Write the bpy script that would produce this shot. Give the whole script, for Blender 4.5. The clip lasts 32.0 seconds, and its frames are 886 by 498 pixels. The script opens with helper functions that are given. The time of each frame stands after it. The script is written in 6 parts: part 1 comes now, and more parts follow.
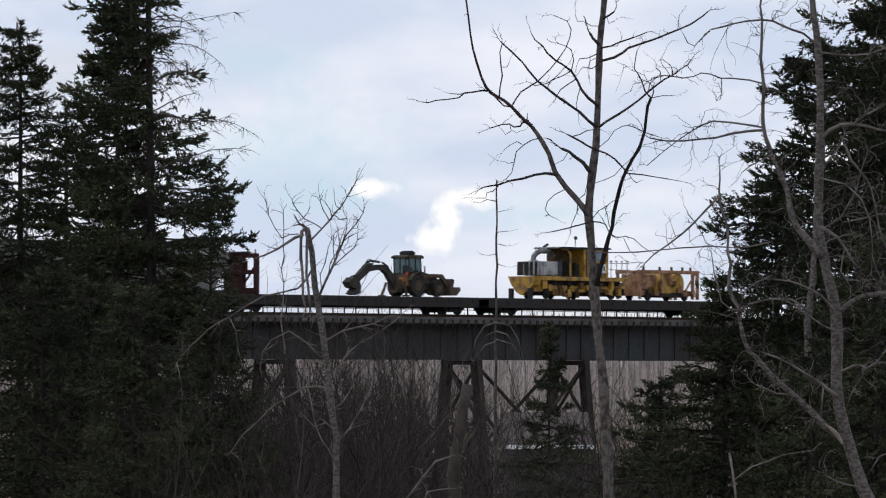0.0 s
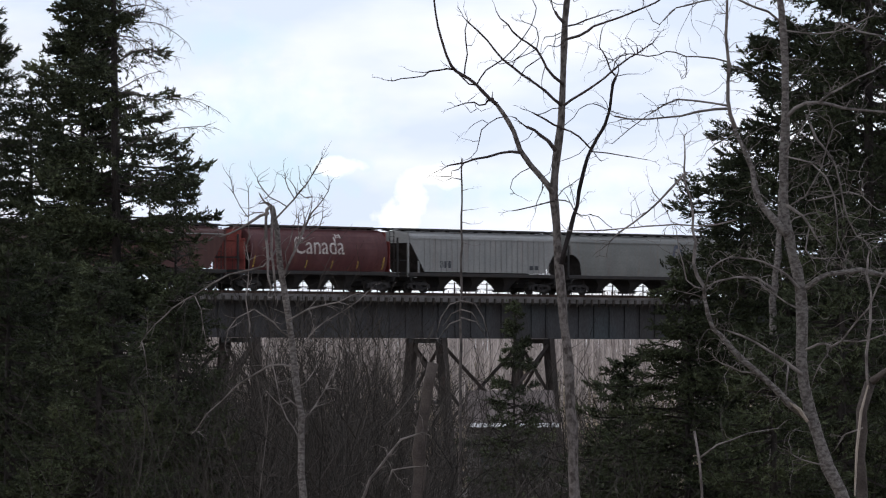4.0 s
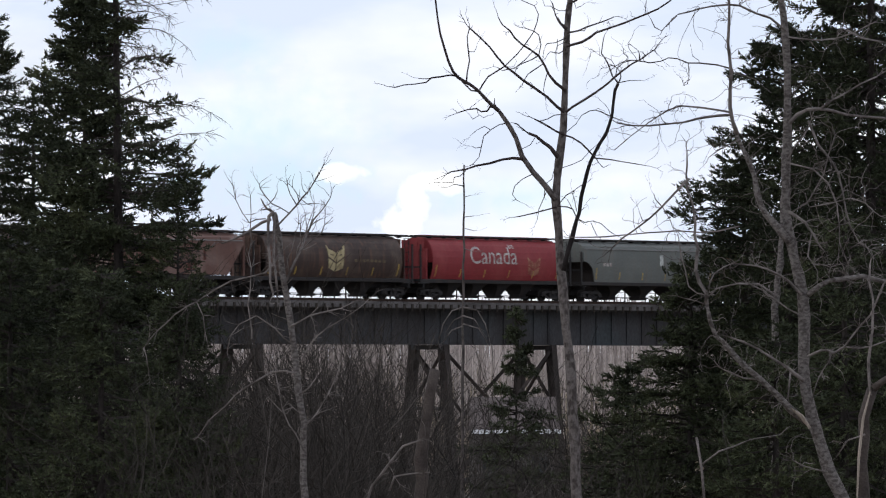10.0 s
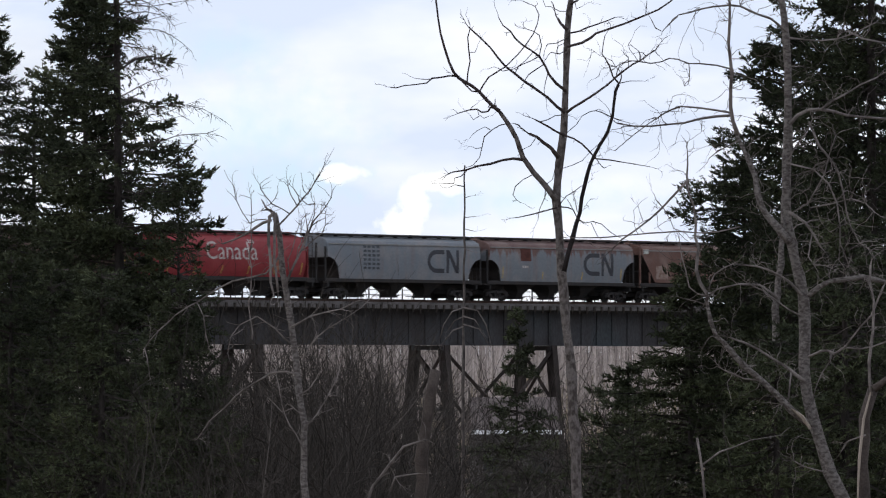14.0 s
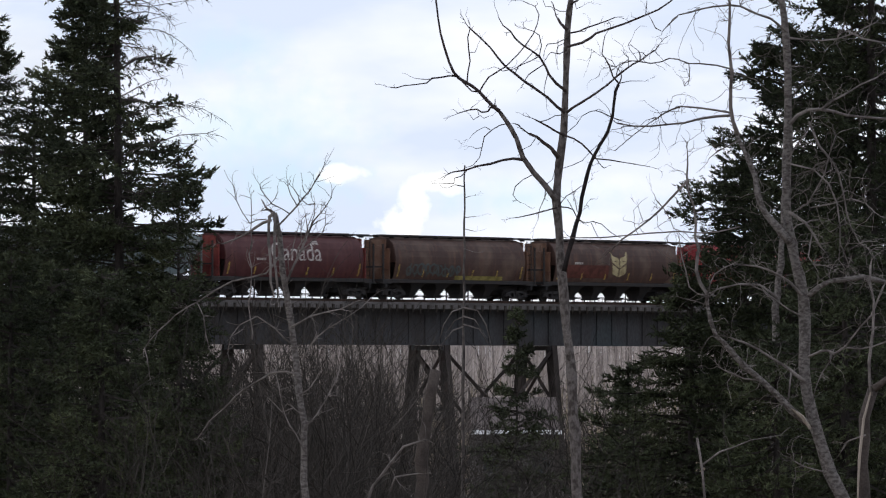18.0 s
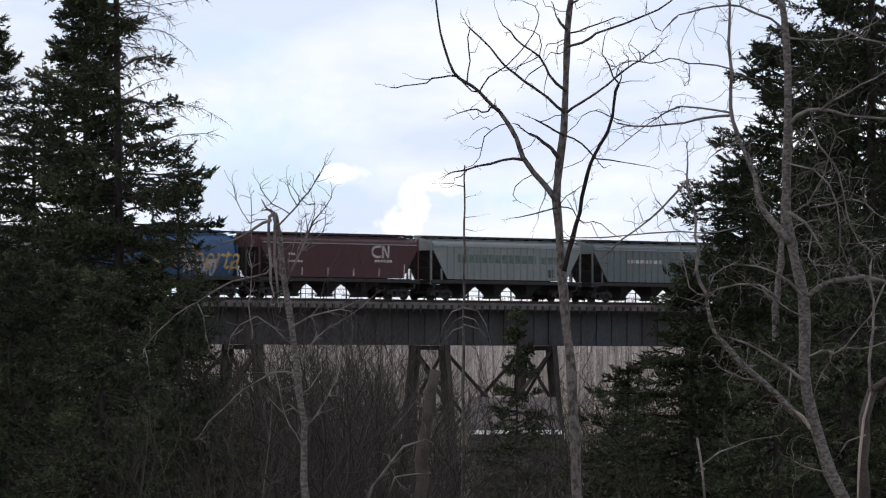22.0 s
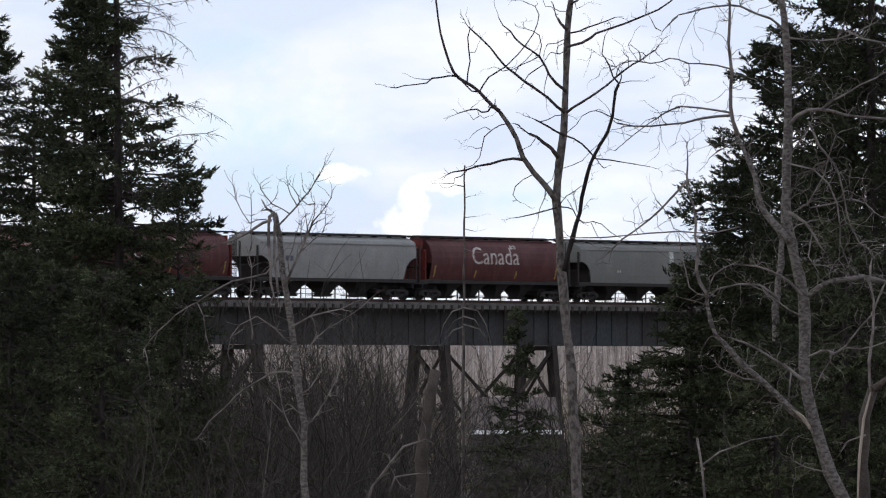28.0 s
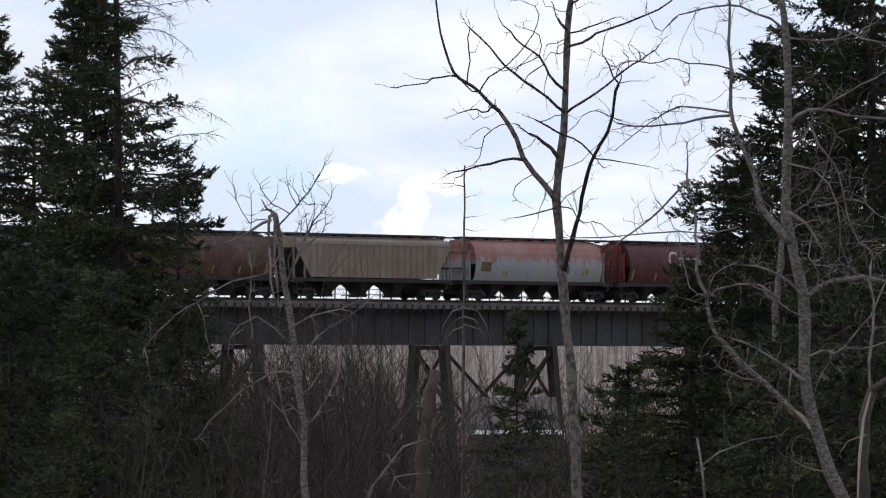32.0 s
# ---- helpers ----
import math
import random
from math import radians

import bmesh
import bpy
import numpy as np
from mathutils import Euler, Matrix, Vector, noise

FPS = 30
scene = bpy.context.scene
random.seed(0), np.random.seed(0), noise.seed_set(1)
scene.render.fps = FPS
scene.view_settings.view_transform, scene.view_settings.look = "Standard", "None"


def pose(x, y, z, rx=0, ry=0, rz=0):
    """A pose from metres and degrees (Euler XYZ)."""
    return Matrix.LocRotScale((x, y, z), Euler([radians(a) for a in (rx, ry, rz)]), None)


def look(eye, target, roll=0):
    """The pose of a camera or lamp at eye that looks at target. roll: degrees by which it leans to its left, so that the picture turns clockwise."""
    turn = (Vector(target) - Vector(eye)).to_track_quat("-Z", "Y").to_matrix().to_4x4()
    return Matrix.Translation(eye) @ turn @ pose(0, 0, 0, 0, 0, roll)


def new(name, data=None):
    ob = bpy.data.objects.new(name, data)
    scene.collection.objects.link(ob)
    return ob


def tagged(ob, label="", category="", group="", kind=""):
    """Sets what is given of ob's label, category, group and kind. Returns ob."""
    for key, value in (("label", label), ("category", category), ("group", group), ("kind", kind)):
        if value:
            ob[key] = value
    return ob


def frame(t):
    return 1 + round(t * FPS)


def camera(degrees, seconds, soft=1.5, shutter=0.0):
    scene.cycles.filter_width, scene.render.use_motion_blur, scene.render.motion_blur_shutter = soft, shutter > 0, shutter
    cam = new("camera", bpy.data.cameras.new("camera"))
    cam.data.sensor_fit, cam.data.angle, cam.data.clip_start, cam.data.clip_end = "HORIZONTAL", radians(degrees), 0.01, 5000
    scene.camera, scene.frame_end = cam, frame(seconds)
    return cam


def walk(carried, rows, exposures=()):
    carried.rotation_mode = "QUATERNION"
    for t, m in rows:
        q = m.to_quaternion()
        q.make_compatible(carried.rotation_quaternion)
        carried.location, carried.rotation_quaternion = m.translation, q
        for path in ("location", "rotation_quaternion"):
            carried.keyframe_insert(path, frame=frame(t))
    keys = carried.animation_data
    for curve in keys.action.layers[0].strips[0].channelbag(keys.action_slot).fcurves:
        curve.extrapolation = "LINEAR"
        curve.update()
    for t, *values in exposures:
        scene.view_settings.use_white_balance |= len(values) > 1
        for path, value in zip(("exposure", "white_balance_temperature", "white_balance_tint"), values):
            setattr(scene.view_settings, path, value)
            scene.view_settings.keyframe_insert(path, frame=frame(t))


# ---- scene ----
# A telephoto view from a hillside, through bare and evergreen trees, of a freight train on a steel trestle.

# ---- the camera: it settles on its stand, then holds still ----
LENS = 2 * math.degrees(math.atan(784 / 11000))
EYE = (0.0, 0.0, 1.6)
cam = camera(LENS, 32.0, 1.15, 0.3)


def aim(right, up):
    """The pose of the camera turned by so many thousandths of a radian."""
    return pose(*EYE, 90 + math.degrees(up / 1000), 0, -math.degrees(right / 1000))


walk(cam, [
    (0.0, aim(-5.18, 21.82)), (0.5, aim(-4.45, 22.23)), (1.0, aim(-5.27, 22.95)), (1.5, aim(-6.68, 24.45)),
    (2.0, aim(-7.23, 25.16)), (2.5, aim(-2.5, 23.22)), (3.0, aim(0.27, 19.18)), (3.5, aim(0.3, 18.36)),
    (5.5, aim(1.0, 18.18)), (6.0, aim(1.0, 18.18)), (6.5, aim(1.09, 18.09)), (7.0, aim(1.0, 18.18)),
    (7.5, aim(0.45, 19.0)), (8.0, aim(0.32, 19.09)), (8.5, aim(0.32, 18.73)), (9.0, aim(0.4, 18.73)),
    (9.5, aim(0.2, 19.0)), (10.0, aim(0.09, 19.36)), (10.5, aim(-0.27, 19.59)), (11.0, aim(0, 19.45)),
    (11.5, aim(0, 19.45)), (32.0, aim(0, 19.45)),
], exposures=[(0.0, -0.2), (2.2, -0.2), (3.0, 0.02), (5.5, 0.09), (8.5, 0.08), (10.5, 0.05), (12.5, 0.03), (32.0, 0.03)])

# ---- the light: a bright, broken cloud cover ----
SUN_UP, SUN_TURN = radians(34), radians(-105)
world = bpy.data.worlds.new("cloudy_sky")
scene.world = world
world.use_nodes = True
wn, wl = world.node_tree.nodes, world.node_tree.links
wn.clear()
w_out = wn.new("ShaderNodeOutputWorld")
w_sky = wn.new("ShaderNodeTexSky")
w_sky.sky_type, w_sky.sun_disc, w_sky.sun_elevation, w_sky.sun_rotation = "NISHITA", False, SUN_UP, SUN_TURN
w_blue = wn.new("ShaderNodeBackground")
wl.new(w_sky.outputs[0], w_blue.inputs[0])
w_blue.inputs[1].default_value = 0.11
w_at = wn.new("ShaderNodeTexCoord")
w_map = wn.new("ShaderNodeMapping")
w_map.inputs["Scale"].default_value = (16, 16, 44)
wl.new(w_at.outputs["Generated"], w_map.inputs[0])
w_noise = wn.new("ShaderNodeTexNoise")
w_noise.inputs["Scale"].default_value, w_noise.inputs["Detail"].default_value = 1.0, 5.0
w_noise.inputs["Roughness"].default_value = 0.5
wl.new(w_map.outputs[0], w_noise.inputs["Vector"])
w_tone = wn.new("ShaderNodeValToRGB")
w_tone.color_ramp.elements[0].position, w_tone.color_ramp.elements[0].color = 0.40, (0.77, 0.86, 1.05, 1)
w_tone.color_ramp.elements[1].position, w_tone.color_ramp.elements[1].color = 0.66, (1.17, 1.17, 1.22, 1)
wl.new(w_noise.outputs[0], w_tone.inputs[0])
w_white = wn.new("ShaderNodeBackground")
wl.new(w_tone.outputs[0], w_white.inputs[0])
w_white.inputs[1].default_value = 0.95
w_map2 = wn.new("ShaderNodeMapping")
w_map2.inputs["Scale"].default_value = (9, 9, 30)
w_map2.inputs["Location"].default_value = (3.1, 0.4, 1.7)
wl.new(w_at.outputs["Generated"], w_map2.inputs[0])
w_noise2 = wn.new("ShaderNodeTexNoise")
w_noise2.inputs["Scale"].default_value, w_noise2.inputs["Detail"].default_value = 1.0, 4.0
wl.new(w_map2.outputs[0], w_noise2.inputs["Vector"])
w_cover = wn.new("ShaderNodeMapRange")
w_cover.inputs[1].default_value, w_cover.inputs[2].default_value = 0.30, 0.52
w_cover.inputs[3].default_value, w_cover.inputs[4].default_value = 0.55, 1.0
wl.new(w_noise2.outputs[0], w_cover.inputs[0])
w_mix = wn.new("ShaderNodeMixShader")
wl.new(w_cover.outputs[0], w_mix.inputs[0])
wl.new(w_blue.outputs[0], w_mix.inputs[1])
wl.new(w_white.outputs[0], w_mix.inputs[2])

# a bright heap of cloud low over the line, with ragged edges
w_heap = wn.new("ShaderNodeTexNoise")
w_heap.inputs["Scale"].default_value, w_heap.inputs["Detail"].default_value = 330.0, 5.0
wl.new(w_at.outputs["Generated"], w_heap.inputs["Vector"])
last = w_mix.outputs[0]
CLEAR, CLOUD = (0.66, 0.86, 0.98, 1), (1.0, 0.99, 0.98, 1)
for px, pz, wide, tall, tint in ((-0.030, 0.0375, 0.0130, 0.0060, CLEAR), (-0.024, 0.0300, 0.0080, 0.0030, CLEAR), (0.012, 0.0275, 0.0130, 0.0022, CLEAR), (-0.034, 0.0520, 0.0070, 0.0026, CLEAR),
                                 (-0.0068, 0.0236, 0.0032, 0.0026, CLOUD), (-0.0045, 0.0265, 0.0024, 0.0030, CLOUD), (-0.0012, 0.0300, 0.0046, 0.0016, CLOUD), (-0.0165, 0.0316, 0.0032, 0.0015, CLOUD)):
    w_off = wn.new("ShaderNodeVectorMath")
    w_off.operation = "SUBTRACT"
    wl.new(w_at.outputs["Generated"], w_off.inputs[0])
    w_off.inputs[1].default_value = (px, 1.0, pz)
    w_scale = wn.new("ShaderNodeVectorMath")
    w_scale.operation = "MULTIPLY"
    w_scale.inputs[1].default_value = (1 / wide, 0.5, 1 / tall)
    wl.new(w_off.outputs[0], w_scale.inputs[0])
    w_len = wn.new("ShaderNodeVectorMath")
    w_len.operation = "LENGTH"
    wl.new(w_scale.outputs[0], w_len.inputs[0])
    w_add = wn.new("ShaderNodeMath")
    w_add.operation = "MULTIPLY_ADD"
    w_add.inputs[1].default_value = 2.2
    wl.new(w_heap.outputs[0], w_add.inputs[0])
    wl.new(w_len.outputs["Value"], w_add.inputs[2])
    w_edge = wn.new("ShaderNodeMapRange")
    w_edge.inputs[1].default_value, w_edge.inputs[2].default_value = (2.35, 1.6) if tint is CLOUD else (2.9, 1.1)
    w_edge.inputs[3].default_value, w_edge.inputs[4].default_value = 0.0, 0.9 if tint is CLOUD else 0.6
    wl.new(w_add.outputs[0], w_edge.inputs[0])
    w_glow = wn.new("ShaderNodeBackground")
    w_glow.inputs[0].default_value, w_glow.inputs[1].default_value = tint, 1.2 if tint is CLOUD else 1.0
    w_over = wn.new("ShaderNodeMixShader")
    wl.new(w_edge.outputs[0], w_over.inputs[0])
    wl.new(last, w_over.inputs[1])
    wl.new(w_glow.outputs[0], w_over.inputs[2])
    last = w_over.outputs[0]
wl.new(last, w_out.inputs[0])

sun_data = bpy.data.lights.new("sun", "SUN")
sun_data.energy, sun_data.angle, sun_data.color = 0.5, radians(12), (1.0, 0.95, 0.88)
sun = new("sun", sun_data)
sun.matrix_world = look((math.cos(SUN_UP) * math.sin(SUN_TURN) * 100, math.cos(SUN_UP) * math.cos(SUN_TURN) * 100,
                         math.sin(SUN_UP) * 100), (0, 0, 0))


# ---- materials ----
def material(name, base, rough=0.7, metal=0.0, second=None, scale=4.0, fine=40.0, bump=0.3, stretch=(1, 1, 1),
             third=None, island=0.0, amount=0.5):
    """A surface with two scales of variation: a broad mix towards second, a fine grain, and relief."""
    m = bpy.data.materials.new(name)
    m.use_nodes = True
    n, l = m.node_tree.nodes, m.node_tree.links
    b = n["Principled BSDF"]
    b.inputs["Roughness"].default_value, b.inputs["Metallic"].default_value = rough, metal
    b.inputs["Specular IOR Level"].default_value = 0.5 if rough < 0.65 else 0.12
    at = n.new("ShaderNodeTexCoord")
    mp = n.new("ShaderNodeMapping")
    mp.inputs["Scale"].default_value = stretch
    l.new(at.outputs["Object"], mp.inputs[0])
    broad, grain = n.new("ShaderNodeTexNoise"), n.new("ShaderNodeTexNoise")
    broad.inputs["Scale"].default_value, broad.inputs["Detail"].default_value = scale, 4
    grain.inputs["Scale"].default_value, grain.inputs["Detail"].default_value = fine, 3
    l.new(mp.outputs[0], broad.inputs["Vector"])
    l.new(mp.outputs[0], grain.inputs["Vector"])
    second = second or tuple(c * 0.6 for c in base)
    ramp = n.new("ShaderNodeValToRGB")
    ramp.color_ramp.elements[0].position, ramp.color_ramp.elements[0].color = 0.5 - 0.25 * amount, (*second, 1)
    ramp.color_ramp.elements[1].position, ramp.color_ramp.elements[1].color = 0.72 - 0.3 * amount, (*base, 1)
    if third:
        e = ramp.color_ramp.elements.new(0.78)
        e.color = (*third, 1)
    l.new(broad.outputs[0], ramp.inputs[0])
    mul = n.new("ShaderNodeMixRGB")
    mul.blend_type, mul.inputs[0].default_value = "MULTIPLY", 0.6
    tone = n.new("ShaderNodeMapRange")
    tone.inputs[1].default_value, tone.inputs[2].default_value = 0.3, 0.7
    tone.inputs[3].default_value, tone.inputs[4].default_value = 0.55, 1.2
    l.new(grain.outputs[0], tone.inputs[0])
    l.new(ramp.outputs[0], mul.inputs[1])
    l.new(tone.outputs[0], mul.inputs[2])
    colour = mul.outputs[0]
    if island:
        geo = n.new("ShaderNodeNewGeometry")
        vary = n.new("ShaderNodeMapRange")
        vary.inputs[3].default_value, vary.inputs[4].default_value = 1 - island, 1 + island
        l.new(geo.outputs["Random Per Island"], vary.inputs[0])
        mul2 = n.new("ShaderNodeMixRGB")
        mul2.blend_type, mul2.inputs[0].default_value = "MULTIPLY", 1.0
        l.new(colour, mul2.inputs[1])
        l.new(vary.outputs[0], mul2.inputs[2])
        colour = mul2.outputs[0]
    l.new(colour, b.inputs["Base Color"])
    if bump:
        bp = n.new("ShaderNodeBump")
        bp.inputs["Strength"].default_value, bp.inputs["Distance"].default_value = bump, 0.02
        l.new(grain.outputs[0], bp.inputs["Height"])
        l.new(bp.outputs[0], b.inputs["Normal"])
    return m


def car_paint(name, base, rust=0.3, top=None, split=3.0, fade=(0.36, 0.30, 0.26)):
    """Weathered paint on a hopper car: vertical rust streaks, dust along the bottom, blotches; with top, a second coat above split."""
    m = bpy.data.materials.new(name)
    m.use_nodes = True
    n, l = m.node_tree.nodes, m.node_tree.links
    b = n["Principled BSDF"]
    b.inputs["Roughness"].default_value, b.inputs["Specular IOR Level"].default_value = 0.62, 0.3
    at = n.new("ShaderNodeTexCoord")
    rnd = n.new("ShaderNodeObjectInfo")
    off = n.new("ShaderNodeVectorMath")
    off.operation = "MULTIPLY_ADD"
    off.inputs[1].default_value = (1, 1, 1)
    comb = n.new("ShaderNodeCombineXYZ")
    tim = n.new("ShaderNodeMath")
    tim.operation, tim.inputs[1].default_value = "MULTIPLY", 37.0
    l.new(rnd.outputs["Random"], tim.inputs[0])
    l.new(tim.outputs[0], comb.inputs[0])
    l.new(at.outputs["Object"], off.inputs[0])
    l.new(comb.outputs[0], off.inputs[2])
    streak_map = n.new("ShaderNodeMapping")
    streak_map.inputs["Scale"].default_value = (2.2, 2.2, 0.16)
    l.new(off.outputs[0], streak_map.inputs[0])
    streak, blotch, grain = (n.new("ShaderNodeTexNoise") for _ in range(3))
    streak.inputs["Scale"].default_value, streak.inputs["Detail"].default_value = 1.6, 5
    blotch.inputs["Scale"].default_value, blotch.inputs["Detail"].default_value = 0.55, 5
    grain.inputs["Scale"].default_value, grain.inputs["Detail"].default_value = 7, 4
    l.new(streak_map.outputs[0], streak.inputs["Vector"])
    l.new(off.outputs[0], blotch.inputs["Vector"])
    l.new(off.outputs[0], grain.inputs["Vector"])
    start = n.new("ShaderNodeRGB")
    start.outputs[0].default_value = (*base, 1)
    colour = start.outputs[0]

    def mix(a, colour_b, fac, mode="MIX"):
        x = n.new("ShaderNodeMixRGB")
        x.blend_type = mode
        l.new(a, x.inputs[1])
        x.inputs[2].default_value = (*colour_b, 1)
        l.new(fac, x.inputs[0])
        return x.outputs[0]

    def ranged(src, a, bb, lo, hi):
        r = n.new("ShaderNodeMapRange")
        for i, v in enumerate((a, bb, lo, hi)):
            r.inputs[i + 1].default_value = v
        l.new(src, r.inputs[0])
        return r.outputs[0]

    if top:
        sep = n.new("ShaderNodeSeparateXYZ")
        l.new(at.outputs["Object"], sep.inputs[0])
        wob = n.new("ShaderNodeMath")
        wob.operation = "ADD"
        l.new(sep.outputs[2], wob.inputs[0])
        l.new(ranged(streak.outputs[0], 0.3, 0.7, -0.35, 0.35), wob.inputs[1])
        colour = mix(colour, top, ranged(wob.outputs[0], split - 0.12, split + 0.12, 0, 0.85))
    colour = mix(colour, (0.16, 0.075, 0.045), ranged(streak.outputs[0], 0.5, 0.72, 0, rust))
    colour = mix(colour, fade, ranged(blotch.outputs[0], 0.45, 0.75, 0, 0.35))
    dark = n.new("ShaderNodeMixRGB")
    dark.blend_type, dark.inputs[0].default_value = "MULTIPLY", 0.5
    l.new(colour, dark.inputs[1])
    l.new(ranged(grain.outputs[0], 0.3, 0.7, 0.7, 1.15), dark.inputs[2])
    l.new(dark.outputs[0], b.inputs["Base Color"])
    bp = n.new("ShaderNodeBump")
    bp.inputs["Strength"].default_value, bp.inputs["Distance"].default_value = 0.25, 0.03
    l.new(blotch.outputs[0], bp.inputs["Height"])
    l.new(bp.outputs[0], b.inputs["Normal"])
    return m


M_GROUND = material("dry_grass_soil", (0.2, 0.155, 0.105), 0.95, second=(0.09, 0.07, 0.052), scale=0.12, fine=2.5, bump=0.6, third=(0.22, 0.18, 0.11))
M_BALLAST = material("ballast", (0.2, 0.19, 0.18), 0.95, scale=3, fine=22, bump=1.0)
M_NEEDLE = material("spruce_needles", (0.042, 0.050, 0.026), 0.75, second=(0.023, 0.028, 0.017), scale=0.9, fine=12, bump=0, third=(0.066, 0.07, 0.036), island=0.45)
M_NEEDLE2 = material("spruce_needles_dull", (0.06, 0.07, 0.037), 0.75, second=(0.031, 0.037, 0.022), scale=0.9, fine=12, bump=0, third=(0.088, 0.095, 0.047), island=0.45)
M_SPRUCE = material("spruce_bark", (0.046, 0.039, 0.036), 0.9, second=(0.024, 0.021, 0.02), scale=6, fine=45, bump=0.8, stretch=(1, 1, 0.3))
M_DEADTWIG = material("dead_spruce_twigs", (0.09, 0.074, 0.068), 0.9, scale=6, fine=40, bump=0, island=0.3)
M_ASPEN = material("aspen_bark", (0.145, 0.128, 0.122), 0.85, second=(0.055, 0.046, 0.043), scale=17, fine=60, bump=0.9, stretch=(1, 1, 0.7), amount=0.5)
M_LIMB = material("dark_branch_bark", (0.058, 0.045, 0.043), 0.85, second=(0.036, 0.028, 0.028), scale=5, fine=50, bump=0.4)
M_BIRCH = material("pale_birch_bark", (0.195, 0.177, 0.168), 0.8, second=(0.085, 0.073, 0.069), scale=19, fine=80, bump=0.9, stretch=(1, 1, 1.7), amount=0.42)
M_SPLIT = material("split_pale_wood", (0.31, 0.265, 0.225), 0.85, second=(0.2, 0.165, 0.135), scale=5, fine=40, bump=0.6, stretch=(1, 1, 0.2))
M_BRUSH = material("brush_twigs", (0.045, 0.039, 0.035), 0.9, second=(0.025, 0.022, 0.02), scale=0.4, fine=8, bump=0, third=(0.078, 0.068, 0.061), island=0.5)
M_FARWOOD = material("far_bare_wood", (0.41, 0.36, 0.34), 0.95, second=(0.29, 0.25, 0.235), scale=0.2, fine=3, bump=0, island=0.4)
M_GIRDER = material("weathered_bridge_steel", (0.054, 0.055, 0.06), 0.75, 0.0, second=(0.04, 0.037, 0.038), scale=0.35, fine=9, bump=0.35, third=(0.046, 0.058, 0.064), stretch=(1, 1, 0.5))
M_TOWER = material("rust_stained_tower_steel", (0.046, 0.038, 0.036), 0.8, 0.0, second=(0.026, 0.021, 0.02), scale=0.8, fine=12, bump=0.35, third=(0.07, 0.05, 0.044))
M_TIMBER = material("grey_timber", (0.115, 0.107, 0.106), 0.9, second=(0.065, 0.06, 0.058), scale=1.2, fine=25, bump=0.6, stretch=(0.4, 1, 1))
M_TIE = material("creosoted_tie", (0.05, 0.043, 0.038), 0.9, scale=2, fine=25)
M_RAIL = material("rusty_rail", (0.06, 0.038, 0.03), 0.7, 0.2, scale=2, fine=30)
M_BLACK = material("grimy_underframe", (0.033, 0.032, 0.033), 0.85, second=(0.043, 0.037, 0.035), scale=1.5, fine=18)
M_WHEEL = material("wheel_steel", (0.026, 0.023, 0.021), 0.7, 0.2, scale=3, fine=30)
M_CONCRETE = material("old_concrete", (0.36, 0.34, 0.32), 0.9, second=(0.22, 0.21, 0.2), scale=0.6, fine=15)
M_WHITE = material("faded_white_lettering", (0.45, 0.42, 0.4), 0.6, second=(0.25, 0.2, 0.19), scale=2.5, fine=20, bump=0)
M_CREAM = material("faded_cream_mark", (0.4, 0.34, 0.2), 0.7, second=(0.26, 0.21, 0.12), scale=2, fine=16, bump=0)
M_YELLOWMARK = material("yellow_reflective_stripe", (0.42, 0.28, 0.05), 0.5, scale=4, fine=30, bump=0)
M_BLACKMARK = material("black_lettering", (0.014, 0.017, 0.028), 0.6, scale=2, fine=20, bump=0)
M_BLUEMARK = material("dark_blue_mark", (0.045, 0.055, 0.085), 0.6, scale=2, fine=20, bump=0)
M_ORANGE = material("orange_spray_paint", (0.4, 0.27, 0.09), 0.6, second=(0.22, 0.15, 0.07), scale=2, fine=16, bump=0)
M_SILVER = material("silver_spray_paint", (0.33, 0.34, 0.38), 0.5, second=(0.2, 0.21, 0.25), scale=2, fine=16, bump=0)
M_TEALSPRAY = material("teal_spray_paint", (0.045, 0.06, 0.06), 0.6, scale=2, fine=16, bump=0)
M_PANEL = material("faded_repaint_panel", (0.1, 0.035, 0.028), 0.65, scale=2, fine=18, bump=0)
M_OLIVE = material("olive_band", (0.25, 0.21, 0.07), 0.7, scale=2, fine=18, bump=0)
M_GLASS = bpy.data.materials.new("tinted_glass")
M_GLASS.use_nodes = True
M_GLASS.node_tree.nodes["Principled BSDF"].inputs["Base Color"].default_value = (0.27, 0.33, 0.34, 1)
M_GLASS.node_tree.nodes["Principled BSDF"].inputs["Roughness"].default_value = 0.05
M_GLASS.node_tree.nodes["Principled BSDF"].inputs["Transmission Weight"].default_value = 0.9
M_GLASS.node_tree.nodes["Principled BSDF"].inputs["IOR"].default_value = 1.1
M_MACHINE = material("machine_yellow", (0.46, 0.26, 0.03), 0.55, second=(0.15, 0.085, 0.03), scale=1.6, fine=14, amount=0.6)
M_ORANGERUST = material("rusty_orange_frame", (0.34, 0.16, 0.06), 0.7, second=(0.18, 0.08, 0.04), scale=1.5, fine=15)
M_TAN = material("dusty_digger_paint", (0.1, 0.074, 0.05), 0.75, second=(0.05, 0.04, 0.033), scale=1.5, fine=15)
M_RUBBER = material("tyre_rubber", (0.045, 0.042, 0.04), 0.9, scale=3, fine=25)
M_GREYBOX = material("grey_engine_cover", (0.4, 0.41, 0.43), 0.6, second=(0.2, 0.2, 0.2), scale=1.6, fine=16)
M_MAROON = material("maroon_bulkhead_steel", (0.05, 0.02, 0.02), 0.75, scale=1.5, fine=15)
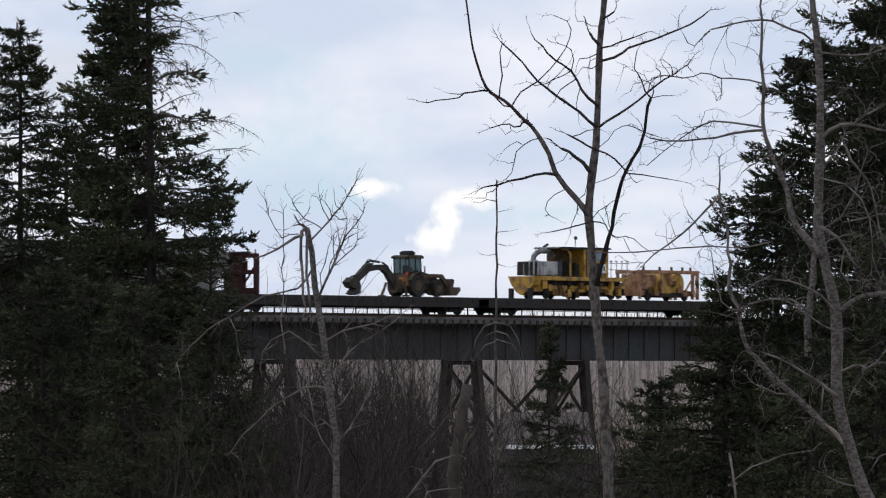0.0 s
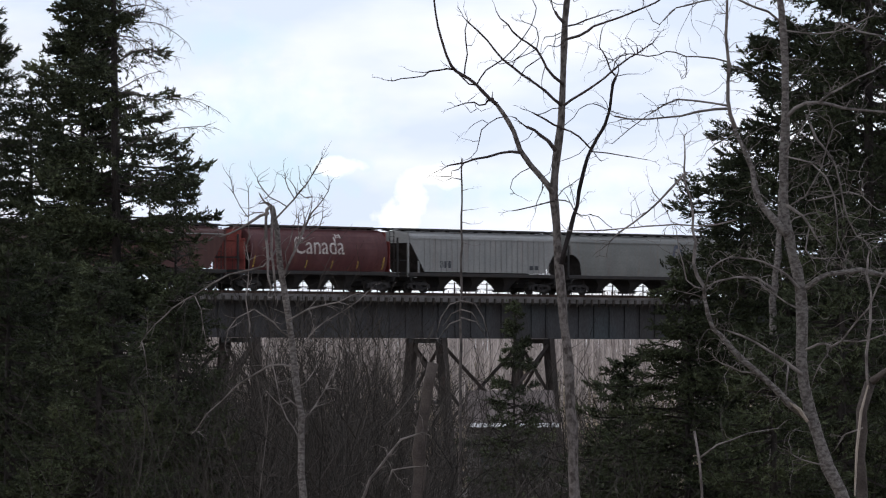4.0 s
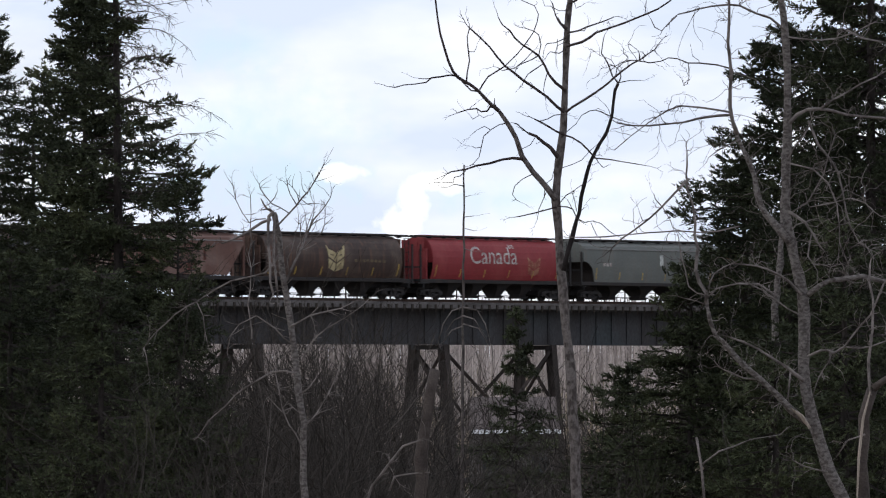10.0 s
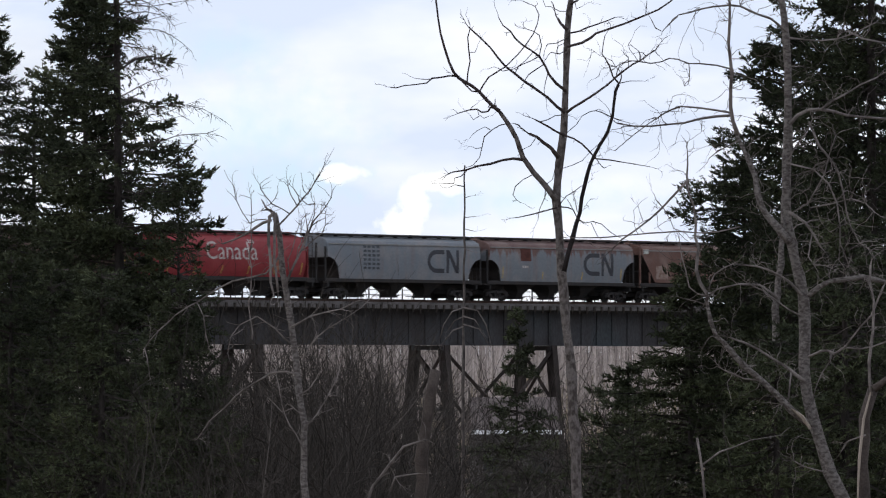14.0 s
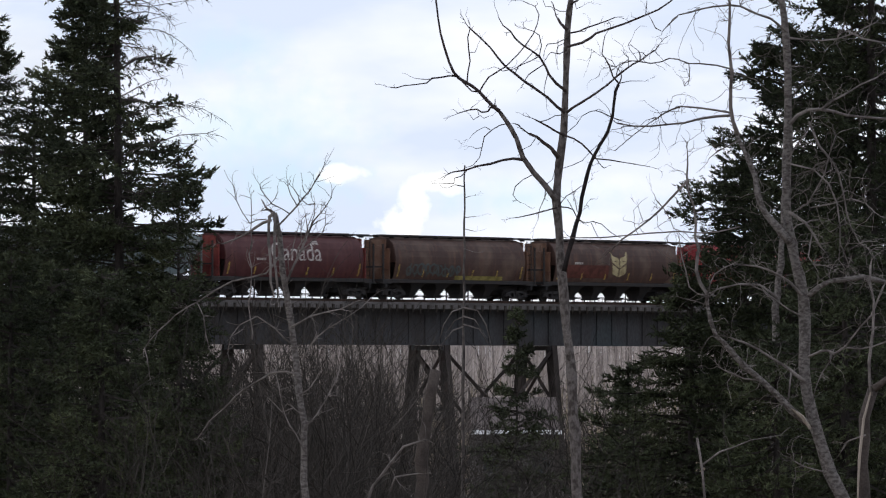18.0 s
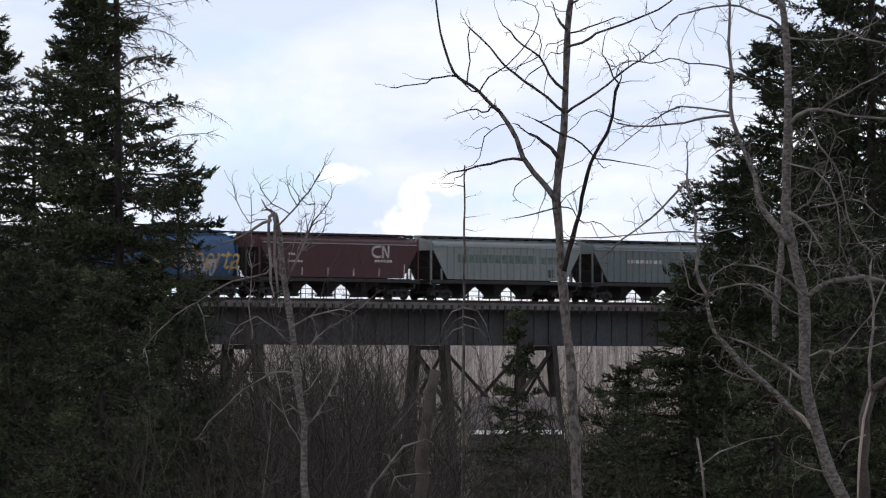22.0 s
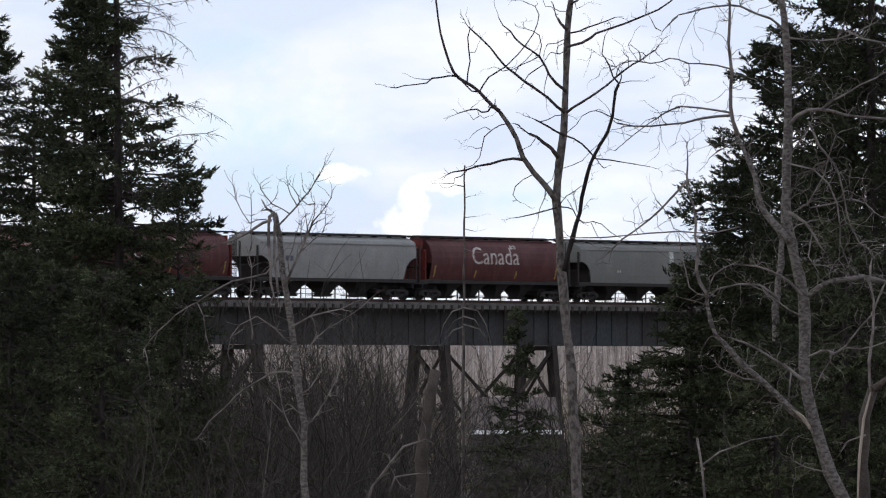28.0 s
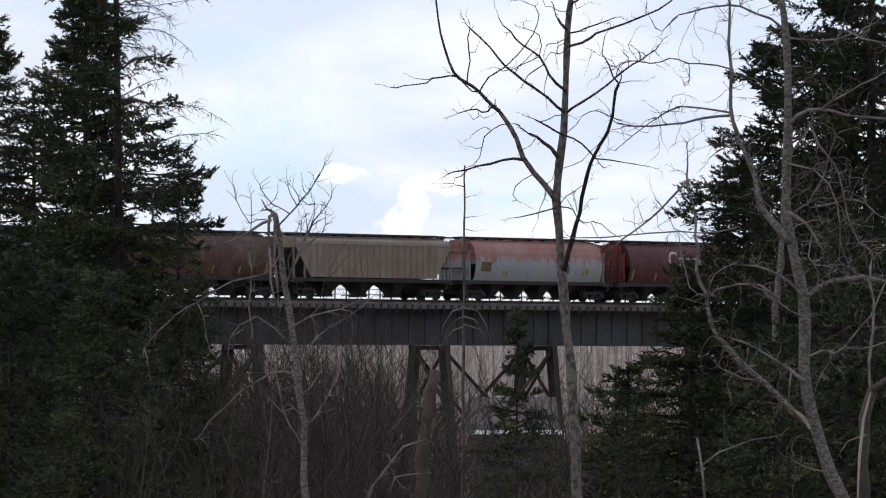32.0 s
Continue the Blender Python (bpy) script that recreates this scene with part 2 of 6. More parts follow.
M_REDLAMP = material("red_plastic", (0.6, 0.05, 0.03), 0.4, scale=4, fine=30, bump=0)
M_SHINGLE = material("brown_shingles", (0.13, 0.11, 0.106), 0.9, second=(0.09, 0.075, 0.072), scale=1, fine=14)
M_FASCIA = material("white_fascia", (0.78, 0.8, 0.82), 0.5, scale=1, fine=12, bump=0, second=(0.6, 0.62, 0.64))
M_SIDING = material("dark_siding", (0.13, 0.12, 0.115), 0.8, scale=1, fine=12)


# ---- mesh building ----
class Shape:
    """Collects vertices and faces for one mesh."""

    def __init__(self):
        self.v, self.f = [], []

    def add(self, verts, faces):
        k = len(self.v)
        self.v += [tuple(p) for p in verts]
        self.f += [tuple(i + k for i in face) for face in faces]
        return self

    def box(self, x, y, z, sx, sy, sz, bevel=0.0, turn=None):
        """A block centred at x, y, z; with bevel its long edges are chamfered."""
        a, b, c = sx / 2, sy / 2, sz / 2
        if bevel:
            e = bevel
            ring = [(-b + e, -c), (b - e, -c), (b, -c + e), (b, c - e), (b - e, c), (-b + e, c), (-b, c - e), (-b, -c + e)]
            vs = [(-a, p, q) for p, q in ring] + [(a, p, q) for p, q in ring]
            fs = [(i, (i + 1) % 8, (i + 1) % 8 + 8, i + 8) for i in range(8)] + [tuple(range(7, -1, -1)), tuple(range(8, 16))]
        else:
            vs = [(i, j, k) for i in (-a, a) for j in (-b, b) for k in (-c, c)]
            fs = [(0, 1, 3, 2), (4, 6, 7, 5), (0, 4, 5, 1), (2, 3, 7, 6), (0, 2, 6, 4), (1, 5, 7, 3)]
        if turn is not None:
            vs = [tuple(turn @ Vector(p)) for p in vs]
        return self.add([(p + x, q + y, r + z) for p, q, r in vs], fs)

    def tube(self, pts, radii, sides=6, cap=True):
        """A tapered tube through the points."""
        pts = [Vector(p) for p in pts]
        vs, fs = [], []
        for i, p in enumerate(pts):
            d = pts[min(i + 1, len(pts) - 1)] - pts[max(i - 1, 0)]
            if d.length < 1e-9:
                d = Vector((0, 0, 1))
            d.normalize()
            u = d.cross(Vector((0, 1, 0.01)))
            if u.length < 0.2:
                u = d.cross(Vector((1, 0, 0)))
            u.normalize()
            w = d.cross(u)
            r = radii[i] if isinstance(radii, (list, tuple)) else radii
            for s in range(sides):
                a = 2 * math.pi * s / sides
                vs.append(p + (u * math.cos(a) + w * math.sin(a)) * r)
        for i in range(len(pts) - 1):
            for s in range(sides):
                t = (s + 1) % sides
                fs.append((i * sides + s, i * sides + t, (i + 1) * sides + t, (i + 1) * sides + s))
        if cap:
            fs.append(tuple(range(sides - 1, -1, -1)))
            fs.append(tuple((len(pts) - 1) * sides + s for s in range(sides)))
        return self.add(vs, fs)

    def slab(self, outline, y0, y1):
        """A flat plate: an outline in x, z, between y0 and y1."""
        n = len(outline)
        vs = [(x, y0, z) for x, z in outline] + [(x, y1, z) for x, z in outline]
        fs = [tuple(range(n)), tuple(range(2 * n - 1, n - 1, -1))]
        fs += [(i + n, (i + 1) % n + n, (i + 1) % n, i) for i in range(n)]
        return self.add(vs, fs)

    def disc(self, x, y0, y1, z, r, sides=20, inner=0.0):
        """A wheel-like disc on the y axis."""
        return self.slab([(x + r * math.cos(2 * math.pi * i / sides), z + r * math.sin(2 * math.pi * i / sides)) for i in range(sides)], y0, y1)

    def mesh(self, name, mat, smooth=False):
        me = bpy.data.meshes.new(name)
        me.from_pydata(self.v, [], self.f)
        me.update()
        if mat:
            me.materials.append(mat)
        if smooth:
            me.polygons.foreach_set("use_smooth", [True] * len(me.polygons))
        return me


def blade_mesh(name, verts, mat):
    """A mesh of loose three-cornered blades; verts holds the first corners of all, then the second ones, then the tips."""
    n = len(verts) // 3
    me = bpy.data.meshes.new(name)
    me.vertices.add(3 * n)
    me.vertices.foreach_set("co", np.ascontiguousarray(verts, dtype=np.float32).ravel())
    me.loops.add(3 * n)
    me.loops.foreach_set("vertex_index", np.arange(3 * n, dtype=np.int32).reshape(3, n).T.ravel())
    me.polygons.add(n)
    me.polygons.foreach_set("loop_start", np.arange(0, 3 * n, 3, dtype=np.int32))
    me.update(calc_edges=True)
    me.materials.append(mat)
    return me


def part(name, shape, mat, parent, label="", smooth=False, m=None):
    me = shape if isinstance(shape, bpy.types.Mesh) else shape.mesh(name, mat, smooth)
    ob = new(name, me)
    ob.parent = parent
    if m is not None:
        ob.matrix_basis = m
    if label:
        tagged(ob, label)
    return ob


def thing(name, m, label, category, group="", kind=""):
    ob = new(name)
    ob.empty_display_size = 0.5
    ob.matrix_basis = m
    return tagged(ob, label, category, group, kind)


def solid(name, shape, mat, label, category, kind="", group="", m=None, smooth=False):
    ob = new(name, shape.mesh(name, mat, smooth))
    if m is not None:
        ob.matrix_basis = m
    return tagged(ob, label, category, group, kind)


# ---- the plan ----
TURN = 49.5                                   # the line runs away to the right
ALONG = Vector((math.cos(radians(TURN)), math.sin(radians(TURN)), 0))
ACROSS = Vector((-ALONG.y, ALONG.x, 0))       # away from the camera
MID, RAIL = Vector((0, 447, 0)), 6.6
BRIDGE = (-98.0, 108.0)


def on_line(s, y=0.0, z=0.0):
    """The pose of something at s metres along the track, y across and z over the rail head."""
    p = MID + ALONG * s + ACROSS * y
    return pose(p.x, p.y, RAIL + z, 0, 0, TURN)


SLOPE = [(-4000, 0), (6, 0), (60, -4.0), (110, -6.0), (200, -7.5), (300, -8.0), (450, -8.0), (560, -3.0), (700, 0.5), (950, 3.0), (1500, 3.0), (6000, 0)]


def height(x, y):
    z = 0.0
    for (a, p), (b, q) in zip(SLOPE, SLOPE[1:]):
        if a <= y <= b:
            z = p + (q - p) * (y - a) / (b - a)
    z += 0.35 * noise.noise(Vector((x * 0.03, y * 0.03, 0))) * min(1, max(0, (abs(y) - 4) / 30))
    rel = Vector((x, y, 0)) - MID
    s, d = rel.dot(ALONG), abs(rel.dot(ACROSS))
    if s < BRIDGE[0] or s > BRIDGE[1]:
        back = max(0, min(BRIDGE[0] - s, 1e9)) if s < BRIDGE[0] else s - BRIDGE[1]
        bank = RAIL - 0.75 - max(0, d - 3.4) * 0.62
        z = max(z, bank)
    return z


def build_ground():
    def steps(far):
        out, v, d = [], 0.0, 7.0
        while v < far:
            out.append(v)
            if v > 760:
                d *= 1.25
            v += d
        return out + [far]
    xs = [-v for v in steps(4500)[:0:-1]] + steps(4500)
    ys = [-v for v in steps(4500)[:0:-1]] + steps(4500)
    verts = [(x, y, height(x, y)) for y in ys for x in xs]
    n = len(xs)
    faces = [(j * n + i, j * n + i + 1, (j + 1) * n + i + 1, (j + 1) * n + i) for j in range(len(ys) - 1) for i in range(n - 1)]
    sh = Shape()
    sh.v, sh.f = verts, faces
    solid("ground", sh, M_GROUND, "brown dry grass and soil falling into a valley", "ground", "structure", smooth=True)


build_ground()


# ---- the bridge ----
def build_bridge():
    a, b = BRIDGE
    root = thing("trestle_bridge", on_line(0), "dark steel plate-girder railway trestle on braced towers", "bridge")
    mid, length = (a + b) / 2, b - a
    bents = [s for k in range(-3, 4) for s in (-1.5 + 32 * k, 10.6 + 32 * k) if a + 4 < s < b - 4]
    for y in (-1.15, 1.15):
        edges = [a] + bents + [b]
        for s0, s1 in zip(edges, edges[1:]):
            c, w = (s0 + s1) / 2, s1 - s0 - 0.05
            web = part("girder_web", Shape().box(c, y, -1.97, w, 0.03, 2.4), M_GIRDER, root)
            for z in (-0.74, -3.2):
                part("flange", Shape().box(c, y, z, w, 0.42, 0.06), M_GIRDER, web)
            side = -1 if y < 0 else 1
            n = max(2, round(w / 1.75))
            for i in range(n + 1):
                if abs(c) < 45:
                    x = s0 + 0.06 + (s1 - s0 - 0.12) * i / n
                    part("stiffener", Shape().box(x, y + side * 0.06, -1.97, 0.08 if i % n else 0.2, 0.09, 2.36), M_GIRDER, root)
    lateral = Shape()
    s = a + 1
    while s < b - 3:
        lateral.tube([(s, -1.1, -2.9), (s + 2.5, 1.1, -2.9)], 0.05, 4).tube([(s, -1.1, -1.0), (s, 1.1, -3.0)], 0.04, 4)
        s += 2.5
    part("cross_bracing", lateral, M_GIRDER, root)
    for s in bents:
        p = on_line(s).translation
        ground_z = height(p.x, p.y) - RAIL
        foot = ground_z + 0.4
        spread = (-3.25 - foot) / 10.0
        leg_at = lambda y, z: (s, y + (1 if y > 0 else -1) * (-3.25 - z) / 10.0, z)
        for y in (-1.35, 1.35):
            top, low = Vector(leg_at(y, -3.25)), Vector(leg_at(y, foot))
            lift = (top - low)
            q = lift.to_track_quat("Z", "X").to_matrix()
            c = (top + low) / 2
            leg = Shape().box(c.x, c.y, c.z, 0.56, 0.3, lift.length, 0, q)
            for dx in (-0.3, 0.3):
                off = q @ Vector((dx, 0, 0))
                leg.box(c.x + off.x, c.y + off.y, c.z + off.z, 0.06, 0.56, lift.length, 0, q)
            part("tower_leg", leg, M_TOWER, root)
            part("pier_footing", Shape().box(low.x, low.y, foot - 0.5, 1.5, 1.5, 1.4, 0.1), M_CONCRETE, root, "grey concrete footing")
        part("bent_cap", Shape().box(s, 0, -3.42, 0.5, 3.0, 0.32), M_GIRDER, root)
        zs = [-3.6, -7.8, foot + 0.5]
        for z0, z1 in zip(zs, zs[1:]):
            if z1 >= z0:
                continue
            l0, r0, l1, r1 = leg_at(-1.35, z0), leg_at(1.35, z0), leg_at(-1.35, z1), leg_at(1.35, z1)
            for p0, p1 in ((l0, r1), (r0, l1)):
                part("sway_brace", Shape().tube([p0, p1], 0.15, 4), M_TOWER, root)
            part("strut", Shape().tube([l1, r1], 0.12, 4), M_GIRDER, root)
    for s0, s1 in zip(bents, bents[1:]):
        if s1 - s0 > 13:
            continue
        for y in (-1.35, 1.35):
            sg = 1 if y > 0 else -1
            at = lambda s, z: (s, y + sg * (-3.25 - z) / 10.0, z)
            for z0, z1 in ((-3.6, -13.0),):
                part("tower_brace", Shape().tube([at(s0, z0), at(s1, z1)], 0.16, 4), M_TOWER, root)
                part("tower_brace", Shape().tube([at(s1, z0), at(s0, z1)], 0.16, 4), M_TOWER, root)
                part("strut", Shape().tube([at(s0, z1), at(s1, z1)], 0.13, 4), M_GIRDER, root)
    for s, sg in ((a, -1), (b, 1)):
        part("abutment", Shape().box(s + sg * 1.5, 0, -6, 3.4, 6, 10.4, 0.1), M_CONCRETE, root, "grey concrete abutment")
    # deck: ties, walkway edge beam with its brackets, far handrail
    ties = Shape()
    s = a
    while s < b:
        ties.box(s, 0, -0.46, 0.24, 4.6, 0.3)
        s += 0.5
    tagged(part("bridge_ties", ties, M_TIE, root), kind="stuff")
    n = 14
    for i in range(n):
        c = a + (i + 0.5) * length / n
        part("edge_beam", Shape().box(c, -2.5, -0.44, length / n - 0.03, 0.16, 0.46, 0.02), M_TIMBER, root, "weathered grey timber edge beam")
        part("edge_beam", Shape().box(c, 2.5, -0.44, length / n - 0.03, 0.16, 0.46, 0.02), M_TIMBER, root)
        part("walkway_plank", Shape().box(c, -2.1, -0.27, length / n - 0.03, 0.5, 0.06), M_TIMBER, root)
        for z in (0.25, 0.6, 0.95):
            part("handrail", Shape().box(c, 2.62, z - 0.2, length / n, 0.04, 0.045), M_GIRDER, root)
    bracket = Shape().box(0, 0, 0, 0.17, 0.1, 0.3).box(0, 0.02, -0.24, 0.1, 0.06, 0.22).mesh("bracket", M_TIE)
    s = -48.0
    while s < 52:
        part("bracket", bracket, None, root, m=pose(s, -2.63, -0.53))
        s += 0.85
    post = Shape().box(0, 0, 0.2, 0.07, 0.07, 1.35).mesh("handrail_post", M_GIRDER)
    s = -60.0
    while s < 70:
        part("handrail_post", post, None, root, m=pose(s, 2.62, 0))
        s += 1.22


build_bridge()


def build_track():
    for y in (-0.75, 0.75):
        sh = Shape()
        sh.box(0, y, -0.03, 1300, 0.07, 0.06).box(0, y, -0.1, 1300, 0.02, 0.1).box(0, y, -0.16, 1300, 0.14, 0.03)
        solid("rail", sh, M_RAIL, "rust-brown steel rail along the line", "rail", "structure", m=on_line(0))
    for s0, s1 in ((-650, BRIDGE[0]), (BRIDGE[1], 650)):
        ties = Shape()
        s = s0
        while s < s1:
            ties.box(s, 0, -0.27, 0.24, 2.6, 0.2)
            s += 0.6
        solid("track_ties", ties, M_TIE, "dark timber ties under the rails", "ties", "stuff", m=on_line(0))
        c = (s0 + s1) / 2
        bed = Shape().slab([(-2.9, -0.9), (2.9, -0.9), (1.9, -0.3), (-1.9, -0.3)], s0, s1)
        bed.v = [(y, x, z) for x, y, z in bed.v]
        bed.f = [f[::-1] for f in bed.f]
        solid("ballast_bed", bed, M_BALLAST, "grey crushed-stone ballast bed", "ballast", "structure", m=on_line(0))


build_track()

# ---- the train ----
M_GREENBAND = material("faded_green_band", (0.075, 0.115, 0.092), 0.7, second=(0.12, 0.14, 0.135), scale=2, fine=16, bump=0)
M_GREYTEXT = material("faint_grey_lettering", (0.085, 0.095, 0.11), 0.7, scale=3, fine=16, bump=0)
M_DIMCREAM = material("worn_cream_lettering", (0.13, 0.1, 0.065), 0.7, second=(0.07, 0.05, 0.035), scale=3, fine=16, bump=0)
M_FADEDMARK = material("faded_pink_mark", (0.3, 0.15, 0.1), 0.7, second=(0.2, 0.06, 0.05), scale=2, fine=16, bump=0)
# grime, with the shade of the end recesses put into its dark colour
M_GRIME_SHADE = material("grimy_shaded_sheet", (0.04, 0.034, 0.032), 0.85, second=(0.025, 0.021, 0.02), scale=1.2, fine=14)
MOVERS = []                                   # (thing, metres along the line at the start, height over the rail)
ROLLERS = []                                  # (wheelset, its car's metres along the line, pose on the truck)

PROFILE = {                                   # half width over height
    "round": [(1.45, 1.30), (1.9, 1.47), (2.5, 1.58), (3.0, 1.59), (3.5, 1.50), (3.9, 1.32), (4.2, 1.05), (4.4, 0.70), (4.5, 0.0)],
    "curved": [(1.38, 1.50), (1.9, 1.57), (2.6, 1.60), (3.3, 1.59), (3.85, 1.53), (4.08, 1.42), (4.3, 1.0), (4.42, 0.6), (4.5, 0.0)],
    "flat": [(1.5, 1.55), (2.0, 1.55), (2.8, 1.55), (3.5, 1.55), (3.95, 1.55), (4.1, 1.46), (4.3, 0.9), (4.4, 0.5), (4.46, 0.0)],
}


def half_width(kind, z):
    pr = PROFILE[kind]
    for (a, p), (b, q) in zip(pr, pr[1:]):
        if z <= b:
            return p + (q - p) * max(0, (z - a)) / (b - a)
    return 0.0


def slope(kind, d):
    """How far the end slope has risen, from 0 at the side's lower corner to 1 at the end wall."""
    return {"flat": d, "curved": math.sqrt(max(0, 1 - (1 - d) ** 2)), "round": d ** 1.35}[kind]


def hopper_body(kind, half, cut_x, cut_z, sheet=False):
    """The hull of a covered hopper: side sheets and roof, cut by the end slope sheets."""
    zb = PROFILE[kind][0][0]
    xs = [-half, -half + 0.02]
    xs += [-half + (half - cut_x) * i / 5 for i in range(1, 5)]
    xs += [-cut_x + 2 * cut_x * i / 14 for i in range(15)]
    xs += [cut_x + (half - cut_x) * i / 5 for i in range(1, 5)] + [half - 0.02, half]
    vs, fs, under = [], [], []
    rows = 14
    for k, x in enumerate(xs):
        d = max(0, abs(x) - cut_x) / (half - cut_x)
        low = zb + (cut_z - zb) * slope(kind, d)
        pinch = 0.97 if k in (0, len(xs) - 1) else 1.0
        top = PROFILE[kind][-1][0]
        for side in (-1, 1):
            for i in range(rows):
                z = low + (top - low) * (i / (rows - 1)) ** 0.85
                vs.append((x, side * half_width(kind, z) * pinch, z - (1 - pinch) * 2))
    m = 2 * rows
    for k in range(len(xs) - 1):
        p, q = k * m, (k + 1) * m
        for i in range(rows - 1):
            fs.append((p + i, q + i, q + i + 1, p + i + 1))
            fs.append((p + rows + i + 1, q + rows + i + 1, q + rows + i, p + rows + i))
        under.append((p + rows, q + rows, q, p))
    for k, flip in ((0, True), (len(xs) - 1, False)):
        ring = [k * m + i for i in range(rows)] + [k * m + rows + i for i in range(rows - 2, -1, -1)]
        fs.append(tuple(ring[::-1]) if flip else tuple(ring))
    if sheet:
        return Shape().add(vs, under)
    return Shape().add(vs, fs)


def wing(kind, half, cut_x, cut_z, sx, sy):
    """The thin side sheet that closes the triangle under the end slope, following the side's curve."""
    zb, n = PROFILE[kind][0][0], 8
    vs, fs = [], []
    for i in range(n + 1):
        d = i / n
        top = zb + (cut_z - zb) * slope(kind, d) + 0.03
        x = sx * (cut_x + (half - cut_x) * d)
        for j in range(5):
            z = zb + (top - zb) * j / 4
            w = half_width(kind, z)
            vs += [(x, sy * w, z), (x, sy * (w - 0.05), z)]
    for i in range(n):
        for j in range(4):
            a, b = (i * 5 + j) * 2, ((i + 1) * 5 + j) * 2
            fs += [(a, b, b + 2, a + 2), (a + 1, a + 3, b + 3, b + 1)]
    k = n * 10
    fs += [(k + 2 * j, k + 2 * j + 1, k + 2 * j + 3, k + 2 * j + 2) for j in range(4)]
    return Shape().add(vs, fs)


def bay(x, w, zt):
    """One discharge hopper: flanks that sweep in to a narrow gate, so that a rounded arch stays open between two of them."""
    zb, y0, y1, n = 0.26, 1.25, 0.38, 6
    vs, fs = [], []
    for i in range(n + 1):
        t = i / n
        z = zb + (zt - zb) * t
        hx, hy = 0.34 + (w / 2 - 0.34) * t ** 2.4, y1 + (y0 - y1) * t
        vs += [(x - hx, -hy, z), (x + hx, -hy, z), (x + hx, hy, z), (x - hx, hy, z)]
    for i in range(n):
        a, b = 4 * i, 4 * i + 4
        fs += [(a + k, a + (k + 1) % 4, b + (k + 1) % 4, b + k) for k in range(4)]
    fs += [(3, 2, 1, 0), (4 * n, 4 * n + 1, 4 * n + 2, 4 * n + 3)]
    return Shape().add(vs, fs).box(x, 0, zb - 0.05, 0.9, 2 * y1 + 0.2, 0.12).tube([(x - 0.3, -1.25, zb + 0.02), (x - 0.3, 1.25, zb + 0.02)], 0.03, 5)


SHARED = {}


def shared(key, make):
    if key not in SHARED:
        SHARED[key] = make()
    return SHARED[key]


def side_frame():
    """A cast truck side frame with its two window openings left open."""
    sh = Shape()
    sh.slab([(-1.25, 0.35), (-1.15, 0.62), (-0.55, 0.74), (0.55, 0.74), (1.15, 0.62), (1.25, 0.35), (1.05, 0.3), (0.95, 0.5), (0.45, 0.58), (-0.45, 0.58), (-0.95, 0.5), (-1.05, 0.3)], -0.08, 0.08)
    sh.slab([(-0.95, 0.42), (-0.45, 0.16), (0.45, 0.16), (0.95, 0.42), (0.75, 0.42), (0.38, 0.26), (-0.38, 0.26), (-0.75, 0.42)], -0.07, 0.07)
    for x in (-0.24, 0.24):
        sh.box(x, 0, 0.4, 0.12, 0.15, 0.4)
    for x in (-0.12, 0.0, 0.12):
        sh.tube([(x, 0, 0.24), (x, 0, 0.5)], 0.045, 6)
    for x in (-0.9, 0.9):
        sh.disc(x, -0.14, 0.1, 0.44, 0.13, 10)
    return sh.mesh("side_frame", M_BLACK)


def wheelset():
    sh = Shape().tube([(0, -1.05, 0), (0, 1.05, 0)], 0.08, 8)
    for y in (-0.75, 0.75):
        g = 1 if y > 0 else -1
        sh.disc(0, y - 0.065, y + 0.065, 0, 0.44, 22).disc(0, y - g * 0.065, y - g * 0.095, 0, 0.475, 22)
        sh.disc(0, y + g * 0.06, y + g * 0.085, 0, 0.3, 16).disc(0, y + g * 0.08, y + g * 0.12, 0, 0.12, 12)
        for i in range(4):
            a = math.pi * i / 2
            sh.box(0.24 * math.cos(a), y + g * 0.09, 0.24 * math.sin(a), 0.05, 0.02, 0.05)
    return sh.mesh("wheelset", M_WHEEL)


def add_trucks(car, centres, s0):
    for x in centres:
        truck = part("truck", shared("bolster", lambda: Shape().box(0, 0, 0.62, 0.34, 2.3, 0.26, 0.05).box(0, 0, 0.82, 0.6, 0.6, 0.2, 0.05).box(0, 0, 0.62, 2.3, 1.2, 0.3, 0.05).box(-0.55, 0, 0.4, 0.14, 1.9, 0.22).box(0.55, 0, 0.4, 0.14, 1.9, 0.22).mesh("truck", M_BLACK)), None, car, m=pose(x, 0, 0))
        for y in (-1.0, 1.0):
            part("side_frame", shared("side_frame", side_frame), None, truck, m=pose(0, y, 0))
        for dx in (-0.9, 0.9):
            w = part("wheelset", shared("wheelset", wheelset), None, truck, m=pose(dx, 0, 0.44))
            ROLLERS.append((w, s0, dx))


def coupler_shape():
    return Shape().box(0.5, 0, 0.88, 1.0, 0.16, 0.18, 0.03).slab([(0.9, 0.7), (1.15, 0.72), (1.18, 1.05), (0.9, 1.06)], -0.17, 0.17).tube([(0.4, 0.25, 0.8), (0.8, 0.3, 0.5), (1.2, 0.25, 0.6)], 0.03, 5).mesh("coupler", M_BLACK)


def ladder_shape(z0, z1):
    sh = Shape()
    for x in (-0.2, 0.2):
        sh.box(x, 0, (z0 + z1) / 2, 0.05, 0.05, z1 - z0)
    z = z0 + 0.15
    while z < z1:
        sh.box(0, 0, z, 0.4, 0.03, 0.03)
        z += 0.33
    return sh


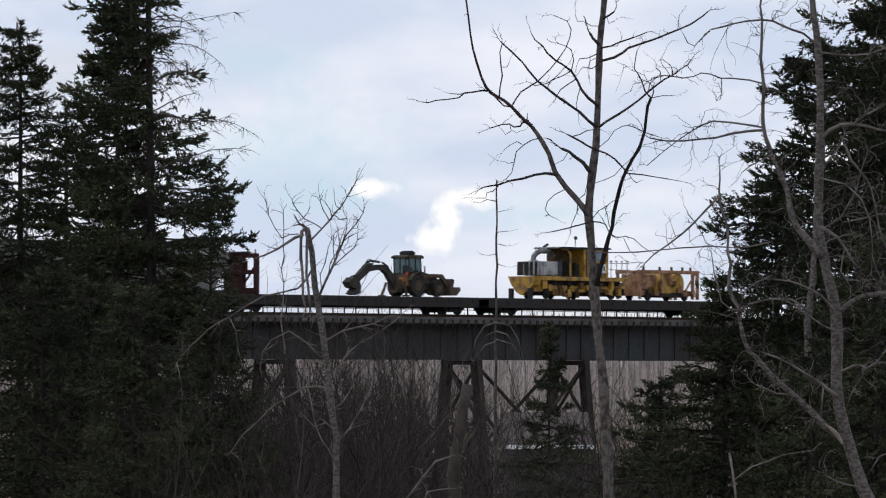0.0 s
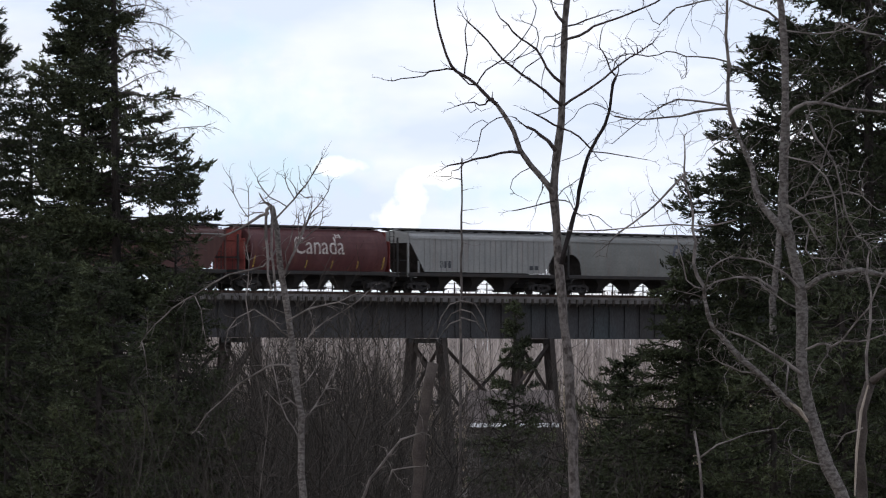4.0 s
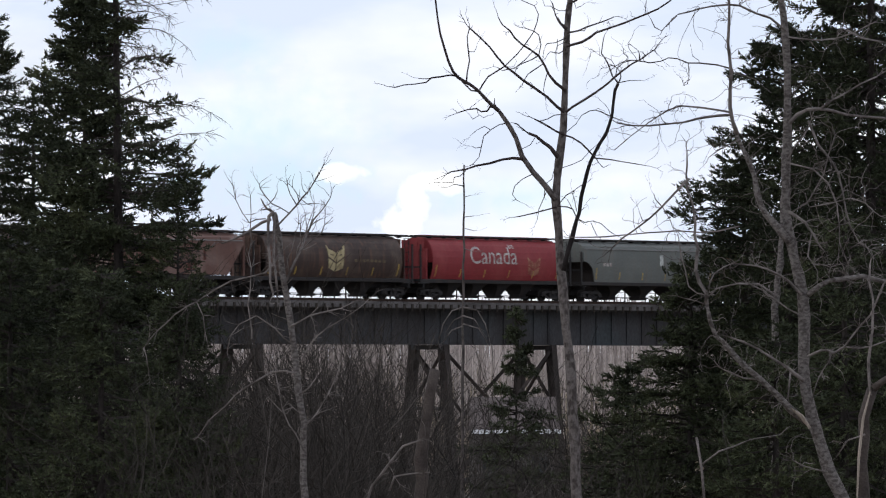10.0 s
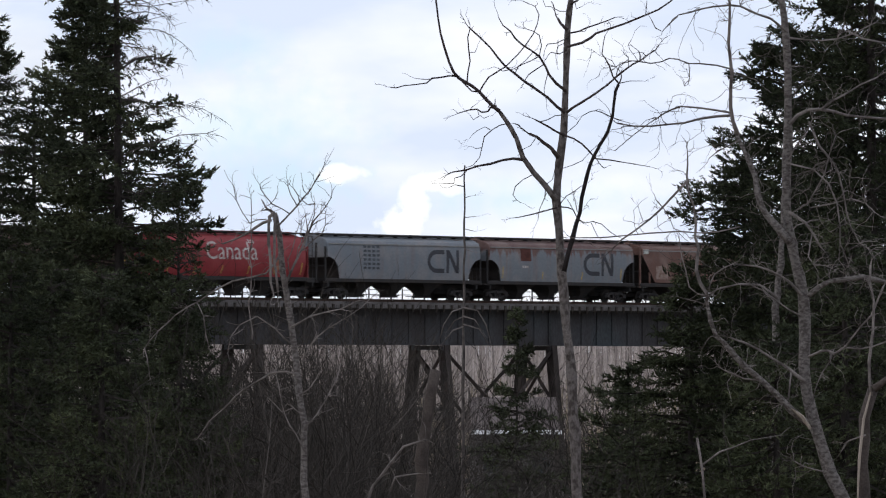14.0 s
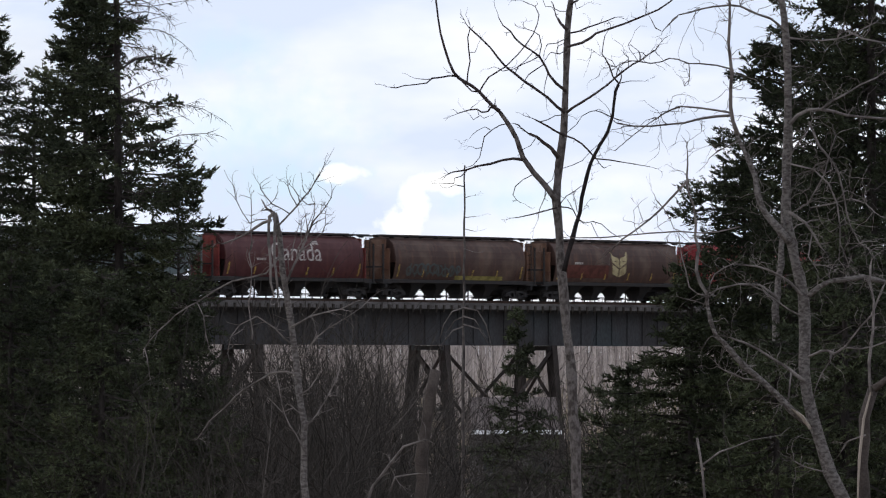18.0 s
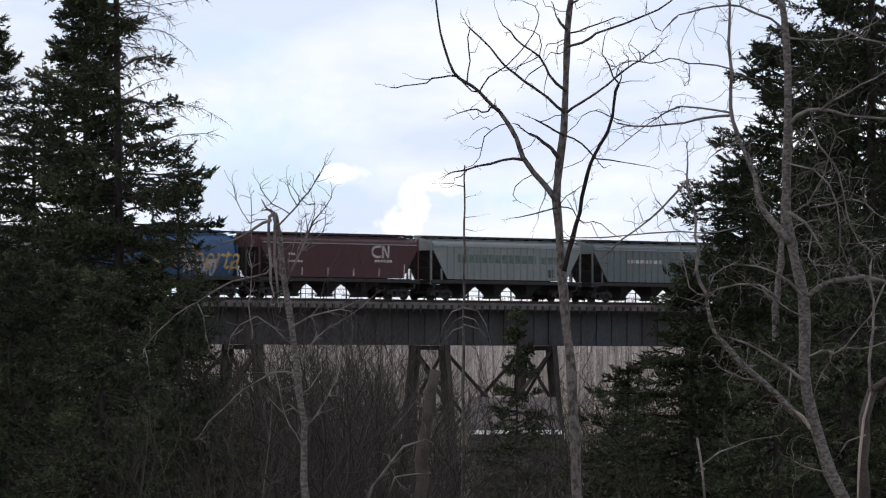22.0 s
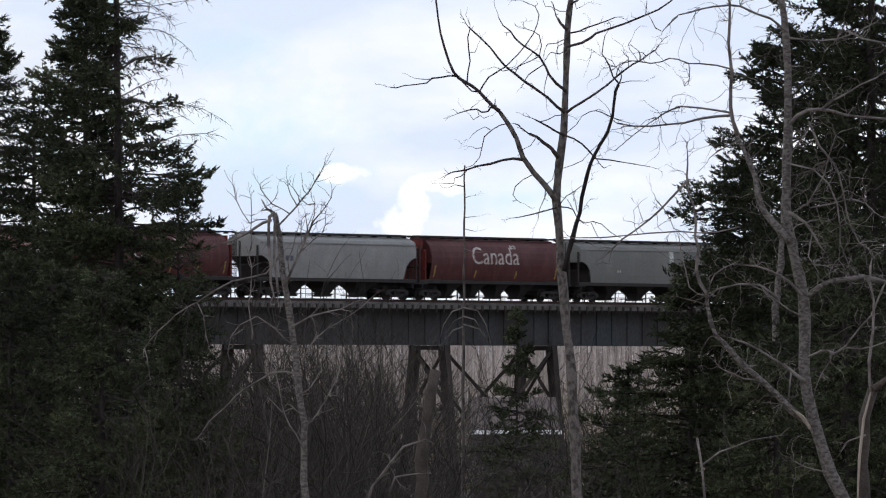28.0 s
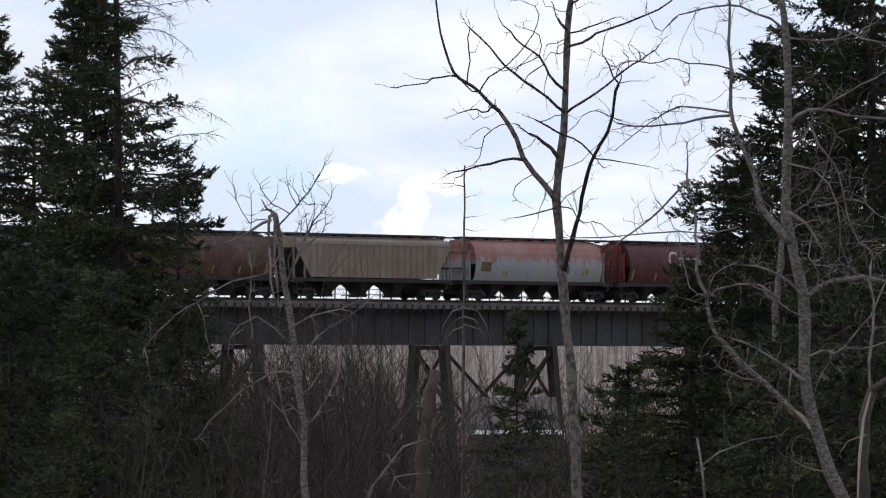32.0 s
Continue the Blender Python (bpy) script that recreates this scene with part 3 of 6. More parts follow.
def mark(shape_or_mesh, mat, car, kind, x, z, name="marking", label="", size=1.0):
    """Lays a flat outline in x, z on the camera-facing side sheet, following its curve."""
    src = shape_or_mesh
    me = bpy.data.meshes.new(name)
    vs = []
    for p in src[0]:
        px, pz = x + p[0] * size, z + p[1] * size
        vs.append((px, -half_width(kind, pz) - 0.014, pz))
    me.from_pydata(vs, [], src[1])
    me.update()
    me.materials.append(mat)
    return part(name, me, None, car, label)


def lettering(text, squeeze=1.0, shear=0.0):
    """The built-in letters of a word as points and faces in x, z; cap height about 0.7."""
    cu = bpy.data.curves.new("lettering", "FONT")
    cu.body, cu.align_x, cu.align_y, cu.resolution_u, cu.shear = text, "CENTER", "BOTTOM_BASELINE", 3, shear
    ob = bpy.data.objects.new("lettering", cu)
    scene.collection.objects.link(ob)
    me = bpy.data.meshes.new_from_object(ob)
    bm = bmesh.new()
    bm.from_mesh(me)
    for k in range(1, 9):
        bmesh.ops.bisect_plane(bm, geom=bm.verts[:] + bm.edges[:] + bm.faces[:], plane_co=(0, k * 0.09, 0), plane_no=(0, 1, 0))
    bm.to_mesh(me)
    bm.free()
    out = ([(v.co.x * squeeze, v.co.y) for v in me.vertices], [tuple(p.vertices) for p in me.polygons])
    bpy.data.objects.remove(ob)
    bpy.data.curves.remove(cu)
    bpy.data.meshes.remove(me)
    return out


def cut_fine(src, step=0.35):
    """Splits quads into strips, so that a tall mark can follow a curved sheet."""
    vs, fs = [], []
    for f in src[1]:
        pts = [src[0][i] for i in f]
        zs = [p[1] for p in pts]
        n = max(1, math.ceil((max(zs) - min(zs)) / step)) if len(pts) == 4 else 1
        if n == 1:
            k = len(vs)
            vs += pts
            fs.append(tuple(range(k, k + len(pts))))
            continue
        a, b, c, d = pts
        for i in range(n):
            t, u = i / n, (i + 1) / n
            k = len(vs)
            mixp = lambda p, q, w: (p[0] + (q[0] - p[0]) * w, p[1] + (q[1] - p[1]) * w)
            vs += [mixp(a, d, t), mixp(b, c, t), mixp(b, c, u), mixp(a, d, u)]
            fs.append((k, k + 1, k + 2, k + 3))
    return vs, fs


def rect(x0, z0, x1, z1, lean=0.0):
    return cut_fine(([(x0, z0), (x1, z0), (x1 + lean, z1), (x0 + lean, z1)], [(0, 1, 2, 3)]))


def merge(*shapes):
    vs, fs = [], []
    for v, f in shapes:
        k = len(vs)
        vs += v
        fs += [tuple(i + k for i in q) for q in f]
    return vs, fs


def arc_band(cx, cz, rx, rz, w, a0, a1, n=10):
    vs, fs = [], []
    for i in range(n + 1):
        a = radians(a0 + (a1 - a0) * i / n)
        vs += [(cx + rx * math.cos(a), cz + rz * math.sin(a)), (cx + (rx - w) * math.cos(a), cz + (rz - w) * math.sin(a))]
    fs = [(2 * i, 2 * i + 2, 2 * i + 3, 2 * i + 1) for i in range(n)]
    return vs, fs


def wheat_mark():
    """A grain ear of four slanted leaves, in metres."""
    def leaf(side, low, high):
        return cut_fine(([(side * low[0], low[1]), (side * 0.05, low[2]), (side * 0.05, high[2]), (side * high[0], high[1])], [(0, 1, 2, 3)]), 0.2)
    return merge(*[leaf(side, low, high) for side in (-1, 1) for low, high in (((0.82, 1.06, 0.66), (1.0, 1.88, 1.32)), ((0.76, 0.24, 0.0), (0.84, 0.95, 0.56)))])


def rail_mark():
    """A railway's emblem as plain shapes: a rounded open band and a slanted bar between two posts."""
    return merge(arc_band(-0.55, 0, 0.8, 0.66, 0.25, 90, 270, 10), rect(-0.6, 0.41, 0.15, 0.66), rect(-0.6, -0.66, 0.15, -0.41),
                 rect(0.32, -0.66, 0.56, 0.66), rect(1.2, -0.66, 1.44, 0.66), cut_fine(([(1.14, -0.66), (1.44, -0.66), (0.62, 0.66), (0.32, 0.66)], [(0, 1, 2, 3)])))


WORD, WHEAT, EMBLEM = lettering("Canada", 1.0), wheat_mark(), rail_mark()
FLAG = merge(rect(0, 0, 0.16, 0.36), rect(0.24, 0.05, 0.44, 0.31), rect(0.52, 0, 0.68, 0.36))
ALBERTA = lettering("Alberta", 0.95, 0.3)


def scribble(seed, w, h, n):
    """A tangle of thick sprayed strokes, one shape each."""
    r = random.Random(seed)
    out = []
    for i in range(n):
        x = -w / 2 + w * (i + 0.5) / n
        bow = arc_band(x, h * (0.5 + r.uniform(-0.12, 0.12)), w / n * r.uniform(0.45, 0.75), h * r.uniform(0.3, 0.5), h * 0.14, r.uniform(0, 360), r.uniform(420, 640), 12)
        out.append(merge(bow, rect(x - 0.05, h * r.uniform(0, 0.2), x + 0.08, h * r.uniform(0.7, 1.0), r.uniform(-0.25, 0.25))))
    return out


def hopper_car(s_right, kind, paint, end_paint, label, bays, half=8.3, ribs=0, marks=()):
    """A covered hopper whose leading lower side corner starts at s_right; half is half its roof."""
    low = half - 1.15                          # half of the side's lower edge
    s0 = s_right - low
    car = thing("hopper_car", on_line(s0), label, "hopper car", "freight train")
    MOVERS.append((car, s0, 0.0))
    hull = low + 0.05 if kind == "round" else half
    cut_x, cut_z = {"round": (hull - 1.5, 2.7), "curved": (low - 0.2, 2.95), "flat": (low - 0.45, 3.6)}[kind]
    part("body", shared(("body", kind, half, paint.name), lambda: hopper_body(kind, hull, cut_x, cut_z).mesh("body", paint)), None, car)
    # underside and slopes in a dark coat: grime plus painted shade
    part("slope_sheet", shared(("slope", kind, half), lambda: hopper_body(kind, hull, cut_x, cut_z, True).mesh("slope_sheet", M_GRIME_SHADE)), None, car, "grimy underside and end slope sheets, darkened for shade")
    if kind == "round":                        # side sheets run on past the end slopes; the end panel stands between
        for sx in (-1, 1):
            for sy in (-1, 1):
                part("side_wing", shared(("wing", kind, half, paint.name, sx, sy), lambda: wing(kind, hull, cut_x, cut_z, sx, sy).mesh("side_wing", paint)), None, car)
            part("end_panel", shared(("end", end_paint.name), lambda: Shape().box(0, 0, 2.42, 0.08, 2.75, 2.4, 0.03).box(-0.07, -0.6, 2.45, 0.1, 0.12, 2.5).box(-0.07, 0.6, 2.45, 0.1, 0.12, 2.5).box(-0.07, 0, 3.55, 0.1, 2.6, 0.12).box(-0.07, 0, 2.2, 0.1, 2.6, 0.1).box(0.0, 0, 3.95, 0.1, 2.0, 0.62, 0.02).box(-0.07, -0.35, 3.95, 0.1, 0.3, 0.3).box(-0.07, 0.35, 3.95, 0.1, 0.3, 0.3).mesh("end_panel", end_paint)), None, car, "framed end panel with fresher paint", m=pose(sx * (hull + 0.42), 0, 0, 0, 0, 0 if sx < 0 else 180))
    zb, post_paint = PROFILE[kind][0][0], end_paint if kind == "flat" else M_BLACK
    for sg in (-1, 1):
        part("stub_sill", shared("stub_sill", lambda: Shape().box(0, 0, 0.95, 3.4, 0.5, 0.35, 0.04).mesh("stub_sill", M_BLACK)), None, car, m=pose(sg * (half - 1.5), 0, 0))
        part("shear_plate", shared("shear_plate", lambda: Shape().box(0, 0, 1.36, 2.1, 2.75, 0.2, 0.02).mesh("shear_plate", M_BLACK)), None, car, m=pose(sg * (half - 1.55), 0, 0))
    for y in (-1.5, 1.5):
        part("side_sill", shared(("side_sill", half), lambda: Shape().box(0, 0, 1.3, 2 * half + 0.3, 0.1, 0.26, 0.03).mesh("side_sill", M_BLACK)), None, car, m=pose(0, y * (0.9 if kind == "round" else 1.0), 0))
    for x in (-half - 0.1, half + 0.1):
        sg = -1 if x < 0 else 1
        part("end_platform", shared("platform", lambda: Shape().box(0, 0, 1.16, 1.2, 2.9, 0.1, 0.02).box(0, 0, 0.98, 0.16, 2.9, 0.28).mesh("end_platform", M_BLACK)), None, car, m=pose(x - sg * 0.35, 0, 0))
        top = 3.9 if kind == "round" else cut_z + 0.7
        for y in (-1.45, 1.45):
            part("corner_post", shared(("post", top, post_paint.name), lambda: Shape().box(0, 0, (1.1 + top) / 2, 0.12, 0.1, top - 1.1).mesh("corner_post", post_paint)), None, car, m=pose(x, y, 0))
            if kind == "flat":
                part("end_post", shared(("epost", cut_z, post_paint.name), lambda: Shape().box(0, 0, (1.3 + cut_z) / 2 - 0.1, 0.1, 0.1, cut_z - 1.3).mesh("end_post", post_paint)), None, car, m=pose(x - sg * 1.15, y, 0))
        trim = end_paint if kind == "round" and sg < 0 else M_BLACK
        part("ladder", shared(("ladder", trim.name), lambda: ladder_shape(1.2, 4.35).mesh("ladder", trim)), None, car, m=pose(x + sg * 0.02, -0.9 * sg, 0, 0, 0, 90))
        part("end_beam", shared("end_beam", lambda: Shape().box(0, 0, 2.3, 0.08, 2.9, 0.1).mesh("end_beam", M_BLACK)), None, car, m=pose(x, 0, 0))
    part("brake_wheel", shared("brake_wheel", lambda: Shape().tube([(0, 0.28 * math.cos(a * math.pi / 6), 0.28 * math.sin(a * math.pi / 6)) for a in range(13)], 0.03, 5).box(0, 0, 0, 0.05, 0.5, 0.05).mesh("brake_wheel", M_BLACK)), None, car, m=pose(-half - 0.3, 0.55, 2.6))
    reach = half + 0.25 if kind == "round" else half + 0.1

    def walkway():
        sh = Shape()
        for y in (-0.75, 0.75):
            sh.box(0, y, 4.53, 2 * reach, 0.42, 0.1)
            x = -reach + 0.3
            while x < reach:
                sh.box(x, y, 4.47, 0.06, 0.4, 0.16)
                x += 1.6
        return sh.mesh("running_board", M_BLACK)
    part("running_board", shared(("walkway", half, reach), walkway), None, car)
    n_hatch = round(hull)
    cover = shared(("hatch", hull, paint.name), lambda: Shape().box(0, 0, 4.55, 2 * hull / n_hatch - 0.12, 0.66, 0.16, 0.04).mesh("roof_hatch", paint))
    for i in range(n_hatch):
        part("roof_hatch", cover, None, car, m=pose(-hull + (i + 0.5) * 2 * hull / n_hatch, 0, 0))
    inner = 2 * (half - 2.85)
    w = inner / bays
    for i in range(bays):
        part("discharge_hopper", shared(("bay", round(w, 2), zb), lambda: bay(0, w, zb + 0.02).mesh("discharge_hopper", M_BLACK)), None, car, m=pose(-inner / 2 + (i + 0.5) * w, 0, 0))
    if ribs:
        rib = shared(("rib", paint.name), lambda: Shape().box(0, 0, 2.72, 0.1, 0.05, 2.42, 0.015).mesh("side_rib", paint))
        for i in range(ribs + 1):
            x = -cut_x + 2 * cut_x * i / ribs
            part("side_rib", rib, None, car, m=pose(x, -1.565, 0))
    if kind != "round":
        part("side_stripe", shared(("stripe", half), lambda: Shape().box(0, -1.575 if kind == "flat" else -1.575, 3.86, 2 * half - 0.3, 0.05, 0.07).mesh("top_chord", paint)), None, car)
    add_trucks(car, (-half + 1.5, half - 1.5), s0)
    for sg in (-1, 1):
        part("coupler", shared("coupler", coupler_shape), None, car, m=pose(sg * (half - 0.35), 0, 0, 0, 0, 0 if sg > 0 else 180))
    for what in marks:
        what(car, kind, half)
    return car


# marks, as small functions that paint one car
def m_word(x=1.0, z=2.62, size=1.78):
    def put(car, kind, half):
        mark(WORD, M_WHITE, car, kind, x, z, "country_name", "white country name in large letters", size)
        mark(FLAG, M_WHITE, car, kind, x + 1.9, z + 1.12, "flag_mark", "small white flag shape", 0.8)
    return put


def m_wheat(x=1.2, z=1.86, size=1.0, mat=None):
    return lambda car, kind, half: mark(WHEAT, mat or M_CREAM, car, kind, x, z, "wheat_mark", "faded cream leaf-shaped mark", size)


def m_emblem(x, z, size, mat):
    return lambda car, kind, half: mark(EMBLEM, mat, car, kind, x, z, "emblem", "railway emblem in plain bands", size)


def m_stripes(mat=None, count=6):
    def put(car, kind, half):
        for i in range(count):
            x = (half - 1.5) * (2 * i / (count - 1) - 1) - 0.07
            tall = 0.85 if i in (0, count - 1) else 0.55
            mark(rect(0, 0, 0.1, tall, 0.05), mat or M_YELLOWMARK, car, kind, x, 1.62, "reflector_stripe", "yellow reflector stripe")
    return put


def m_bars(x, z, count=3, w=0.7, h=0.16, mat=None):
    def put(car, kind, half):
        for i in range(count):
            mark(rect(0, 0, w * 0.26, h), mat or M_WHITE, car, kind, x + i * w * 0.36, z, "small_marking")
    return put


def m_panel(x0, z0, x1, z1, mat, name="paint_patch", label="repainted patch"):
    return lambda car, kind, half: mark(rect(x0, z0, x1, z1), mat, car, kind, 0, 0, name, label)


def m_scribble(seed, x, z, w, h, n, mat, label):
    return lambda car, kind, half: [mark(stroke, mat, car, kind, x, z, "sprayed_stroke", label) for stroke in scribble(seed, w, h, n)]


def m_arch(car, kind, half):
    mark(merge(arc_band(0, 0, 0.62, 1.1, 0.28, 10, 170, 12), rect(0.1, -0.1, 0.4, 0.5)), M_BLUEMARK, car, kind, 2.2, 2.75, "emblem", "dark blue arched mark")


def m_alberta(car, kind, half):
    m_bars(-4.6, 3.25, 7, 1.5, 0.24, M_DIMCREAM)(car, kind, half)
    mark(rect(-2.0, 1.8, -1.5, 2.75, 0.15), M_ORANGE, car, kind, 1.0, 0, "sprayed_stroke", "orange sprayed blot")
    mark(ALBERTA, M_ORANGE, car, kind, 4.2, 1.95, "province_name", "large orange painted word", 2.35)
    for stroke in scribble(9, 3.4, 1.3, 6):
        mark(stroke, M_SILVER, car, kind, 3.6, 1.5, "sprayed_stroke", "silver sprayed graffiti")


P_BROWN = car_paint("brown_hopper_paint", (0.045, 0.022, 0.017), 0.35, fade=(0.22, 0.16, 0.12))
P_DARKBROWN = car_paint("dark_brown_hopper_paint", (0.036, 0.022, 0.018), 0.4, fade=(0.19, 0.14, 0.11))
P_OXIDE = car_paint("oxide_brown_hopper_paint", (0.05, 0.017, 0.015), 0.16, fade=(0.105, 0.05, 0.044))
P_MAROON = car_paint("maroon_hopper_paint", (0.041, 0.011, 0.014), 0.07, fade=(0.075, 0.036, 0.04))
P_RED = car_paint("bright_red_hopper_paint", (0.205, 0.021, 0.027), 0.16, fade=(0.33, 0.09, 0.085))
P_CANADA = car_paint("faded_red_hopper_paint", (0.054, 0.011, 0.013), 0.22, fade=(0.13, 0.06, 0.062))
P_REDEND = car_paint("fresh_red_end_paint", (0.131, 0.015, 0.013), 0.15, fade=(0.3, 0.1, 0.08))
P_ORANGEEND = car_paint("rusty_orange_end_paint", (0.092, 0.040, 0.022), 0.35)
P_GREY = car_paint("grey_hopper_paint", (0.128, 0.132, 0.128), 0.22, fade=(0.24, 0.235, 0.225))
P_LIGHT = car_paint("pale_grey_hopper_paint", (0.19, 0.193, 0.193), 0.2, fade=(0.36, 0.35, 0.34))
P_GREEN = car_paint("green_grey_hopper_paint", (0.104, 0.113, 0.107), 0.2, fade=(0.18, 0.18, 0.165))
P_TEAL = car_paint("teal_grey_hopper_paint", (0.084, 0.108, 0.114), 0.3, fade=(0.15, 0.17, 0.17))
P_PALETEAL = car_paint("pale_teal_hopper_paint", (0.145, 0.166, 0.168), 0.35, fade=(0.24, 0.26, 0.255))
P_PINK = car_paint("rusted_pink_hopper_paint", (0.112, 0.056, 0.045), 0.35)
P_CNRUST = car_paint("grey_paint_with_rusted_top", (0.14, 0.157, 0.177), 0.3, top=(0.1, 0.042, 0.034), split=3.55)
P_CNGREY = car_paint("blue_grey_hopper_paint", (0.138, 0.157, 0.18), 0.25)
P_BLUE = car_paint("blue_hopper_paint", (0.015, 0.056, 0.135), 0.22, fade=(0.05, 0.11, 0.17))
P_TWOTONE = car_paint("pink_over_white_paint", (0.22, 0.24, 0.255), 0.18, top=(0.235, 0.082, 0.07), split=3.0)
P_TANCAR = car_paint("tan_hopper_paint", (0.15, 0.124, 0.096), 0.85)

L_RED = "faded red cylindrical grain hopper car with a white country name"


def build_train():
    w, st = m_word, m_stripes
    hopper_car(-28.85, "curved", P_GREY, P_GREY, "dusty grey four-bay hopper car with a dark blue mark", 4, 10.4, 0,
               (m_arch, m_bars(1.6, 2.3, 4, 0.9, 0.3, M_BLUEMARK)))
    hopper_car(-51.05, "flat", P_LIGHT, P_LIGHT, "pale grey ribbed hopper car with rusty streaks", 3, 8.3, 22, (m_bars(-5, 1.8, 3, 1.2, 0.5, M_BLACKMARK), m_bars(5, 1.75, 2, 1.6, 0.3, M_BLACKMARK)))
    hopper_car(-69.0, "round", P_CANADA, P_REDEND, L_RED, 4, 8.3, 0, (w(-0.1), st()))
    hopper_car(-87.13, "flat", P_OXIDE, P_OXIDE, "plain brown hopper car with sooty sides", 3, 8.3, 0, (m_bars(2, 2.2, 5),))
    hopper_car(-105.43, "round", P_DARKBROWN, P_ORANGEEND, "dark brown cylindrical hopper car with a cream wheat mark", 4, 8.3, 0, (m_wheat(0), st(), m_bars(2.2, 2.55, 7, 1.2, 0.2, M_DIMCREAM)))
    hopper_car(-123.45, "curved", P_GREEN, P_GREEN, "green-grey three-bay hopper car with yellow stripes", 3, 8.3, 0, (st(), m_bars(-6, 2.6, 3, 1.0, 0.25), m_panel(0.7, 2.7, 1.1, 3.5, M_LIGHTMARK, "pale_mark", "pale upright mark")))
    hopper_car(-141.55, "round", P_RED, P_RED, "bright red cylindrical grain hopper car with white country name", 4, 8.3, 0, (w(-0.45), m_wheat(4.1, 1.75, 0.75, M_FADEDMARK), st()))
    hopper_car(-159.28, "round", P_DARKBROWN, P_BROWN, "dark brown cylindrical hopper car with a cream wheat mark", 4, 8.3, 0, (m_wheat(0.1), st(), m_bars(2, 2.55, 8, 1.2, 0.2, M_DIMCREAM)))
    hopper_car(-177.09, "flat", P_PINK, P_PINK, "rust-pink smooth-sided hopper car with a white end panel", 3, 8.3, 0, (m_panel(-8.1, 3.62, -7.5, 3.95, M_LIGHTMARK), m_panel(-6.6, 1.75, -5.2, 2.75, M_PALEPATCH), m_bars(4.2, 2.5, 1, 1.0, 0.9, M_PANEL), m_bars(2.6, 1.75, 2, 1.4, 0.7, M_PANEL)))
    hopper_car(-194.71, "curved", P_CNRUST, P_CNRUST, "blue-grey hopper car with a rusted top and black emblem", 3, 8.3, 0, (m_emblem(4.1, 2.75, 1.25, M_BLACKMARK), m_panel(-4.8, 2.9, -3.6, 3.9, M_PANEL), m_bars(-4.6, 2.4, 3), st(count=4)))
    hopper_car(-212.32, "curved", P_CNGREY, P_CNGREY, "blue-grey hopper car with a large black emblem", 3, 8.3, 0, (m_emblem(4.1, 2.75, 1.25, M_BLACKMARK), *(m_bars(-4.5, z, 4, 1.3, 0.17, M_GREYTEXT) for z in (2.1, 2.4, 2.7, 3.0, 3.3, 3.6))))
    hopper_car(-230.09, "round", P_RED, P_RED, "bright red cylindrical grain hopper car with white country name", 4, 8.3, 0, (w(-0.45), m_wheat(4.1, 1.75, 0.75, M_FADEDMARK), st()))
    hopper_car(-248.07, "round", P_BROWN, P_ORANGEEND, "brown cylindrical hopper car with a rust-orange end", 4, 8.3, 0, (m_wheat(0.2), st(), m_panel(-6, 1.75, -1, 2.7, M_PANEL), m_bars(-5, 2.75, 4)))
    hopper_car(-265.94, "round", P_BROWN, P_ORANGEEND, "brown cylindrical hopper car with graffiti and an olive band", 4, 8.3, 0, (st(), m_scribble(4, -3.0, 1.6, 6.0, 1.0, 9, M_TEALSPRAY, "dark teal sprayed graffiti"), m_panel(-0.5, 1.46, 4.8, 1.75, M_OLIVE)))
    hopper_car(-283.78, "round", P_CANADA, P_REDEND, L_RED, 4, 8.3, 0, (w(0.1), st(), m_bars(-4, 2.6, 4)))
    hopper_car(-301.71, "flat", P_TEAL, P_TEAL, "teal-grey ribbed hopper car", 3, 8.3, 18, (m_bars(-4.5, 2.9, 8, 1.5, 0.25),))
    hopper_car(-319.96, "flat", P_PALETEAL, P_PALETEAL, "pale teal-grey ribbed hopper car with a green band", 3, 8.3, 18, (m_bars(4.6, 1.7, 2, 1.2, 0.6, M_BLACKMARK), m_panel(-5.6, 2.7, 3.2, 3.3, M_GREENBAND, "green_band", "faded green paint band"), m_panel(3.6, 2.7, 5.6, 3.2, M_GREENBAND, "green_band", "faded green paint band")))
    hopper_car(-338.21, "flat", P_MAROON, P_MAROON, "maroon hopper car with a small white emblem", 3, 8.3, 0, (m_emblem(4.2, 3.35, 0.68, M_WHITE), m_bars(3.6, 2.6, 6, 0.9, 0.18), m_bars(-5.5, 2.5, 6), m_bars(-5.5, 3.0, 3), st(M_WHITE)))
    hopper_car(-356.42, "round", P_BLUE, P_BLUE, "blue cylindrical hopper car with an orange painted word", 4, 8.3, 0, (m_alberta, st(count=4)))
    hopper_car(-374.34, "curved", P_LIGHT, P_LIGHT, "pale grey smooth-sided hopper car", 3, 8.3, 0, (m_bars(-6.4, 2.3, 3, 1.0, 0.3, M_BLACKMARK),))
    hopper_car(-391.55, "curved", P_GREY, P_GREY, "grey smooth-sided hopper car", 3, 8.3, 0, (m_panel(2.2, 2.9, 2.7, 3.9, M_LIGHTMARK, "pale_mark", "pale upright mark"), m_bars(-4, 2.2, 2)))
    hopper_car(-409.41, "round", P_CANADA, P_REDEND, L_RED, 4, 8.3, 0, (w(-0.1), st(count=4)))
    hopper_car(-426.6, "curved", P_LIGHT, P_LIGHT, "pale grey smooth-sided hopper car", 3, 8.3, 0, (m_bars(-5.6, 2.6, 2, 1.2, 0.35, M_BLUEMARK),))
    hopper_car(-445.2, "round", P_CANADA, P_REDEND, L_RED, 4, 8.3, 0, (w(0), st()))
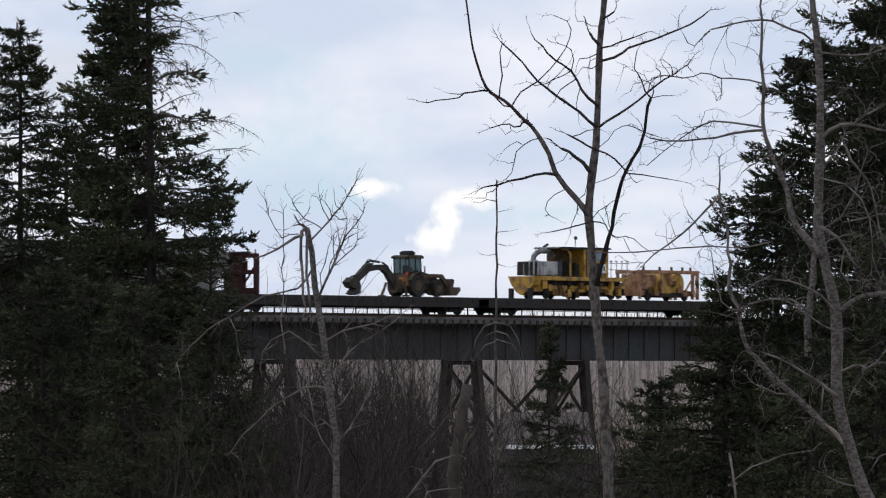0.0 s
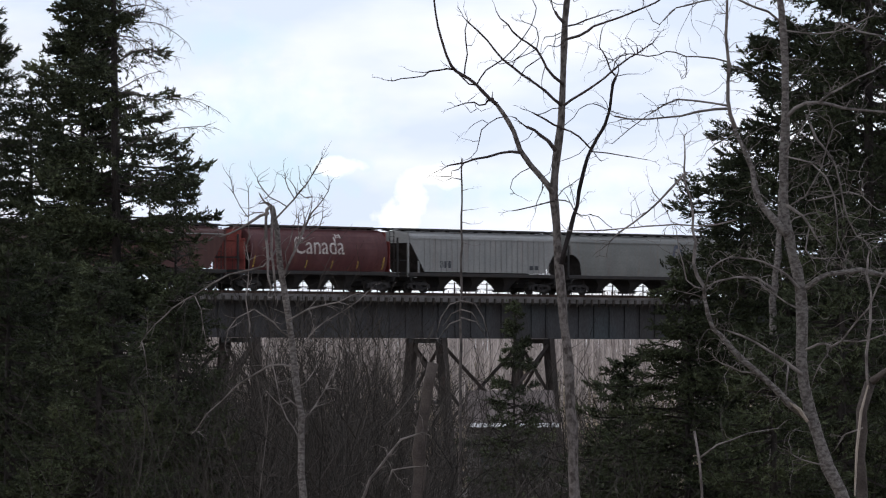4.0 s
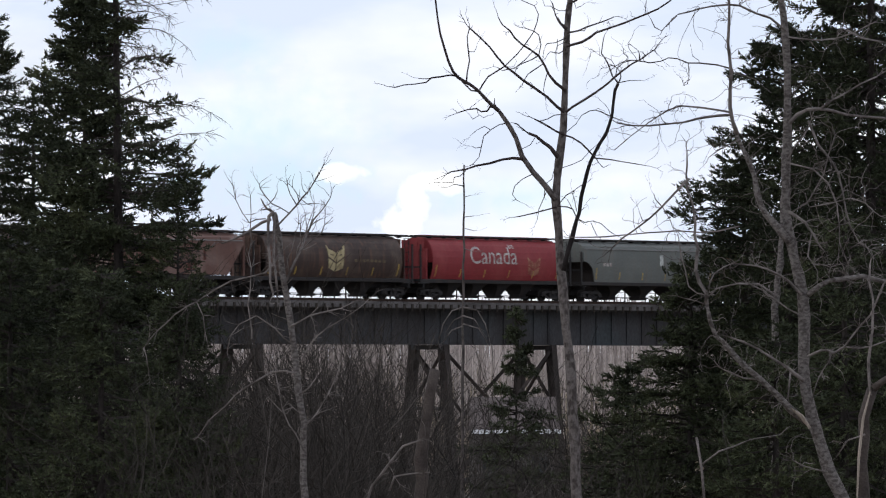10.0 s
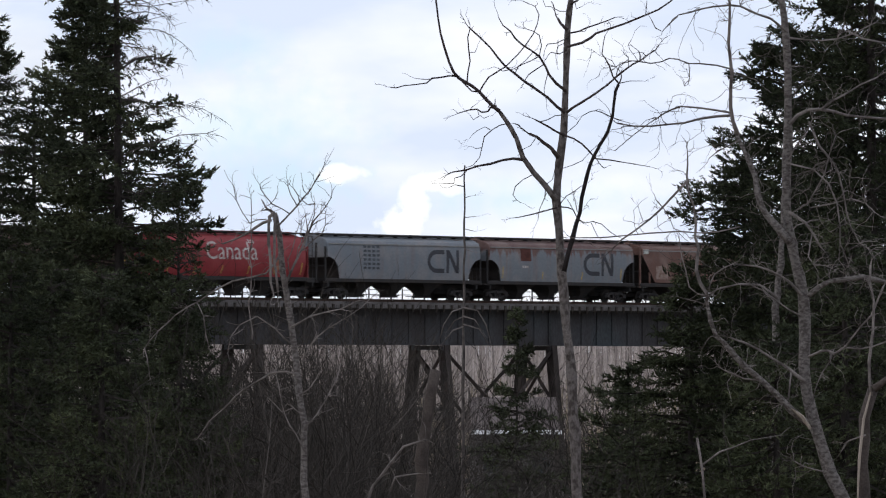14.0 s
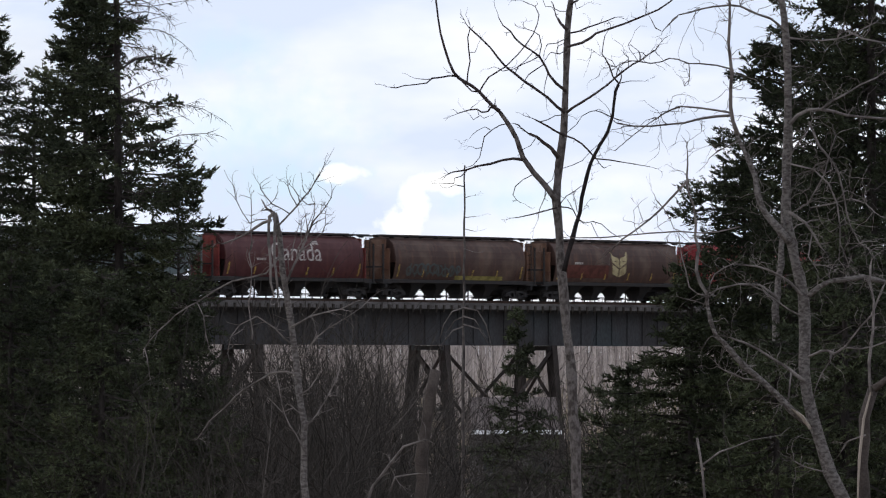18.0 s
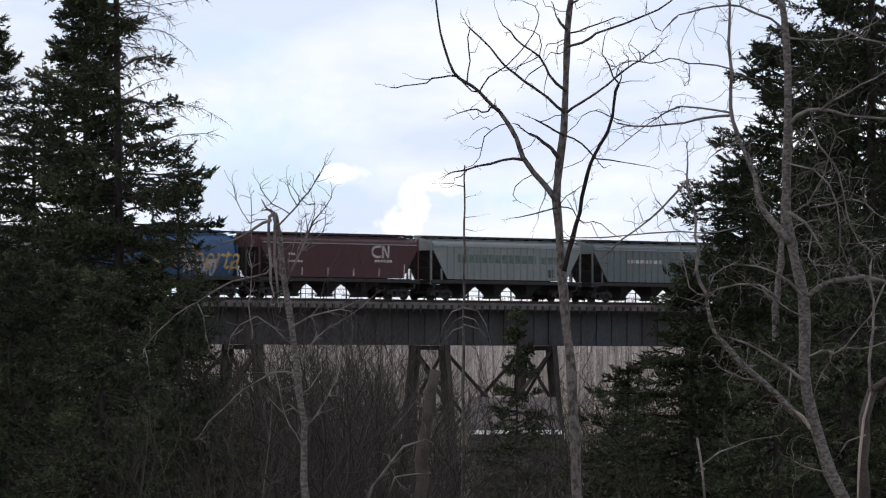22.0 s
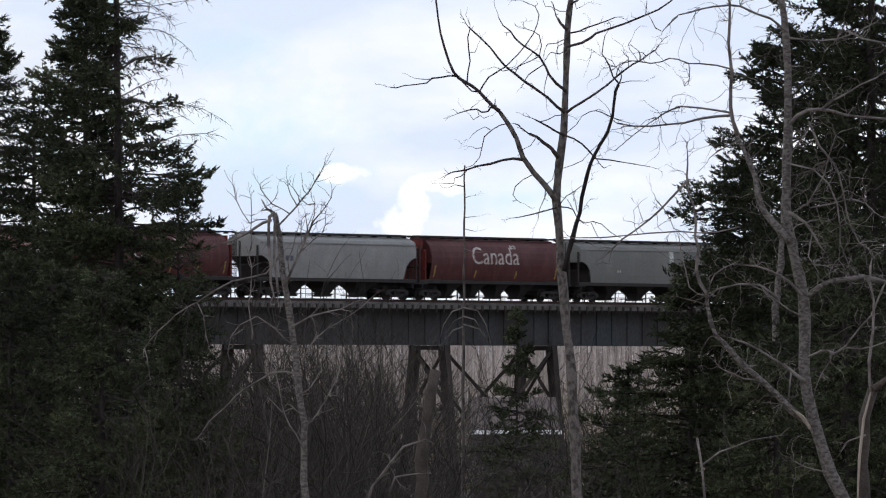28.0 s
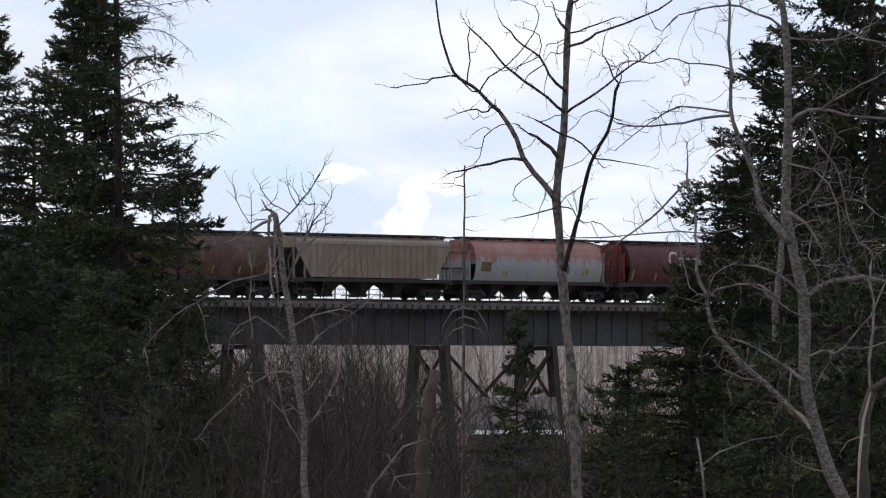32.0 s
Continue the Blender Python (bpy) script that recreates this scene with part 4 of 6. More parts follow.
    hopper_car(-462.9, "round", P_TWOTONE, P_TWOTONE, "faded pink over white cylindrical hopper car", 4, 8.3, 0, (m_panel(-6.6, 2.1, -5.5, 2.8, M_DIMCREAM), m_bars(3.0, 2.0, 1, 1.6, 0.7, M_BLUEMARK), m_bars(4.9, 1.9, 2, 1.2, 0.5, M_OLIVE), m_bars(-4.2, 1.9, 2, 1.0, 0.3, M_OLIVE), st(count=3)))
    hopper_car(-481.24, "flat", P_TANCAR, P_TANCAR, "tan ribbed hopper car with rust streaks", 3, 8.3, 20, ())
    hopper_car(-499.34, "round", P_BROWN, P_BROWN, "brown cylindrical hopper car", 4, 8.3, 0, (st(),))
    hopper_car(-517.3, "curved", P_GREY, P_GREY, "grey smooth-sided hopper car", 3, 8.3, 0, ())


M_LIGHTMARK = material("pale_painted_mark", (0.5, 0.52, 0.5), 0.6, scale=3, fine=20, bump=0)
M_PALEPATCH = material("pale_paint_patch", (0.26, 0.2, 0.175), 0.7, second=(0.15, 0.09, 0.07), scale=3, fine=20, bump=0)
build_train()


def flatcar(s0, s1, label, bulkhead):
    half, c = (s1 - s0) / 2, (s0 + s1) / 2
    car = thing("flatcar", on_line(c), label, "flatcar", "freight train")
    MOVERS.append((car, c, 0.0))
    part("deck", Shape().box(0, 0, 1.17, 2 * half, 2.9, 0.12, 0.03), M_TIE, car, "dark plank deck")
    part("fish_belly_sill", Shape().slab([(-half, 0.95), (-half + 3.4, 0.92), (-half + 5, 0.4), (half - 5, 0.4), (half - 3.4, 0.92), (half, 0.95), (half, 1.12), (-half, 1.12)], -0.35, 0.35), M_BLACK, car)
    for y in (-1.42, 1.42):
        part("side_sill", Shape().box(0, y, 0.84, 2 * half, 0.1, 0.66, 0.02), M_BLACK, car)
    n = int(half * 2 / 1.3)
    for i in range(n):
        part("stake_pocket", shared("pocket", lambda: Shape().box(0, 0, 1.02, 0.14, 0.08, 0.26).mesh("stake_pocket", M_BLACK)), None, car, m=pose(-half + (i + 0.5) * 2 * half / n, -1.5, 0))
    if bulkhead:
        x = -half + 2.6
        for y in (-1.4, -0.15, 1.4):
            part("bulkhead_post", Shape().box(x, y, 2.55, 0.35, 0.24, 2.8, 0.03), M_MAROON, car)
        for z in (1.4, 2.75, 3.88):
            part("bulkhead_beam", Shape().box(x, 0, z, 0.3, 3.0, 0.3 if z > 2 else 0.5, 0.03), M_MAROON, car)
        part("bulkhead_sheet", Shape().box(x + 0.05, 0.62, 2.6, 0.1, 1.5, 2.4), M_MAROON, car, "maroon steel sheet")
        part("bulkhead_brace", Shape().tube([(x, -1.3, 3.2), (x + 0.1, -0.2, 2.0)], 0.08, 5), M_MAROON, car)
        part("bulkhead_gusset", Shape().slab([(x - 0.04, 2.9), (x + 0.04, 2.9), (x + 0.04, 3.5), (x - 0.04, 3.3)], -0.55, -0.1), M_MAROON, car)
        for y in (-1.3, -0.6, 0.7, 1.35):
            part("bulkhead_finial", Shape().tube([(x, y, 3.95), (x, y, 4.3)], 0.05, 5), M_MAROON, car)
        part("winch", Shape().tube([(x - 0.2, -1.0, 4.08), (x - 0.2, 1.0, 4.08)], 0.09, 8), M_BLACK, car)
    add_trucks(car, (-half + 2.4, half - 2.4), c)
    for sg in (-1, 1):
        part("coupler", shared("coupler", coupler_shape), None, car, m=pose(sg * (half - 0.5), 0, 0, 0, 0, 0 if sg > 0 else 180))


flatcar(-27.4, -1.3, "long dark flatcar with a maroon end bulkhead carrying a backhoe", True)
flatcar(-0.1, 26.5, "long dark flatcar carrying yellow track machines", False)


def tyre(x, y, r, w, name="wheel"):
    sh = Shape()
    n = 26
    ring = []
    for i in range(n):
        a = 2 * math.pi * i / n
        k = r * (1.0 if i % 2 else 0.965)
        ring.append((k * math.cos(a), k * math.sin(a)))
    return sh.slab(ring, -w / 2, w / 2)


def build_backhoe():
    s = -7.1
    car = thing("backhoe_loader", on_line(s, 0, 1.24), "dusty dark brown backhoe loader chained on a flatcar", "backhoe")
    MOVERS.append((car, s, 1.24))
    part("chassis", Shape().box(0.4, 0, 0.75, 4.6, 0.9, 0.45, 0.06).box(0.5, 0, 0.45, 2.6, 0.6, 0.4, 0.06), M_TAN, car)
    part("engine_hood", Shape().slab([(0.3, 0.95), (2.55, 0.95), (2.65, 1.3), (2.3, 1.5), (1.2, 1.72), (0.3, 1.9)], -0.46, 0.46), M_TAN, car, "dusty sloping engine hood")
    part("grille", Shape().box(2.66, 0, 1.1, 0.06, 0.8, 0.4), M_BLACK, car)
    part("exhaust_stack", Shape().tube([(1.45, -0.2, 1.6), (1.45, -0.2, 2.1), (1.38, -0.2, 2.2)], 0.05, 8), M_BLACK, car)
    cab = part("cab", Shape().box(-0.32, 0, 1.2, 1.5, 1.5, 0.75, 0.08), M_TAN, car)
    part("cab_roof", Shape().slab([(-1.15, 2.72), (0.52, 2.72), (0.5, 2.86), (0.3, 2.95), (-0.95, 2.95), (-1.17, 2.85)], -0.85, 0.85), M_TAN, cab)
    part("roof_box", Shape().tube([(-0.35, -0.5, 3.1), (-0.35, 0.5, 3.1)], [0.17, 0.17], 10).box(-0.35, 0, 3.08, 0.75, 0.9, 0.24, 0.06), M_BLACK, cab)
    part("beacon", Shape().tube([(-1.1, -0.7, 2.9), (-1.1, -0.7, 3.14)], 0.06, 8), M_BLACK, cab)
    for y in (-0.72, 0.72):
        part("work_lamp", Shape().box(0.54, y, 2.78, 0.12, 0.16, 0.14, 0.03), M_BLACK, cab)
        part("work_lamp", Shape().box(-1.2, y, 2.78, 0.12, 0.16, 0.14, 0.03), M_BLACK, cab)
    for x, lean in ((-1.02, -0.06), (-0.3, 0.0), (0.36, -0.1)):
        for y in (-0.72, 0.72):
            part("cab_pillar", Shape().tube([(x - lean * 0.5, y, 1.5), (x + lean * 0.5, y, 2.74)], 0.05, 6), M_BLACK, cab)
    for y in (-0.71, 0.71):
        part("window_pane", Shape().box(-0.66, y, 2.15, 0.66, 0.015, 1.2), M_GLASS, cab)
        part("window_pane", Shape().box(0.03, y, 2.15, 0.6, 0.015, 1.2), M_GLASS, cab)
    for x in (-1.02, 0.36):
        part("window_pane", Shape().box(x, 0, 2.15, 0.015, 1.4, 1.2), M_GLASS, cab)
    part("seat", Shape().box(-0.35, 0, 1.62, 0.5, 0.5, 0.16, 0.05).box(-0.56, 0, 1.95, 0.14, 0.46, 0.6, 0.05), M_BLACK, cab)
    part("steering_column", Shape().tube([(0.2, 0, 1.5), (0.08, 0, 2.0)], 0.04, 6).box(0.06, 0, 2.02, 0.1, 0.4, 0.05), M_BLACK, cab)
    part("tail_lamp", Shape().box(-1.25, -0.66, 1.62, 0.1, 0.2, 0.24, 0.03), M_REDLAMP, car, "red tail lamp panel")
    part("rear_panel", Shape().box(-1.35, -0.45, 1.05, 0.12, 0.75, 0.7, 0.03), M_ORANGERUST, car, "worn orange rear panel")
    for k in range(3):
        part("step", Shape().box(0.75, -0.75, 0.35 + 0.3 * k, 0.4, 0.3, 0.05), M_BLACK, car)
    for x, r, w in ((-0.5, 0.78, 0.48), (2.0, 0.58, 0.4)):
        for y in (-0.92, 0.92):
            wheel = part("wheel", tyre(0, 0, r, w), M_RUBBER, car, m=pose(x, y, r))
            part("rim", Shape().disc(0, -w / 2 - 0.012, w / 2 + 0.012, 0, r * 0.5, 18).disc(0, -w / 2 - 0.05, w / 2 + 0.05, 0, r * 0.2, 10), M_TAN, wheel)
        if r > 0.7:
            arch = [(math.cos(a * math.pi / 8), math.sin(a * math.pi / 8)) for a in range(1, 8)]
            for y in (-0.92, 0.92):
                part("fender", Shape().slab([(q * (r + 0.14), p * (r + 0.14)) for q, p in arch] + [(q * (r + 0.06), p * (r + 0.06)) for q, p in arch[::-1]], -w / 2, w / 2), M_TAN, car, m=pose(x, y, r))
    for y in (-0.72, 0.72):
        part("loader_arm", Shape().slab([(0.6, 1.3), (1.6, 1.4), (2.6, 1.35), (3.3, 0.75), (3.5, 0.3), (3.7, 0.36), (3.55, 0.95), (2.8, 1.62), (1.7, 1.64), (0.6, 1.52)], -0.1, 0.1), M_TAN, car, m=pose(0, y, 0))
        part("loader_cylinder", Shape().tube([(0.9, y, 0.9), (2.6, y, 1.25)], 0.06, 8), M_BLACK, car)
        part("tilt_cylinder", Shape().tube([(2.3, y * 0.6, 1.55), (3.6, y * 0.6, 1.15)], 0.055, 8), M_BLACK, car)
    bucket = part("loader_bucket", Shape().slab([(3.35, 0.2), (4.1, 0.12), (4.6, 0.5), (4.45, 0.72), (4.25, 0.5), (3.95, 0.45), (3.7, 0.75), (3.85, 1.2), (3.6, 1.3), (3.35, 0.9)], -1.1, 1.1), M_TAN, car, "dirty loader bucket")
    for y in (-0.9, -0.45, 0.0, 0.45, 0.9):
        part("bucket_tooth", Shape().slab([(4.5, 0.5), (4.85, 0.66), (4.5, 0.62)], y - 0.05, y + 0.05), M_TAN, bucket)
    for y in (-1.0, 1.0):
        part("stabiliser", Shape().tube([(-1.75, y * 0.85, 1.0), (-1.9, y * 1.15, 0.1)], 0.1, 6).box(-1.9, y * 1.15, 0.06, 0.5, 0.4, 0.1), M_TAN, car)
    part("swing_post", Shape().box(-1.75, 0, 0.75, 0.55, 0.8, 0.95, 0.08), M_TAN, car)
    boom = part("boom", Shape().slab([(-1.7, 0.5), (-1.6, 0.95), (-2.2, 1.55), (-2.75, 2.05), (-3.4, 2.25), (-4.3, 2.22), (-4.9, 2.05), (-4.8, 1.75), (-4.1, 1.85), (-3.4, 1.85), (-2.9, 1.55), (-2.35, 0.9), (-2.0, 0.45)], -0.19, 0.19), M_DIGGERARM, car, "arched dark digger boom")
    part("boom_cylinder", Shape().tube([(-1.9, 0, 1.2), (-2.7, 0, 2.15), (-3.3, 0, 2.4)], 0.07, 8), M_BLACK, boom)
    part("dipper_cylinder", Shape().tube([(-3.6, 0, 2.42), (-4.6, 0, 2.5), (-5.15, 0, 2.35)], 0.08, 8), M_BLACK, boom)
    part("hose_guard", Shape().tube([(-4.2, 0.1, 2.3), (-4.5, 0.1, 2.62), (-4.9, 0.1, 2.55), (-5.2, 0.1, 2.2)], 0.03, 6), M_BLACK, boom)
    part("dipper", Shape().slab([(-4.6, 2.35), (-5.2, 2.3), (-6.2, 1.55), (-7.3, 0.85), (-7.2, 0.55), (-6.2, 0.95), (-5.2, 1.55), (-4.6, 1.9)], -0.15, 0.15), M_DIGGERARM, car)
    part("digger_bucket", Shape().slab([(-7.5, 0.95), (-7.0, 1.3), (-6.4, 1.2), (-6.15, 0.75), (-6.2, 0.2), (-6.7, 0.05), (-7.1, 0.15), (-6.7, 0.5), (-7.2, 0.6)], -0.35, 0.35), M_DIGGERARM, car)
    part("bucket_link", Shape().tube([(-6.2, 0, 1.5), (-6.9, 0, 1.35), (-7.2, 0, 0.9)], 0.06, 6), M_BLACK, car)
    car.scale.x = 0.92


def clutter(name, parent, seed, count, x0, x1, y, z0, z1, mats, label=""):
    """Valves, brackets, hoses and covers bolted along a machine's side, each a part of its own."""
    r = random.Random(seed)
    for i in range(count):
        x = x0 + (x1 - x0) * (i + r.uniform(0.2, 0.8)) / count
        w, h = r.uniform(0.18, 0.7), r.uniform(0.2, 0.75)
        z = r.uniform(z0 + h / 2, max(z0 + h / 2 + 0.01, z1 - h / 2))
        sh = Shape().box(x, y + r.uniform(-0.06, 0.06), z, w, r.uniform(0.12, 0.3), h, 0.03)
        if r.random() < 0.6:
            sh.tube([(x, y - 0.1, z), (x + r.uniform(-0.5, 0.5), y - 0.18, z - 0.25), (x + r.uniform(-0.8, 0.8), y - 0.08, r.uniform(z0, z1))], 0.04, 5)
        if r.random() < 0.4:
            sh.tube([(x, y - 0.15, z), (x, y - 0.15, min(z1, z + h))], 0.09, 8)
        part(name, sh, mats[i % len(mats)] if r.random() < 0.7 else r.choice(mats), parent, label)


def rail_wheel(parent, x):
    part("wheel", Shape().disc(0, -0.95, -0.8, 0, 0.4, 20).disc(0, 0.8, 0.95, 0, 0.4, 20).tube([(0, -0.9, 0), (0, 0.9, 0)], 0.07, 8), M_WHEEL, parent, m=pose(x, 0, 0.4))


def build_track_machine():
    s = 10.4
    car = thing("track_machine", on_line(s, 0, 1.24), "dirty yellow rail maintenance machine with a tall cab", "track machine")
    MOVERS.append((car, s, 1.24))
    part("frame", Shape().box(0.5, 0, 0.75, 11.6, 1.7, 0.5, 0.06), M_MACHINE, car)
    # plain dark box added behind the gear to close the gaps
    part("engine_block", Shape().box(0.6, 0, 0.85, 10.6, 1.3, 1.2, 0.1), M_BLACK, car, "plain dark backing box under the deck")
    part("running_ledge", Shape().box(0.6, 0, 1.58, 11.4, 2.4, 0.1, 0.03), M_MACHINE, car)
    part("side_rail", Shape().box(0.2, -1.15, 1.45, 10.8, 0.1, 0.24, 0.02), M_MACHINE, car)
    clutter("work_head", car, 5, 16, -4.7, 6.1, -1.0, 0.1, 1.4, (M_MACHINE, M_MACHINE, M_BLACK, M_OCHRE))
    clutter("hydraulic_hose", car, 6, 10, -4.5, 6.0, -0.85, 0.15, 1.3, (M_BLACK, M_OCHRE, M_BLACK))
    cab = part("cab", Shape().box(2.2, 0, 2.65, 3.1, 2.2, 2.05, 0.06), M_MACHINE, car, "tall yellow cab")
    part("cab_roof", Shape().slab([(-2.6, 3.66), (3.95, 3.66), (3.9, 3.76), (3.6, 3.8), (-2.4, 3.8), (-2.65, 3.72)], -1.25, 1.25), M_BLACK, cab)
    for x, w in ((1.4, 0.75), (2.45, 1.0)):
        window = part("window_pane", Shape().box(x, -1.115, 3.15, w, 0.03, 0.75), M_CABGLASS, cab, "pale reflecting cab glass")
        part("window_frame", Shape().box(x, -1.12, 3.55, w + 0.14, 0.05, 0.07).box(x, -1.12, 2.75, w + 0.14, 0.05, 0.07).box(x - w / 2 - 0.04, -1.12, 3.15, 0.07, 0.05, 0.8).box(x + w / 2 + 0.04, -1.12, 3.15, 0.07, 0.05, 0.8), M_MACHINE, window)
    part("cab_door", Shape().box(0.95, -1.13, 2.6, 0.1, 0.05, 1.85).box(3.3, -1.13, 2.6, 0.08, 0.05, 1.85), M_OCHRE, cab)
    lamp = part("spot_lamp", Shape().disc(2.15, -1.42, -1.12, 2.25, 0.4, 16), M_BLACK, cab)
    part("lamp_bezel", Shape().box(2.85, -1.3, 2.25, 0.5, 0.14, 0.72, 0.06), M_FASCIA, lamp, "white lamp surround")
    part("lamp_lens", Shape().box(2.85, -1.385, 2.25, 0.14, 0.03, 0.3, 0.01), M_BLACK, lamp)
    part("operator_bay", Shape().box(-0.35, 0.55, 2.65, 1.9, 0.9, 2.0, 0.04), M_OCHRE, car, "dark brown open operator bay")
    part("operator_seat", Shape().box(-0.5, -0.4, 2.0, 0.55, 0.55, 0.2, 0.05).box(-0.78, -0.4, 2.4, 0.14, 0.5, 0.75, 0.05), M_BLACK, car)
    part("control_desk", Shape().slab([(0.0, 1.65), (0.55, 1.65), (0.5, 2.5), (0.15, 2.65)], -0.7, 0.0), M_BLACK, car)
    part("blue_drum", Shape().tube([(-1.7, -0.35, 1.65), (-1.7, -0.35, 2.75)], 0.32, 12), M_BLUEMARK, car)
    part("canopy_post", Shape().tube([(-1.1, -1.1, 1.65), (-1.1, -1.1, 3.25), (-1.5, -1.1, 3.6), (-2.2, -1.1, 3.68)], 0.08, 6), M_MACHINE, car)
    part("canopy_post", Shape().tube([(0.6, -1.1, 1.65), (0.6, -1.1, 3.66)], 0.07, 6), M_MACHINE, car)
    part("engine_cover", Shape().box(-3.35, 0, 2.2, 2.1, 1.6, 1.05, 0.07).box(-3.35, -0.83, 2.2, 1.7, 0.06, 0.8, 0.01), M_GREYBOX, car, "pale grey engine cover")
    part("air_pipe", Shape().tube([(-4.4, 0, 2.7), (-4.25, 0, 3.1), (-3.9, 0, 3.35), (-3.3, 0, 3.5), (-2.3, 0, 3.5), (-1.8, 0, 3.1)], 0.2, 12), M_PIPE, car, "bent dull metal air pipe")
    radiator = part("radiator", Shape().box(-5.1, 0, 2.2, 0.4, 1.6, 1.0, 0.05), M_BLACK, car)
    part("radiator_frame", Shape().box(-4.86, -0.82, 2.2, 0.1, 0.08, 1.1).box(-5.35, -0.82, 2.2, 0.08, 0.08, 1.1).box(-5.1, -0.82, 2.75, 0.5, 0.08, 0.08), M_GREYBOX, radiator)
    part("guard_rail", Shape().tube([(-5.7, -1.1, 2.8), (-5.6, -1.1, 3.35), (-5.3, -1.1, 3.68), (-2.4, -1.1, 3.72)], 0.04, 5), M_GREYBOX, car)
    part("guard_rail", Shape().tube([(-7.0, -1.1, 1.65), (-7.0, -1.1, 2.65), (-5.4, -1.1, 2.7)], 0.03, 5).tube([(-6.3, -1.1, 1.65), (-6.3, -1.1, 2.75)], 0.03, 5), M_GREYBOX, car)
    plough = part("plough_box", Shape().slab([(-1.3, 1.62), (1.25, 1.62), (1.0, 1.1), (0.45, 0.45), (0.0, 0.25), (-0.5, 0.5), (-1.1, 1.0)], -0.45, 0.45), M_MACHINE, car, "yellow ballast plough box", m=pose(-5.4, 0, 0, 0, 0, 90))
    part("warning_strip", Shape().box(-0.3, -0.475, 1.45, 0.5, 0.03, 0.12).box(0.35, -0.475, 1.45, 0.3, 0.03, 0.12).box(-0.85, -0.475, 1.45, 0.3, 0.03, 0.12), M_REDLAMP, plough, m=pose(0, 0, 0, 0, 0, 0))
    part("support_leg", Shape().box(-5.9, -0.9, 0.3, 0.3, 0.3, 0.9).box(-5.9, 0.9, 0.3, 0.3, 0.3, 0.9), M_BLACK, car)
    part("antenna", Shape().tube([(1.0, 0, 3.78), (1.0, 0, 4.5)], 0.03, 5).disc(1.05, -0.08, 0.08, 4.5, 0.13, 10), M_BLACK, car)
    part("horn", Shape().tube([(-3.0, 0, 3.8), (-2.5, 0, 3.98)], 0.1, 8), M_BLACK, car)
    for x in (4.1, 4.8, 5.5, 6.2):
        part("rear_railing", Shape().tube([(x, -1.1, 1.6), (x, -1.1, 2.75)], 0.035, 5).box(x, -1.1, 2.82, 0.14, 0.14, 0.12), M_GREYBOX, car)
    part("rear_railing", Shape().tube([(3.9, -1.1, 2.68), (6.5, -1.1, 2.68)], 0.035, 5).tube([(3.9, -1.1, 2.2), (6.5, -1.1, 2.2)], 0.03, 5), M_GREYBOX, car)
    for x in (-3.9, -1.0, 1.9, 4.4):
        rail_wheel(car, x)
    car.scale.x = 0.9

    s2 = 20.9
    rig = thing("tie_crane", on_line(s2, 0, 1.24), "rusty orange open-framed track machine with a round tank", "track machine")
    MOVERS.append((rig, s2, 1.24))
    part("frame", Shape().box(0, 0, 0.55, 7.4, 1.7, 0.4, 0.05), M_PINKRUST, rig)
    for y in (-1.05, 1.05):
        part("top_beam", Shape().box(0, y, 2.12, 8.2, 0.2, 0.26, 0.03), M_PINKRUST, rig)
        for x in (-3.9, 3.3, 3.95):
            part("leg_post", Shape().box(x, y, 1.1, 0.2, 0.2, 2.0, 0.03), M_PINKRUST, rig)
        part("side_post", Shape().box(-0.9, y, 1.35, 0.2, 0.16, 1.6), M_PINKRUST, rig)
        part("diagonal", Shape().tube([(2.3, y, 0.7), (3.6, y, 2.0)], 0.08, 6), M_PINKRUST, rig)
    part("engine_box", Shape().box(-2.5, 0, 1.35, 2.2, 1.8, 1.2, 0.1), M_PINKRUST, rig)
    part("tank", Shape().tube([(-0.1, -0.95, 1.25), (-0.1, 0.8, 1.25)], 0.88, 20), M_MACHINE, rig, "round dirty yellow tank")
    part("tank", Shape().tube([(1.5, -0.9, 1.2), (1.5, 0.8, 1.2)], 0.85, 20), M_MACHINE, rig)
    part("drip_pan", Shape().box(0.8, 0, 0.42, 3.6, 1.9, 0.34, 0.04), M_BLACK, rig)
    clutter("valve_gear", rig, 8, 9, -3.6, 3.6, -1.0, 0.3, 1.9, (M_PINKRUST, M_OCHRE, M_MACHINE, M_PINKRUST))
    for x in (-3.4, -1.2, 0.4, 1.9, 3.0):
        part("hose_reel", Shape().tube([(x, -1.05, 2.2), (x, -1.05, 2.5)], 0.1, 8), M_OCHRE, rig)
    for x in (-2.6, 2.4):
        rail_wheel(rig, x)
    rig.scale.x = 0.87


M_OCHRE = material("oily_brown_ochre_paint", (0.13, 0.075, 0.028), 0.65, second=(0.055, 0.036, 0.022), scale=1.8, fine=16)
M_PINKRUST = material("sun_bleached_orange_paint", (0.4, 0.23, 0.14), 0.7, second=(0.2, 0.11, 0.065), scale=1.8, fine=16)
M_PIPE = material("dull_pipe_metal", (0.2, 0.2, 0.2), 0.5, 0.4, second=(0.1, 0.095, 0.09), scale=2, fine=18)
M_CABGLASS = material("reflecting_cab_glass", (0.16, 0.2, 0.25), 0.1, scale=1, fine=5, bump=0)
M_DIGGERARM = material("dark_digger_arm", (0.055, 0.05, 0.047), 0.65, scale=1.5, fine=14)
M_GLASSDARK = material("dark_cab_glass", (0.05, 0.06, 0.065), 0.12, scale=1, fine=5, bump=0)
build_backhoe()
build_track_machine()

